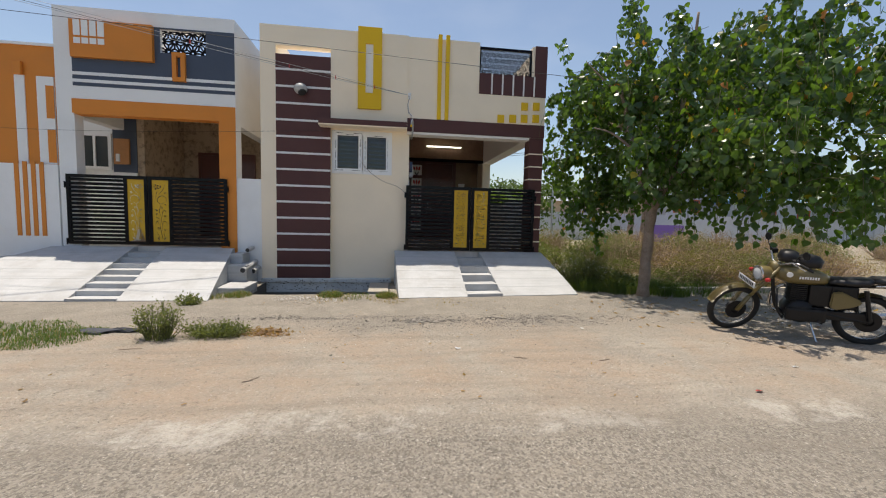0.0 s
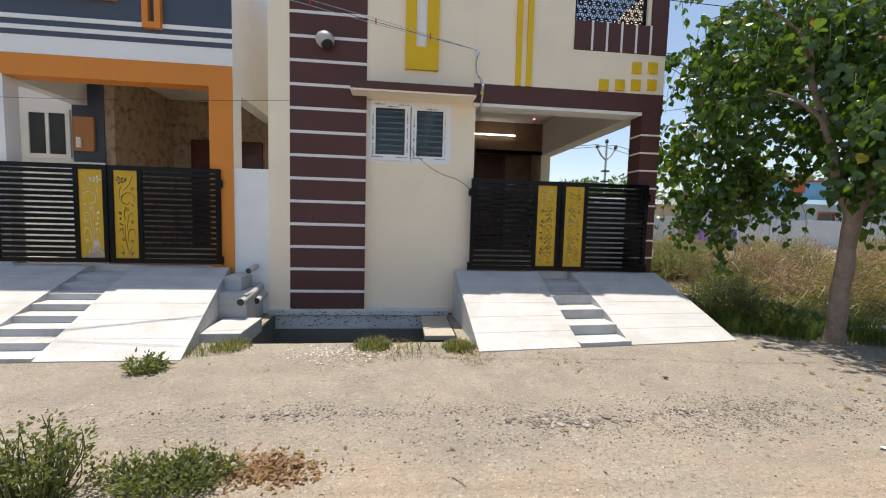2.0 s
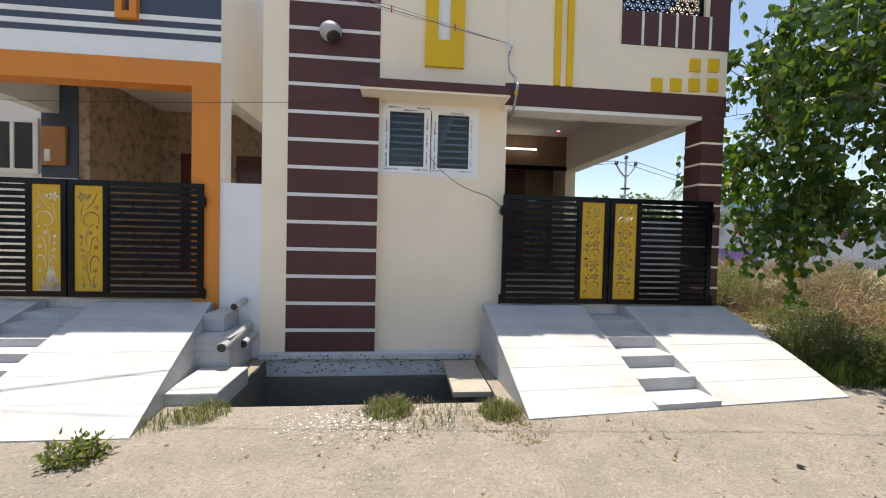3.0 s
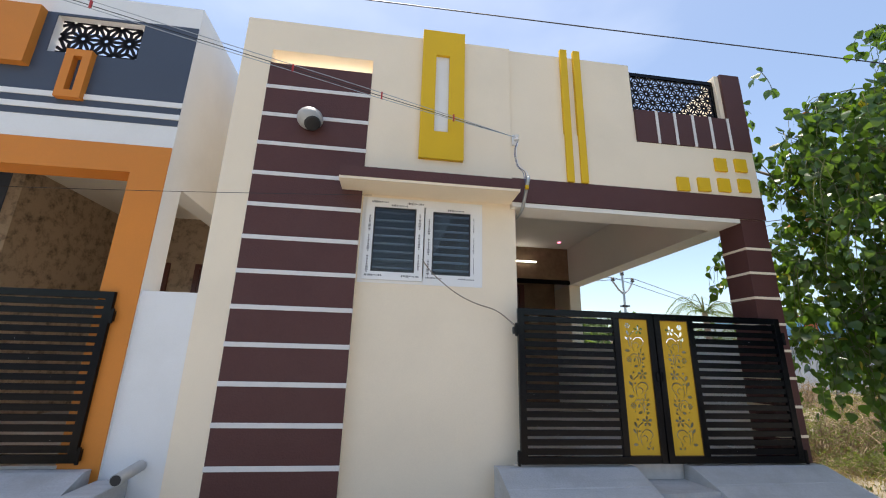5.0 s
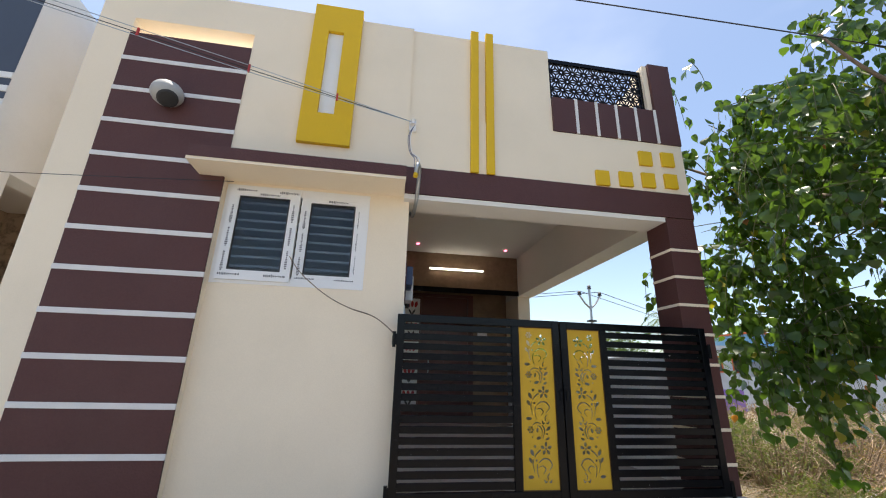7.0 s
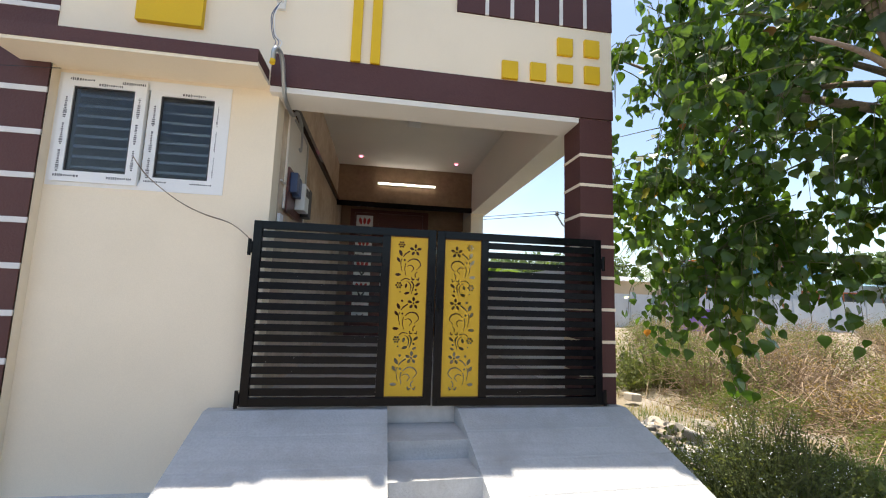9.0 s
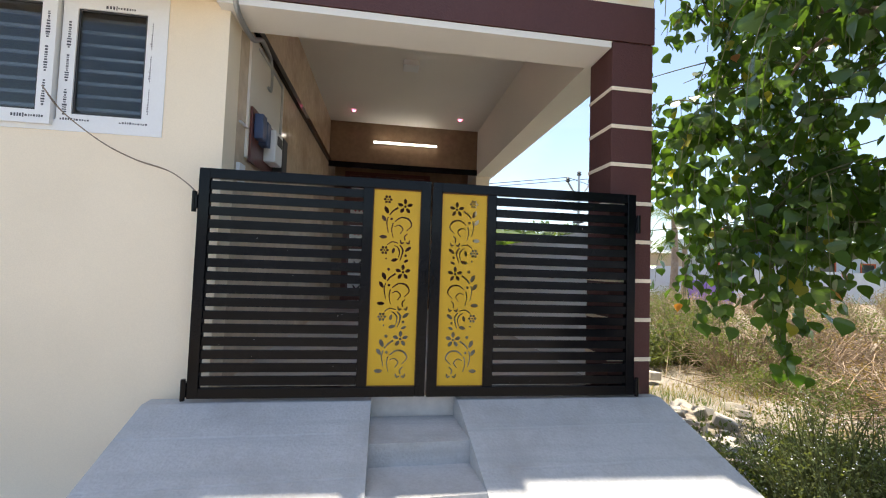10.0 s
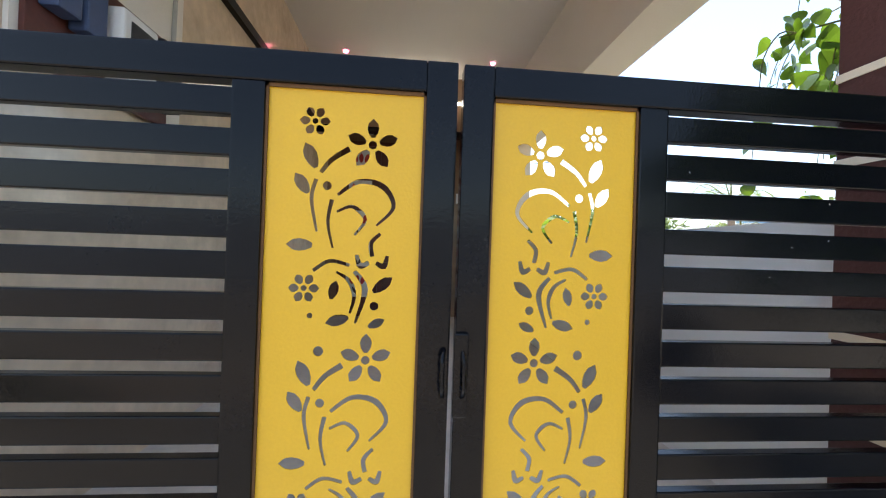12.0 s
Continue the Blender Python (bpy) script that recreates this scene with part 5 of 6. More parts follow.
            lf.matrix_basis = Matrix.Translation(at) @ Matrix((sd, dn, nrm)).transposed().to_4x4() @ Matrix.Scale(sz, 4)
    crown = mesh_of("crown", vs, fs, LEAF, th)
    crown["kind"] = "stuff"
    for a, b2, m2, nm in ((yv, yf2, LEAFY, "yellow_leaves"), (ov, of2, LEAFO, "dry_leaves")):
        mesh_of(nm, a, b2, m2, th)["kind"] = "stuff"
    part("twig_growth", twig, TWIG, th)["kind"] = "stuff"
    return th


roadside_tree()

# ---- motorcycle ----
def motorcycle():
    """Built along x, front wheel at +x, its left side at +y; then leaned on its stand."""
    OLIVE = mat("dusty_olive_enamel", (0.15, 0.115, 0.04), 0.38, 0.1, 6, 80, 0.04, coat=0.4)
    TYRE = mat("tyre_rubber", (0.018, 0.018, 0.018), 0.8, 0.2, 10, 90, 0.2)
    CHROME = mat("dull_chrome", (0.55, 0.55, 0.55), 0.25, 0.1, 10, 80, 0.03, metal=0.9)
    ENGINE = mat("black_engine_alloy", (0.016, 0.016, 0.017), 0.45, 0.2, 10, 80, 0.1, metal=0.4)
    SEAT = mat("black_leatherette", (0.012, 0.012, 0.014), 0.45, 0.15, 10, 120, 0.15)
    LENS = mat("headlamp_glass", (0.62, 0.64, 0.66), 0.12, 0.1, 10, 80, 0.02, spec=0.8)
    th = thing("motorcycle", (0, 0, 0), "olive and black classic motorcycle parked on its side stand", "motorcycle")

    def wheel(x, r, wd):
        w = part("wheel", lathe(bmesh.new(), [(r - 0.075, -0.012), (r - 0.072, -0.02), (r - 0.072, 0.02), (r - 0.082, 0.014), (r - 0.082, -0.014)], (x, 0, r), "y", 36, ring=True), CHROME, th)
        bm = bmesh.new()
        n, m = 40, 10
        rings = []
        for i in range(n):
            a = 2 * math.pi * i / n
            rings.append([bm.verts.new((x + (r - 0.042 + 0.042 * math.cos(2 * math.pi * k / m)) * math.cos(a), wd / 2 * math.sin(2 * math.pi * k / m), r + (r - 0.042 + 0.042 * math.cos(2 * math.pi * k / m)) * math.sin(a))) for k in range(m)])
        for i in range(n):
            for k in range(m):
                bm.faces.new((rings[i][k], rings[(i + 1) % n][k], rings[(i + 1) % n][(k + 1) % m], rings[i][(k + 1) % m]))
        part("tyre", bm, TYRE, w, smooth=True)
        part("hub", lathe(bmesh.new(), [(0.03, -0.06), (0.075, -0.045), (0.075, 0.045), (0.03, 0.06)], (x, 0, r), "y", 20), ENGINE, w)
        bm = bmesh.new()
        for k in range(28):
            a = 2 * math.pi * k / 28
            b2 = a + (0.35 if k % 2 else -0.35)
            tube(bm, [(x + 0.07 * math.cos(a), 0.035 * (1 if k % 4 < 2 else -1), r + 0.07 * math.sin(a)), (x + (r - 0.074) * math.cos(b2), 0, r + (r - 0.074) * math.sin(b2))], 0.0022, 4, cap=False)
        part("spokes", bm, CHROME, w)
        bm = lathe(bmesh.new(), [(0.06, 0.062), (0.135, 0.062), (0.135, 0.067), (0.06, 0.067)], (x, 0, r), "y", 28, ring=True)
        part("disc", bm, ENGINE, w)
        return w

    def fender(x, r, a0, a1, wd, name):
        bm = bmesh.new()
        rows = []
        n = 18
        for i in range(n + 1):
            a = radians(a0 + (a1 - a0) * i / n)
            rows.append([bm.verts.new((x + (r + 0.035 - 0.028 * s * s) * math.cos(a), wd / 2 * s, r + (r + 0.035 - 0.028 * s * s) * math.sin(a) + 0.0)) for s in (-1, -0.6, 0, 0.6, 1)])
        for p, q in zip(rows, rows[1:]):
            for k in range(4):
                bm.faces.new((p[k], p[k + 1], q[k + 1], q[k]))
        bmesh.ops.solidify(bm, geom=bm.faces[:], thickness=0.004)
        return part(name, bm, OLIVE, th, smooth=True)

    WB, RF, RR = 1.39, 0.34, 0.325
    wheel(WB, RF, 0.09)
    wheel(0, RR, 0.11)
    fender(WB, RF, 20, 165, 0.14, "front_fender")
    fender(0, RR, 20, 170, 0.16, "rear_fender")
    # fork, headlamp, bars
    top = Vector((WB - 0.42, 0, 0.98))
    for s in (-1, 1):
        part("fork_leg", tube(bmesh.new(), [(WB, 0.085 * s, RF), (WB - 0.12, 0.085 * s, RF + 0.22)], 0.028, 12), OLIVE, th, smooth=True)
        part("fork_tube", tube(bmesh.new(), [(WB - 0.11, 0.085 * s, RF + 0.20), (top.x, 0.085 * s, top.z)], 0.021, 12), OLIVE, th, smooth=True)
    hl = part("headlamp", lathe(bmesh.new(), [(0.03, -0.17), (0.075, -0.13), (0.098, -0.05), (0.103, 0.03), (0.10, 0.045)], (WB - 0.27, 0, 0.86), "x", 24), OLIVE, th, smooth=True)
    part("lens", lathe(bmesh.new(), [(0.088, 0.045), (0.075, 0.062), (0.03, 0.072)], (WB - 0.27, 0, 0.86), "x", 24), LENS, hl, "pale headlamp glass")
    part("rim", lathe(bmesh.new(), [(0.09, 0.04), (0.105, 0.045), (0.105, 0.058), (0.09, 0.062)], (WB - 0.27, 0, 0.86), "x", 24), CHROME, hl, "chrome headlamp rim")
    part("casquette", lathe(bmesh.new(), [(0.03, -0.1), (0.075, -0.08), (0.085, 0.03), (0.05, 0.05)], (WB - 0.40, 0, 0.94), "x", 18), OLIVE, th, smooth=True)
    for s in (-1, 1):
        ind = part("indicator", lathe(bmesh.new(), [(0.015, -0.03), (0.026, -0.015), (0.026, 0.02), (0.012, 0.03)], (WB - 0.24, 0.17 * s, 0.84), "x", 14), REDP, th, "red-orange indicator lamp")
        part("stem", tube(bmesh.new(), [(WB - 0.28, 0.08 * s, 0.84), (WB - 0.25, 0.15 * s, 0.84)], 0.008, 6), CHROME, ind)
    bar = part("handlebar", tube(bmesh.new(), curve_pts([(top.x - 0.16, 0.38, 1.05), (top.x - 0.06, 0.24, 1.10), (top.x - 0.0, 0.08, 1.02), (top.x, 0, 1.01), (top.x, -0.08, 1.02), (top.x - 0.06, -0.24, 1.10), (top.x - 0.16, -0.38, 1.05)], 5), 0.012, 10), CHROME, th, smooth=True)
    for s in (-1, 1):
        part("grip", tube(bmesh.new(), [(top.x - 0.08, 0.27 * s, 1.095), (top.x - 0.165, 0.39 * s, 1.048)], 0.018, 10), TYRE, bar)
        part("lever", tube(bmesh.new(), [(top.x - 0.03, 0.24 * s, 1.09), (top.x - 0.07, 0.39 * s, 1.06)], 0.006, 6), CHROME, bar)
        part("switch_pod", boxes((top.x - 0.11, top.x - 0.04, 0.20 * s - 0.03, 0.20 * s + 0.03, 1.07, 1.13), bevel=0.01), ENGINE, bar)
        mr = part("mirror", tube(bmesh.new(), curve_pts([(top.x - 0.05, 0.22 * s, 1.10), (top.x - 0.03, 0.28 * s, 1.20), (top.x - 0.06, 0.33 * s, 1.24)], 4), 0.006, 6), ENGINE, th)
        part("mirror_head", lathe(bmesh.new(), [(0.05, -0.012), (0.055, 0.0), (0.05, 0.008)], (top.x - 0.06, 0.35 * s, 1.25), "x", 18), ENGINE, mr)
    helm = part("instrument_cover", lathe(bmesh.new(), [(0.10, -0.06), (0.115, 0.0), (0.095, 0.06), (0.04, 0.085)], (top.x - 0.12, 0.0, 1.10), "z", 20), SEAT, th, "black cover over the instruments", True)
    plate = part("number_plate", boxes((WB - 0.10, WB - 0.092, -0.17, 0.17, 0.72, 0.80), bevel=0.003), UPVC, th, "white number plate too small to read")
    bm = bmesh.new()
    for k in range(9):
        box(bm, WB - 0.0915, WB - 0.0905, -0.145 + 0.033 * k, -0.125 + 0.033 * k, 0.735, 0.785)
    part("plate_marks", bm, PVCDARK, plate)
    # tank: rings along x
    def loft(rows, name, material, label="", n=18, power=2.5):
        bm = bmesh.new()
        rings = []
        for x, zc, hw, hh in rows:
            ring = []
            for k in range(n):
                a = 2 * math.pi * k / n
                c, s = math.cos(a), math.sin(a)
                ring.append(bm.verts.new((x, hw * math.copysign(abs(c) ** (2 / power), c), zc + hh * math.copysign(abs(s) ** (2 / power), s))))
            rings.append(ring)
        for p, q in zip(rings, rings[1:]):
            for k in range(n):
                bm.faces.new((p[k], p[(k + 1) % n], q[(k + 1) % n], q[k]))
        bm.faces.new(rings[0][::-1])
        bm.faces.new(rings[-1])
        return part(name, bm, material, th, label, smooth=True)

    tank = loft([(0.98, 0.90, 0.05, 0.05), (0.95, 0.89, 0.11, 0.09), (0.86, 0.87, 0.145, 0.115), (0.72, 0.86, 0.15, 0.12), (0.58, 0.845, 0.13, 0.10), (0.47, 0.83, 0.10, 0.075), (0.42, 0.82, 0.06, 0.05)], "fuel_tank", OLIVE, "dusty olive fuel tank")
    bm = bmesh.new()
    for k in range(8):
        box(bm, 0.56 + 0.026 * k, 0.576 + 0.026 * k, 0.146, 0.152, 0.835, 0.868)
    part("tank_marks", bm, UPVC, tank, "row of pale tank markings")
    part("badge", lathe(bmesh.new(), [(0.034, 0.0), (0.034, 0.012), (0.01, 0.014)], (0.86, 0.142, 0.885), "y", 18), UPVC, tank, "round pale badge")
    part("filler_cap", lathe(bmesh.new(), [(0.032, 0), (0.034, 0.015), (0.02, 0.022)], (0.78, 0, 0.975), n=16), CHROME, tank)
    loft([(0.44, 0.80, 0.10, 0.03), (0.38, 0.815, 0.135, 0.045), (0.22, 0.81, 0.15, 0.05), (0.08, 0.82, 0.14, 0.05), (0.02, 0.835, 0.11, 0.04)], "rider_seat", SEAT, "black rider seat")
    loft([(0.02, 0.845, 0.09, 0.03), (-0.03, 0.85, 0.12, 0.045), (-0.2, 0.85, 0.12, 0.045), (-0.34, 0.85, 0.10, 0.04), (-0.38, 0.85, 0.07, 0.03)], "pillion_seat", SEAT, "black pillion seat")
    for s in (-1, 1):
        bm = bmesh.new()
        solid_poly(bm, [(0.41, 0.68), (0.33, 0.71), (0.12, 0.60), (0.11, 0.56), (0.20, 0.51), (0.36, 0.46), (0.42, 0.50)], 0.13 * s - 0.02, 0.13 * s + 0.02)
        bmesh.ops.bevel(bm, geom=bm.edges[:], offset=0.014, segments=2, affect="EDGES")
        part("side_cover", bm, OLIVE, th, "olive side cover")
        part("shock", tube(bmesh.new(), [(0.02, 0.15 * s, RR + 0.03), (0.05, 0.15 * s, 0.5), (0.10, 0.15 * s, 0.74)], 0.024, 10), ENGINE, th)
        part("swing_arm", tube(bmesh.new(), [(0, 0.11 * s, RR), (0.50, 0.12 * s, 0.40)], 0.022, 8), ENGINE, th)
        part("grab_rail", tube(bmesh.new(), curve_pts([(0.02, 0.14 * s, 0.80), (-0.2, 0.15 * s, 0.83), (-0.42, 0.10 * s, 0.85)], 5), 0.009, 8), CHROME, th)
    # frame and engine
    part("frame_tube", tube(bmesh.new(), curve_pts([(top.x + 0.03, 0, 0.93), (0.98, 0, 0.72), (0.92, 0, 0.42), (0.80, 0, 0.30)], 6), 0.022, 10), ENGINE, th)
    part("backbone", tube(bmesh.new(), [(top.x + 0.02, 0, 0.95), (0.60, 0, 0.80), (0.1, 0, 0.76), (-0.25, 0, 0.78)], 0.022, 10), ENGINE, th)
    eng = part("crankcase", lathe(bmesh.new(), [(0.06, -0.17), (0.14, -0.15), (0.155, 0), (0.14, 0.15), (0.06, 0.17)], (0.70, 0, 0.40), "y", 22), ENGINE, th, smooth=True)
    part("gearbox", boxes((0.42, 0.66, -0.13, 0.14, 0.29, 0.47), bevel=0.03), ENGINE, th)
    bm = bmesh.new()
    for k in range(9):
        box(bm, 0.64, 0.82, -0.10, 0.10, 0.53 + 0.026 * k, 0.542 + 0.026 * k, bevel=0.003)
    box(bm, 0.66, 0.80, -0.075, 0.075, 0.45, 0.77)
    part("cylinder", bm, ENGINE, th)
    part("carburettor", boxes((0.50, 0.62, -0.04, 0.06, 0.58, 0.68), bevel=0.015), CHROME, th)
    part("exhaust", tube(bmesh.new(), curve_pts([(0.82, -0.09, 0.70), (0.95, -0.12, 0.58), (0.93, -0.15, 0.34), (0.75, -0.17, 0.27), (0.3, -0.18, 0.29)], 6), 0.021, 10), CHROME, th, smooth=True)
    part("silencer", tube(bmesh.new(), [(0.30, -0.18, 0.29), (0.2, -0.18, 0.30), (-0.45, -0.18, 0.36)], 0.045, 14), CHROME, th, smooth=True)
    part("crash_guard", tube(bmesh.new(), curve_pts([(0.93, 0.02, 0.66), (0.99, 0.22, 0.62), (0.98, 0.27, 0.45), (0.90, 0.20, 0.32), (0.84, 0.03, 0.29)], 6), 0.013, 8), ENGINE, th, smooth=True)
    part("battery_box", boxes((0.40, 0.62, -0.11, 0.11, 0.48, 0.76), bevel=0.02), ENGINE, th)
    part("air_box", boxes((0.14, 0.40, -0.10, 0.10, 0.46, 0.76), bevel=0.02), ENGINE, th)
    part("primary_cover", boxes((0.44, 0.86, 0.12, 0.19, 0.28, 0.46), bevel=0.035), ENGINE, th)
    part("bag", lathe(bmesh.new(), [(0.05, -0.05), (0.13, -0.03), (0.15, 0.05), (0.10, 0.11), (0.03, 0.13)], (0.62, -0.05, 1.0), n=18), SEAT, th, "black cloth bag on the tank", True)
    part("foot_peg", tube(bmesh.new(), [(0.52, 0.10, 0.30), (0.52, 0.27, 0.31)], 0.014, 8), TYRE, th)
    part("side_stand", tube(bmesh.new(), [(0.58, 0.10, 0.28), (0.53, 0.24, 0.045)], 0.011, 8), CHROME, th, "steel side stand")
    part("tail_lamp", lathe(bmesh.new(), [(0.04, -0.05), (0.045, 0), (0.02, 0.03)], (-0.40, 0, 0.66), "x", 14), REDP, th)
    part("chain_case", boxes((0.0, 0.45, 0.10, 0.13, 0.32, 0.44), bevel=0.015), ENGINE, th)
    # the bars are turned to the left on the stand
    axis = (top - Vector((WB, 0, RF))).normalized()
    steer = Matrix.Translation(top) @ Matrix.Rotation(radians(22), 4, axis) @ Matrix.Translation(-top)
    turned = ("front_fender", "fork_leg", "fork_tube", "headlamp", "casquette", "indicator", "handlebar", "mirror", "instrument_cover", "number_plate")
    for ob in list(th.children):
        kind_name = ob.name.split(".")[0]
        if kind_name in turned or (kind_name == "wheel" and sum(v.co.x for v in ob.data.vertices) / len(ob.data.vertices) > 0.7):
            for piece in [ob] + list(ob.children):
                piece.data.transform(steer)
    ang = math.degrees(math.atan2(4.95 - 4.22, 4.77 - 5.98))
    th.matrix_basis = pose(6.0, 4.25, -0.02, 0, 0, ang) @ pose(0, 0, 0, -7, 0, 0)


motorcycle()


# ---- weeds, grass, brushwood ----
def blades(name, spots, material, label, category, height, seed, kind="stuff", lean=0.5, width=0.007, material2=None, share=0.0):
    """Grass: each spot is (x, y, radius, count)."""
    r = random.Random(seed)
    vs, fs, vs2, fs2 = [], [], [], []
    for x, y, rad, count in spots:
        for _ in range(count):
            a, k = r.uniform(0, 2 * math.pi), rad * math.sqrt(r.random())
            b = Vector((x + k * math.cos(a), y + k * math.sin(a), 0))
            b.z = ground_z(b.x, b.y) - 0.01
            h = height * r.uniform(0.4, 1.1) * (1 - 0.5 * k / rad)
            d = Vector((r.uniform(-1, 1), r.uniform(-1, 1), 0)) * lean
            s = Vector((-d.y, d.x, 0)).normalized() * width * r.uniform(0.6, 1.4)
            V, F = (vs2, fs2) if r.random() < share else (vs, fs)
            o = len(V)
            V.extend([b - s, b + s, b + d * h * 0.35 + Vector((0, 0, h * 0.6)) + s * 0.7, b + d * h * 0.35 + Vector((0, 0, h * 0.6)) - s * 0.7, b + d * h + Vector((0, 0, h * 0.9))])
            F.extend([(o, o + 1, o + 2, o + 3), (o + 3, o + 2, o + 4)])
    ob = tagged(mesh_of(name, vs, fs, material), label, category, kind=kind)
    if vs2:
        mesh_of("dry_blades", vs2, fs2, material2, ob)
    return ob


def bush(at, rad, height, stems, leaves, leaf, material, label, seed, name="bush", twig_mat=TWIG, droop=0.0, flowers=0, category="bush", tangle=0):
    """A weed or shrub: thin branching stems with many small leaves."""
    r = random.Random(seed)
    th = thing(name, (at[0], at[1], 0), label, category)
    bm = bmesh.new()
    vs, fs, wv, wf = [], [], [], []
    for _ in range(stems):
        a, k = r.uniform(0, 2 * math.pi), math.sqrt(r.random())
        tip = Vector((at[0] + rad[0] * k * math.cos(a), at[1] + rad[1] * k * math.sin(a), height * r.uniform(0.55, 1.0) * (1 - 0.45 * k * k)))
        foot = Vector((at[0] + (tip.x - at[0]) * 0.45, at[1] + (tip.y - at[1]) * 0.45, -0.04))
        mid = foot.lerp(tip, 0.5) + Vector((r.uniform(-1, 1), r.uniform(-1, 1), 0.4)) * (0.34 if tangle else 0.12) * height
        path = curve_pts([foot, mid, tip + Vector((0, 0, -droop * r.random()))], 4)
        tube(bm, path, 0.006 * (0.5 + height), 4, cap=False, r2=0.0015)
        for q in range(leaves):
            t = r.uniform(0.15, 1.0)
            b = path[min(len(path) - 1, int(t * len(path)))]
            d = (rand_dir(r) + Vector((0, 0, 0.25))).normalized()
            s = d.orthogonal().normalized()
            s.rotate(Matrix.Rotation(r.uniform(0, 6.28), 3, d))
            ln = leaf * r.uniform(0.6, 1.3)
            leaf_into(vs, fs, b + d * r.uniform(0, 0.06 + 0.08 * height), d, s, ln, ln * 0.55, 0.2)
        if flowers and r.random() < flowers:
            for q in range(3):
                leaf_into(wv, wf, tip + rand_dir(r) * 0.03, rand_dir(r), Vector((1, 0, 0)), 0.011, 0.010)
    for _ in range(tangle):
        # fallen, criss-crossed sticks
        a, k = r.uniform(0, 2 * math.pi), math.sqrt(r.random()) * 1.1
        c = Vector((at[0] + rad[0] * k * math.cos(a), at[1] + rad[1] * k * math.sin(a), height * r.uniform(0.05, 0.75) * (1.1 - 0.7 * k)))
        d = rand_dir(r, 0.35) * r.uniform(0.25, 0.6)
        tube(bm, curve_pts([c - d, c + rand_dir(r) * 0.06, c + d], 3), r.uniform(0.004, 0.009), 4, cap=False, r2=0.002)
    part("stem_growth", bm, twig_mat, th)["kind"] = "stuff"
    if vs:
        mesh_of("leaves", vs, fs, material, th)["kind"] = "stuff"
    if wv:
        mesh_of("flowers", wv, wf, WHITE, th)["kind"] = "stuff"
    return th


# verge
blades("grass_patch", [(-4.5, 5.1, 0.75, 3600), (-5.5, 5.2, 0.8, 2600), (-3.75, 5.0, 0.45, 1500)], GRASS, "low green grass patch on the sandy verge", "grass", 0.10, 3, material2=DRYG, share=0.12, width=0.004, lean=0.9)
bush((-2.64, 4.88), (0.26, 0.22), 0.46, 80, 18, 0.026, WEED, "grey-green weed growing on the sandy verge", 21, "weed", category="weed")
bush((-2.05, 5.0), (0.42, 0.20), 0.13, 150, 18, 0.026, WEED, "low green creeping weed on the verge", 22, "weed", category="weed")
bush((-3.12, 6.62), (0.20, 0.14), 0.15, 30, 18, 0.04, WEED, "small green weed before the ramp", 23, "weed", category="weed")
blades("drain_grass", [(-1.05, 7.36, 0.22, 900), (-0.05, 7.28, 0.20, 1000), (-2.65, 7.36, 0.22, 520), (-0.6, 7.25, 0.3, 160), (-2.9, 7.2, 0.2, 150)], GRASS, "tufts of green grass along the drain", "grass", 0.17, 4, material2=DRYG, share=0.35, width=0.0032, lean=0.85)
blades("dry_straw", [(-1.0, 7.25, 0.5, 260), (0.0, 7.05, 0.35, 240), (1.0, 6.9, 0.6, 60)], DRYG, "dry straw lying on the sand", "straw", 0.07, 6, lean=1.4)
r = random.Random(8)
vs, fs = [], []
for _ in range(520):
    p = Vector((-1.52 + r.gauss(0, 0.15), 5.08 + r.gauss(0, 0.09), 0.006 + r.uniform(0, 0.02)))
    p.z += ground_z(p.x, p.y)
    leaf_into(vs, fs, p, rand_dir(r, 0.25), rand_dir(r, 0.25), r.uniform(0.025, 0.05), 0.026, 0.3)
tagged(mesh_of("dry_leaf_litter", vs, fs, LITTER), "brown dry leaves lying on the sand", "leaves", kind="stuff")
bm = bmesh.new()
for k, (dx, dy, sx, sy) in enumerate(((0, 0, 0.22, 0.10), (0.32, 0.03, 0.18, 0.08))):
    solid = bmesh.new()
    vv = [solid.verts.new((-3.40 + dx + sx * math.cos(a) * (1 + 0.2 * math.sin(3 * a + k)), 5.12 + dy + sy * math.sin(a), 0.015 + 0.03 * math.sin(a * 2) ** 2)) for a in [2 * math.pi * i / 14 for i in range(14)]]
    fc = solid.faces.new(vv)
    bmesh.ops.solidify(solid, geom=[fc], thickness=0.02)
    tmp = bpy.data.meshes.new("tmp")
    solid.to_mesh(tmp)
    solid.free()
    bm.from_mesh(tmp)
    bpy.data.meshes.remove(tmp)
tagged(part("rubber_scrap", bm, mat("dark_rubber_sheet", (0.045, 0.05, 0.065), 0.6, 0.2, 8, 60, 0.2)), "crumpled dark rubber scrap on the grass", "scrap")


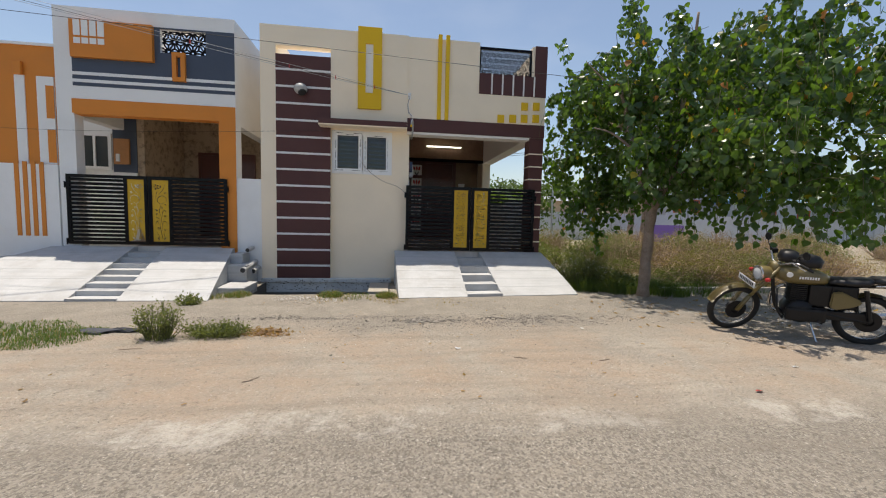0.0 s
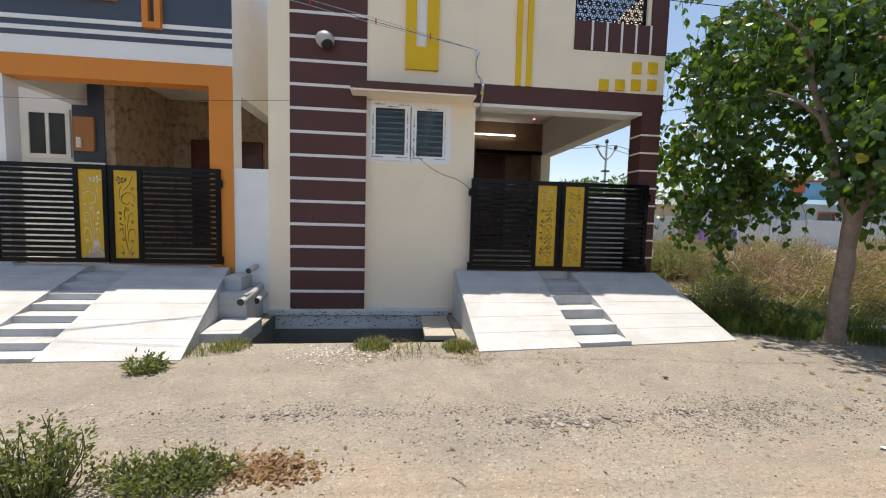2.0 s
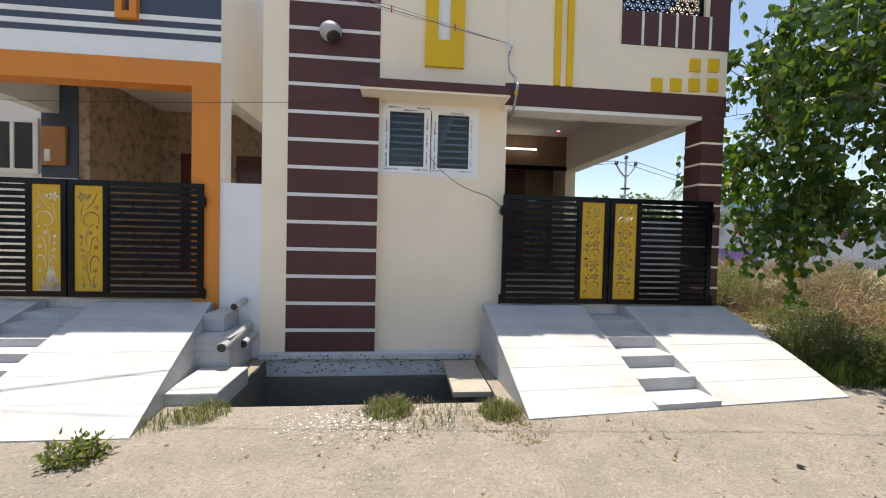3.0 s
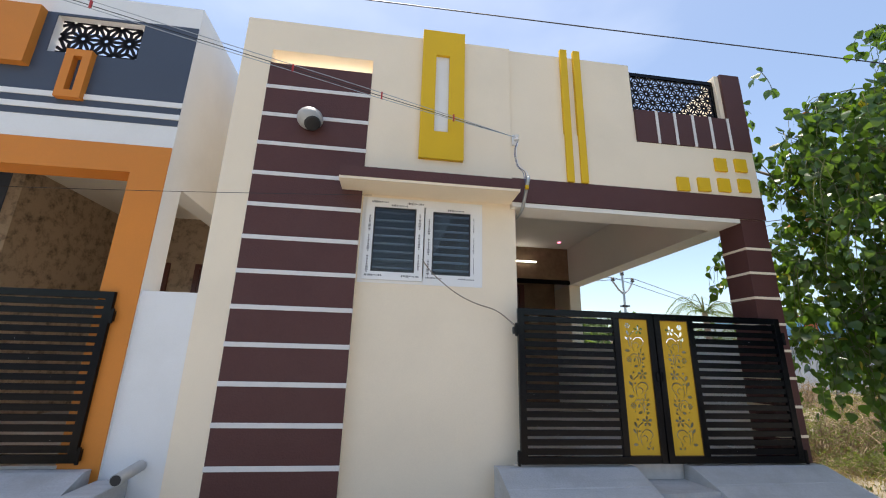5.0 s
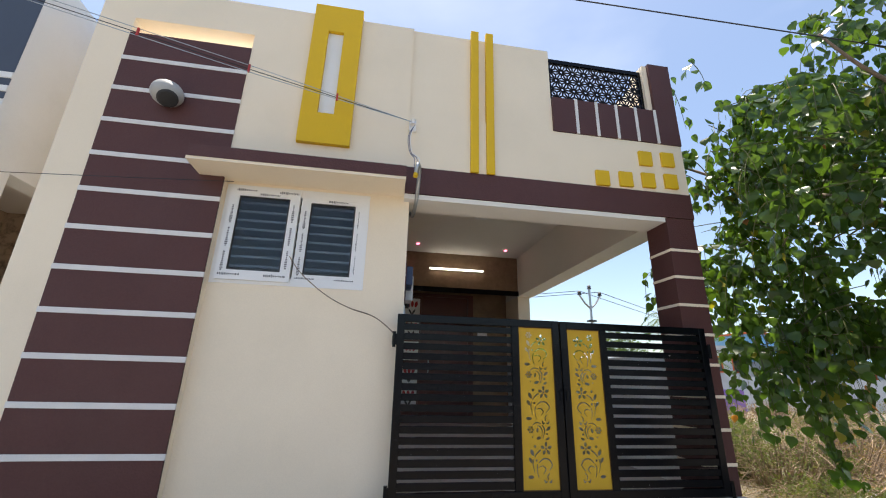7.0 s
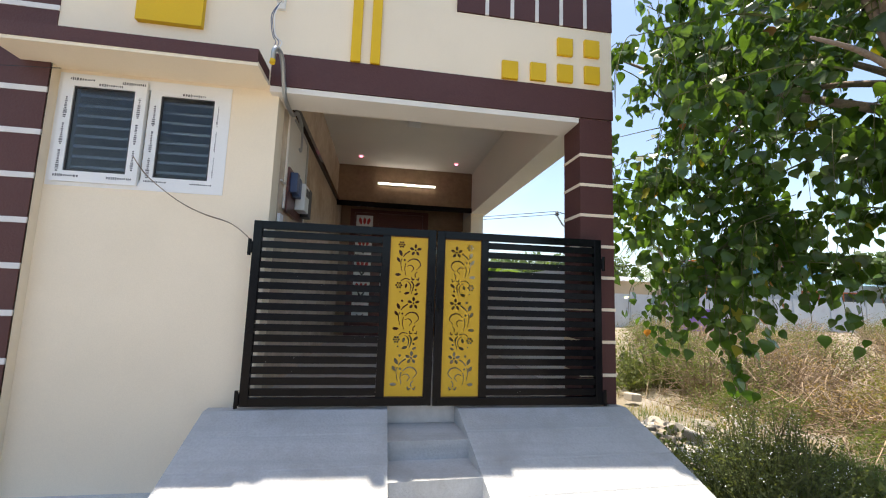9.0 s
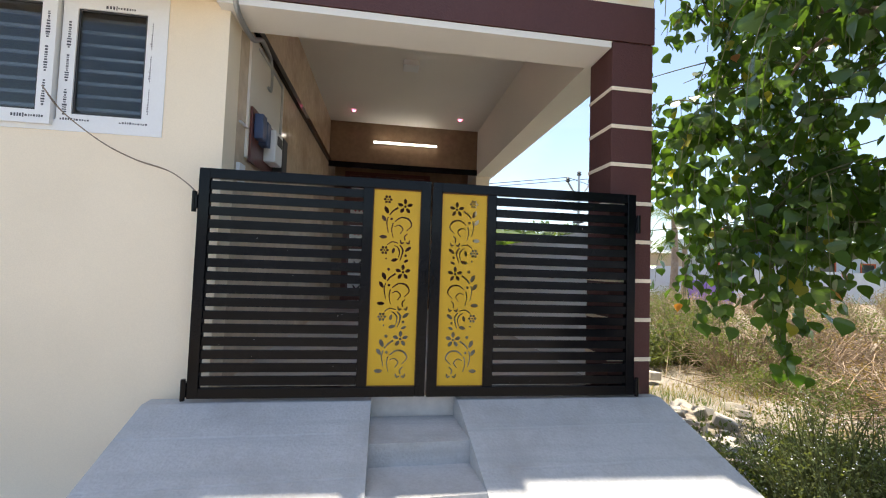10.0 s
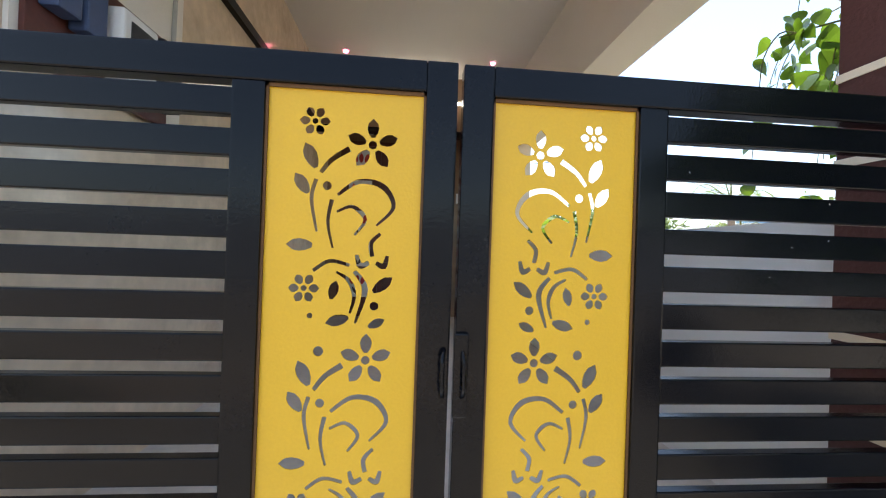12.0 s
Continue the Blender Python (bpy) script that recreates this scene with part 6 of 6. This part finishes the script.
def stones(name, spots, material, label, seed, kind="stuff"):
    """Small broken stones, joined: each spot is (x, y, rx, ry, count, size)."""
    r = random.Random(seed)
    vs, fs = [], []
    for x, y, rx, ry, count, size in spots:
        for _ in range(count):
            c = Vector((x + r.gauss(0, rx), y + r.gauss(0, ry), 0.0))
            c.z = ground_z(c.x, c.y)
            if DITCH[0] - 0.05 < c.x < 0.1 and 7.45 < c.y:
                continue
            s = size * r.uniform(0.4, 1.3)
            o = len(vs)
            ring = [Vector((math.cos(a) * s * r.uniform(0.7, 1.1), math.sin(a) * s * r.uniform(0.6, 1.0), 0)) for a in [k * math.pi / 3 + r.uniform(-0.3, 0.3) for k in range(6)]]
            vs.extend([c + q - Vector((0, 0, 0.006)) for q in ring] + [c + q * 0.75 + Vector((0, 0, s * r.uniform(0.3, 0.6))) for q in ring])
            fs.append(tuple(range(o + 6, o + 12)))
            for k in range(6):
                fs.append((o + k, o + (k + 1) % 6, o + 6 + (k + 1) % 6, o + 6 + k))
    return tagged(mesh_of(name, vs, fs, material), label, "stones", kind=kind)


TAR = mat("old_broken_tar", (0.15, 0.135, 0.115), 0.9, 0.3, 12, 70, 0.6)
stones("pebbles", [(0, 4.6, 4, 1.2, 1100, 0.006), (0.5, 6.2, 2.4, 0.5, 700, 0.007), (1, 3.4, 4, 0.8, 200, 0.006), (-1.4, 7.0, 0.35, 0.25, 220, 0.012), (4, 5.5, 2.5, 1.0, 200, 0.008), (2.5, 6.4, 1.5, 0.3, 160, 0.009)], PEBBLE, "small pale pebbles scattered on the sand", 31)
stones("gravel", [(1.0, 5.45, 0.9, 0.14, 1500, 0.008), (2.2, 5.6, 0.7, 0.2, 900, 0.009), (-1.2, 5.72, 0.8, 0.09, 600, 0.008), (0.5, 4.95, 1.4, 0.3, 420, 0.007), (1.9, 5.45, 0.45, 0.16, 520, 0.011), (0.45, 5.52, 0.25, 0.06, 260, 0.015), (1.1, 5.7, 0.7, 0.12, 330, 0.008), (-0.6, 5.75, 0.7, 0.08, 220, 0.008), (-1.6, 5.8, 0.6, 0.08, 180, 0.012), (-0.2, 5.2, 0.5, 0.12, 120, 0.011), (3.2, 5.6, 0.6, 0.2, 160, 0.012)], GRAVEL, "patch of dark broken gravel on the verge", 32)
stones("pale_chippings", [(-1.4, 7.15, 0.28, 0.16, 260, 0.014), (-0.5, 7.1, 0.5, 0.15, 60, 0.010), (0.3, 5.0, 2.2, 0.8, 90, 0.009)], CHIP, "pale stone chippings lying before the drain", 34)
stones("road_chippings", [(0.5, 1.9, 2.6, 0.55, 300, 0.004)], PEBBLE, "loose chippings on the worn asphalt", 33)
r = random.Random(90)
lumps = [(0.55 + r.gauss(0, 0.24), 5.50 + r.gauss(0, 0.045), r.uniform(0.010, 0.034)) for _ in range(46)] + [(1.75 + r.gauss(0, 0.4), 5.55 + r.gauss(0, 0.09), r.uniform(0.009, 0.024)) for _ in range(40)] + [(-1.4 + r.gauss(0, 0.5), 5.72 + r.gauss(0, 0.05), r.uniform(0.008, 0.02)) for _ in range(22)] + [(3.0, 4.4, 0.025), (-0.6, 4.2, 0.02), (1.2, 6.75, 0.025), (0.35, 5.85, 0.022)]
for k, (x, y, s) in enumerate(lumps):
    bm = bmesh.new()
    bmesh.ops.create_icosphere(bm, subdivisions=1, radius=s)
    for v in bm.verts:
        v.co *= r.uniform(0.55, 1.2)
        v.co.x *= 1.3
        v.co.z *= 0.6
    bmesh.ops.rotate(bm, verts=bm.verts, cent=(0, 0, 0), matrix=Matrix.Rotation(r.uniform(0, 6.28), 3, "Z"))
    bmesh.ops.translate(bm, verts=bm.verts, vec=(x, y, ground_z(x, y) + s * 0.1))
    tagged(part("asphalt_lump", bm, TAR if k % 3 else GRAVEL), "broken lump of old asphalt on the sand", "stone", "lumps on the verge")

# litter on the verge
for x, y, m2, lab in ((3.32, 3.07, REDP, "small red wrapper lying on the sand"), (0.77, 4.34, UPVC, "small white paper scrap lying on the sand"), (2.6, 5.0, UPVC, "small white paper scrap lying on the sand"), (1.9, 6.3, PVCDARK, "small dark plastic scrap lying on the sand"), (4.3, 3.6, UPVC, "small white paper scrap lying on the sand")):
    bm = bmesh.new()
    rr = random.Random(int(100 * x))
    rim = [bm.verts.new((x + 0.035 * math.cos(a) * rr.uniform(0.6, 1.4), y + 0.022 * math.sin(a) * rr.uniform(0.6, 1.4), ground_z(x, y) + 0.003 + rr.uniform(0, 0.018))) for a in [k * math.pi / 4 for k in range(8)]]
    mid = bm.verts.new((x, y, ground_z(x, y) + 0.02))
    for k in range(8):
        bm.faces.new((rim[k], rim[(k + 1) % 8], mid))
    bmesh.ops.solidify(bm, geom=bm.faces[:], thickness=0.002)
    tagged(part("litter_scrap", bm, m2), lab, "litter", "litter on the verge")
for x, y, ln2, a in ((-2.7, 4.5, 0.22, 10), (-1.2, 3.6, 0.16, 50), (1.4, 4.0, 0.14, -20), (3.4, 5.6, 0.25, 30), (0.1, 6.2, 0.18, 80), (-0.4, 4.9, 0.12, 130), (2.3, 3.9, 0.15, 15)):
    c, sn = math.cos(radians(a)) * ln2 / 2, math.sin(radians(a)) * ln2 / 2
    tagged(part("fallen_twig", tube(bmesh.new(), curve_pts([(x - c, y - sn, ground_z(x - c, y - sn) + 0.003), (x + 0.01, y - 0.01, ground_z(x, y) + 0.008), (x + c, y + sn, ground_z(x + c, y + sn) + 0.003)], 3), 0.005, 5, r2=0.003), BARK), "dry brown twig lying on the sand", "twig", "fallen twigs")
vs, fs = [], []
r = random.Random(19)
for _ in range(260):
    p = Vector((5.6 + r.gauss(0, 1.3), 6.1 + r.gauss(0, 0.9), 0.004 + r.uniform(0, 0.012)))
    p.z += ground_z(p.x, p.y)
    leaf_into(vs, fs, p, rand_dir(r, 0.15), rand_dir(r, 0.15), r.uniform(0.04, 0.09), 0.05, 0.25)
for _ in range(90):
    p = Vector((r.uniform(-3.5, 4), r.uniform(3, 7), 0.003 + r.uniform(0, 0.01)))
    p.z += ground_z(p.x, p.y)
    leaf_into(vs, fs, p, rand_dir(r, 0.15), rand_dir(r, 0.15), r.uniform(0.02, 0.05), 0.03, 0.25)
tagged(mesh_of("fallen_leaf_litter", vs, fs, LITTER), "fallen dry leaves scattered under the tree", "leaves", kind="stuff")

# empty plot beside the house
blades("plot_grass", [(5.6, 8.6, 1.1, 3200), (4.9, 8.9, 0.8, 2200), (6.8, 8.6, 1.0, 2000), (4.9, 10.6, 0.7, 500), (8.0, 8.5, 1.0, 1200)], GRASS, "green grass in the tree's shade", "grass", 0.26, 41, material2=DRYG, share=0.08, width=0.0035, lean=0.8)
blades("tall_shade_grass", [(4.55, 8.45, 0.6, 3600), (5.0, 8.15, 0.6, 3600), (5.5, 8.3, 0.6, 3000), (4.2, 8.0, 0.35, 900), (5.7, 7.6, 0.5, 1200), (6.6, 7.55, 0.5, 500), (4.75, 7.75, 0.35, 900)], GRASS, "tall dark green grass between ramp and tree", "grass", 0.46, 43, material2=WEED, share=0.25, width=0.0032, lean=0.8)
blades("plot_dry_grass", [(6.0, 10.4, 1.4, 1200), (7.8, 11.0, 2.0, 1600), (10.5, 11.5, 2.5, 1800), (6.8, 14.0, 2.2, 3000), (11, 16, 4, 4000), (8, 20, 4, 3000), (15, 20, 5, 3000), (16, 13, 4, 3000), (12, 24, 5, 2600), (20, 18, 6, 3500), (24, 24, 6, 3000), (22, 12, 6, 3000)], DRYG, "dry straw-coloured grass over the plot", "grass", 0.21, 42, material2=OLIVEWEED, share=0.35, width=0.0045, lean=1.5)
bush((4.35, 8.40), (0.62, 0.55), 0.88, 300, 40, 0.020, WEED, "flowering green weed bush beside the ramp", 51, flowers=0.6)
bush((4.75, 7.95), (0.5, 0.35), 0.42, 80, 18, 0.055, WEED, "broad-leaved green weed beside the ramp", 52)
bush((4.0, 9.1), (0.35, 0.4), 0.45, 60, 18, 0.04, WEED, "green weed beside the house wall", 53)
bush((4.35, 12.6), (0.6, 0.9), 1.35, 130, 26, 0.06, WEED, "leafy green shrub beside the house", 54)
bush((5.9, 12.9), (0.9, 0.8), 0.6, 120, 22, 0.05, WEED, "olive green weed shrub on the plot", 56)
bush((6.8, 12.9), (1.0, 0.8), 1.2, 130, 22, 0.05, WEED, "olive green weed shrub on the plot", 57)
bush((5.6, 15.2), (1.0, 0.9), 0.7, 120, 22, 0.055, WEED, "olive green weed shrub on the plot", 58)
bush((4.9, 8.6), (0.7, 0.5), 0.45, 200, 30, 0.024, WEED, "green weed under the tree", 59)
bush((4.5, 15.2), (0.9, 1.0), 1.5, 130, 24, 0.07, WEED, "leafy green shrub beside the house", 55)
for k, (x, y, h) in enumerate(((7.5, 9.2, 0.5), (8.6, 8.7, 0.6), (9.9, 8.6, 0.65), (6.9, 10.8, 0.55), (7.9, 10.3, 0.85), (8.9, 10.0, 1.1), (7.2, 12.0, 1.4), (8.6, 12.2, 1.5), (10.2, 10.8, 1.3), (10.4, 13.0, 1.6), (12.2, 12.0, 1.4), (12.5, 15.5, 1.6), (9.0, 15.5, 1.5), (14.5, 14.0, 1.5), (8.2, 9.3, 0.85), (9.6, 9.2, 0.9), (11.4, 17.6, 1.7), (7.4, 17.5, 1.5), (13.8, 11.4, 1.5), (15.5, 17.0, 1.7), (18, 15, 1.7), (20.5, 18, 1.8), (17, 21, 1.7), (24, 21, 1.8), (12.5, 21, 1.5), (19, 12, 1.6), (23, 15.5, 1.7), (10.2, 9.6, 1.0), (12.0, 9.6, 1.1))):
    bush((x, y), (1.15, 0.95), h * 0.92, 150, (36, 10, 28)[k % 3], 0.034, (WEED, DRYLEAF, OLIVEWEED)[k % 3], "tangled dry brushwood with few leaves on the plot", 60 + k, "brushwood", DRYTWIG, droop=0.3, category="brushwood", tangle=130 if y < 14 else 40)
# rubble
r = random.Random(77)
for k in range(95):
    x, y = 3.72 + abs(r.gauss(0, 0.85)), 10.2 + r.gauss(0, 0.85)
    s = r.uniform(0.035, 0.13)
    bm = bmesh.new()
    box(bm, -s, s, -s * r.uniform(0.5, 1), s * r.uniform(0.5, 1), -s * 0.5, s * 0.5, bevel=s * 0.15)
    bmesh.ops.transform(bm, verts=bm.verts, matrix=pose(x, y, s * 0.35, r.uniform(-20, 20), r.uniform(-20, 20), r.uniform(0, 180)))
    tagged(part("rubble_stone", bm, STONE), "broken brick and stone rubble beside the house", "rubble", "rubble heap")
for k, (x, y, l2, a) in enumerate(((4.0, 9.6, 0.9, 20), (4.2, 9.2, 1.1, -25), (4.8, 10.2, 0.8, 60), (3.95, 10.5, 1.0, 5))):
    bm = boxes((-l2 / 2, l2 / 2, -0.05, 0.05, 0, 0.025), bevel=0.003)
    bmesh.ops.transform(bm, verts=bm.verts, matrix=pose(x, y, 0.08, 4, -3 * (k - 1), a))
    tagged(part("old_plank", bm, mat("weathered_plank", (0.33, 0.27, 0.20), 0.9, 0.25, 5, 40, 0.3) if k == 0 else bpy.data.materials["weathered_plank"]), "weathered broken plank lying on rubble", "plank", "planks on the rubble")
for k in range(5):
    x = 5.75 + 0.92 * k
    tagged(part("kerb_stone", boxes((x, x + 0.9, 7.72, 7.86, -0.1, 0.09), bevel=0.015), STONE), "weathered cement kerb stone at the plot's edge", "kerb", "kerb at the plot")

# ---- distance ----
cw = structure(part("wall_compound", boxes((4, 60, 29.0, 29.25, 0, 2.1)), FARWALL), "grey cement compound wall across the plot", "wall")
for k in range(18):
    x = 5 + 3 * k
    part("pier", boxes((x, x + 0.3, 28.92, 29.0, 0, 2.2)), FARWALL, cw)
tagged(part("purple_wall", boxes((18.4, 21.6, 27.0, 27.2, 0, 1.3)), PURPLE), "purple painted low wall far across the plot", "wall")


def small_house(x0, x1, y0, y1, h, wall_m, roof_m, label, openings, roof_h=0.5, over=0.5, frame_m=None):
    th = thing("house", ((x0 + x1) / 2, y0, 0), label, "house")
    cuts = sorted({x0, x1, *[o[0] for o in openings], *[o[1] for o in openings]})
    zc = sorted({0, h, *[o[2] for o in openings], *[o[3] for o in openings]})
    part("wall", wall(cuts, zc, y0, y0 + 0.2, lambda x, z: any(o[0] < x < o[1] and o[2] < z < o[3] for o in openings)), wall_m, th)
    part("rear", boxes((x0, x0 + 0.2, y0 + 0.2, y1, 0, h), (x1 - 0.2, x1, y0 + 0.2, y1, 0, h), (x0 + 0.2, x1 - 0.2, y1 - 0.2, y1, 0, h)), wall_m, th)
    bm = bmesh.new()
    a = [bm.verts.new(p) for p in ((x0 - over, y0 - over, h - 0.05), (x1 + over, y0 - over, h - 0.05), (x1 + over, y1, h + roof_h), (x0 - over, y1, h + roof_h))]
    f = bm.faces.new(a)
    bmesh.ops.solidify(bm, geom=[f], thickness=0.12)
    part("roof", bm, roof_m, th)
    for o in openings:
        w = part("window", wall([o[0], o[0] + 0.1, o[1] - 0.1, o[1]], [o[2], o[2] + 0.1, o[3] - 0.1, o[3]], y0 - 0.03, y0 + 0.06, lambda x, z: o[0] + 0.1 < x < o[1] - 0.1 and o[2] + 0.1 < z < o[3] - 0.1), frame_m or UPVC, th)
        part("pane", boxes((o[0] + 0.1, o[1] - 0.1, y0 + 0.02, y0 + 0.04, o[2] + 0.1, o[3] - 0.1)), DARKGLASS, w)
    return th


small_house(29.5, 46, 30, 34, 3.3, FARWALL, TIN, "low grey house with orange-red doors and blue tin roof", [(31, 32.5, 1.2, 2.8), (34.5, 35.8, 0.1, 2.8), (38, 39.5, 1.2, 2.8)], 0.7, 1.2, REDOR)
hb = thing("house", (34, 34.6, 0), "pale blue flat-roofed house with orange window", "house")
part("wall", boxes((30.5, 39, 34.6, 41, 0, 5.6)), SKYBLUE, hb)
part("parapet", boxes((30.4, 39.1, 34.5, 41.1, 5.6, 5.75)), REDOR, hb)
part("window", boxes((33.6, 34.8, 34.52, 34.6, 4.6, 5.6)), REDOR, hb)
small_house(14.5, 24, 34, 38, 3.2, TAN, FARWALL, "tan plastered shed with sheet roof", [(17, 18, 1.6, 2.6)], 0.6, 0.6)
small_house(24.5, 28.5, 33, 37, 4.4, FARWALL, FARWALL, "pale grey flat house across the plot", [(25.2, 26.2, 2.4, 3.6), (27, 27.8, 2.4, 3.6)], 0.1, 0.2, REDOR)
pole = thing("power_pole", (8.2, 19.6, 0), "slim steel power pole with forked insulator arms", "pole")
part("shaft", tube(bmesh.new(), [(8.2, 19.6, -0.2), (8.2, 19.6, 5.0)], 0.06, 8, r2=0.045), STEEL, pole)
for s in (-1, 1):
    part("arm", tube(bmesh.new(), [(8.2, 19.6, 4.25), (8.2 + 0.22 * s, 19.6, 4.45), (8.2 + 0.42 * s, 19.6, 4.75)], 0.035, 6), STEEL, pole)
    part("insulator", lathe(bmesh.new(), [(0.03, 0), (0.09, 0.03), (0.05, 0.09), (0.08, 0.11), (0.03, 0.17)], (8.2 + 0.42 * s, 19.6, 4.75), n=10), PVCDARK, pole)
part("insulator", lathe(bmesh.new(), [(0.03, 0), (0.09, 0.03), (0.05, 0.09), (0.08, 0.11), (0.03, 0.17)], (8.2, 19.6, 5.0), n=10), PVCDARK, pole)
for z in (3.3, 3.75):
    part("clamp", boxes((8.05, 8.35, 19.5, 19.7, z, z + 0.06)), PVCDARK, pole)
for s in (-1, 1):
    ln = thing("power_line", (8.2 + 0.42 * s, 19.6, 4.9), "thin overhead power line from the pole", "cable")
    part("strand", tube(bmesh.new(), [(8.2 + 0.42 * s + (t * 3.5), 19.6 + t * 2.2, 4.92 + 0.012 * t * (t - 12)) for t in range(13)], 0.012, 4), CABLE, ln)
    part("strand", tube(bmesh.new(), [(8.2 + 0.42 * s - (t * 3.0), 19.6 + t * 1.6, 4.92 + 0.012 * t * (t - 12)) for t in range(13)], 0.012, 4), CABLE, ln)


def palm(x, y, h, fronds, length, seed, name="coconut_palm", label="tall coconut palm with drooping fronds"):
    r = random.Random(seed)
    th = thing(name, (x, y, 0), label, "palm")
    part("trunk", tube(bmesh.new(), curve_pts([(x, y, -0.2), (x + 0.15, y, h * 0.5), (x + 0.1, y, h)], 6), 0.2, 10, r2=0.13), BARK, th, smooth=True)
    top = Vector((x + 0.1, y, h))
    for k in range(fronds):
        a = 2 * math.pi * k / fronds + r.uniform(-0.2, 0.2)
        up = r.uniform(-0.2, 0.9)
        d = Vector((math.cos(a), math.sin(a), 0))
        path = curve_pts([top, top + d * length * 0.45 + Vector((0, 0, up * length * 0.45)), top + d * length * 0.85 + Vector((0, 0, up * length * 0.2 - length * 0.25))], 8)
        vs, fs = [], []
        s = Vector((-d.y, d.x, 0))
        for i, p in enumerate(path[1:]):
            w = length * 0.26 * math.sin(math.pi * min(1, 0.12 + 0.86 * i / len(path)))
            for sg in (-1, 1):
                for h2 in (0, 0.5):
                    q = p.lerp(path[min(len(path) - 1, i + 2)], h2)
                    o = len(vs)
                    vs.extend([q, q + d * 0.035 * length * 0.3, q + s * sg * w + d * w * 0.4 - Vector((0, 0, w * r.uniform(0.3, 0.8)))])
                    fs.append((o, o + 1, o + 2))
        fr = mesh_of("frond", vs, fs, FARLEAF, th)
        part("rib", tube(bmesh.new(), path, 0.03, 4, cap=False, r2=0.008), TWIG, fr)
    return th


palm(15.3, 24.0, 4.3, 16, 2.2, 5)
palm(17.5, 26.0, 3.0, 14, 2.2, 6)


def banana(x, y, seed):
    r = random.Random(seed)
    th = thing("banana_plant", (x, y, 0), "banana plant with broad bright green leaves", "plant")
    part("stem", tube(bmesh.new(), [(x, y, -0.1), (x, y, 2.2)], 0.11, 10, r2=0.06), TWIG, th)
    for k in range(8):
        a = 2 * math.pi * k / 8 + r.uniform(-0.3, 0.3)
        d = Vector((math.cos(a), math.sin(a), 0))
        s = Vector((-d.y, d.x, 0))
        ln, up = r.uniform(1.2, 1.7), r.uniform(0.5, 1.0)
        path = curve_pts([Vector((x, y, 2.0)), Vector((x, y, 2.0)) + d * ln * 0.4 + Vector((0, 0, ln * up * 0.6)), Vector((x, y, 2.0)) + d * ln + Vector((0, 0, ln * up * 0.45))], 6)
        vs, fs = [], []
        for i, p in enumerate(path):
            w = 0.24 * math.sin(math.pi * (0.08 + 0.9 * i / (len(path) - 1))) ** 0.6
            vs.extend([p - s * w - Vector((0, 0, w * 0.3)), p, p + s * w - Vector((0, 0, w * 0.3))])
        for i in range(len(path) - 1):
            o = 3 * i
            fs.extend([(o, o + 1, o + 4, o + 3), (o + 1, o + 2, o + 5, o + 4)])
        mesh_of("leaf", vs, fs, GRASS, th)


banana(4.9, 19.0, 3)
banana(5.9, 20.2, 4)


def far_tree(x, y, h, rad, seed, leaves=700, size=0.22, label="bushy green tree in the distance"):
    r = random.Random(seed)
    th = thing("tree", (x, y, 0), label, "tree")
    part("trunk", tube(bmesh.new(), curve_pts([(x, y, -0.2), (x + r.uniform(-0.2, 0.2), y, h * 0.35), (x, y, h * 0.75)], 5), rad * 0.09, 8, r2=rad * 0.03), BARK, th)
    vs, fs = [], []
    lobes = [(Vector((x + r.uniform(-0.6, 0.6) * rad, y + r.uniform(-0.6, 0.6) * rad, h * r.uniform(0.45, 0.85))), rad * r.uniform(0.35, 0.65)) for _ in range(9)]
    for _ in range(leaves):
        c, q = r.choice(lobes)
        p = c + rand_dir(r, 0.8) * q * r.uniform(0.5, 1.0) ** 0.5
        d = rand_dir(r)
        leaf_into(vs, fs, p, d, d.orthogonal().normalized(), size * r.uniform(0.6, 1.4), size, 0.3)
    mesh_of("crown", vs, fs, FARLEAF, th)["kind"] = "stuff"
    for c, q in lobes[:4]:
        part("limb", tube(bmesh.new(), [(x, y, h * 0.35), c], rad * 0.04, 5, r2=rad * 0.015), BARK, th)


far_tree(7.2, 22.5, 4.3, 1.5, 11, 1500, 0.14, "feathery green tree behind the porch")
far_tree(9.3, 26, 3.6, 1.6, 12, 900, 0.2)
for k, (x, y, h, rad) in enumerate(((36, 38, 7, 3.5), (20, 44, 6, 3.2), (44, 45, 8, 4), (30, 55, 8, 5), (14, 50, 6, 4), (55, 50, 8, 5), (62, 42, 7, 4), (25, 60, 7, 5), (5, 60, 6, 5), (40, 30, 6, 3))):
    far_tree(x, y, h, rad, 80 + k, 1100, 0.42)
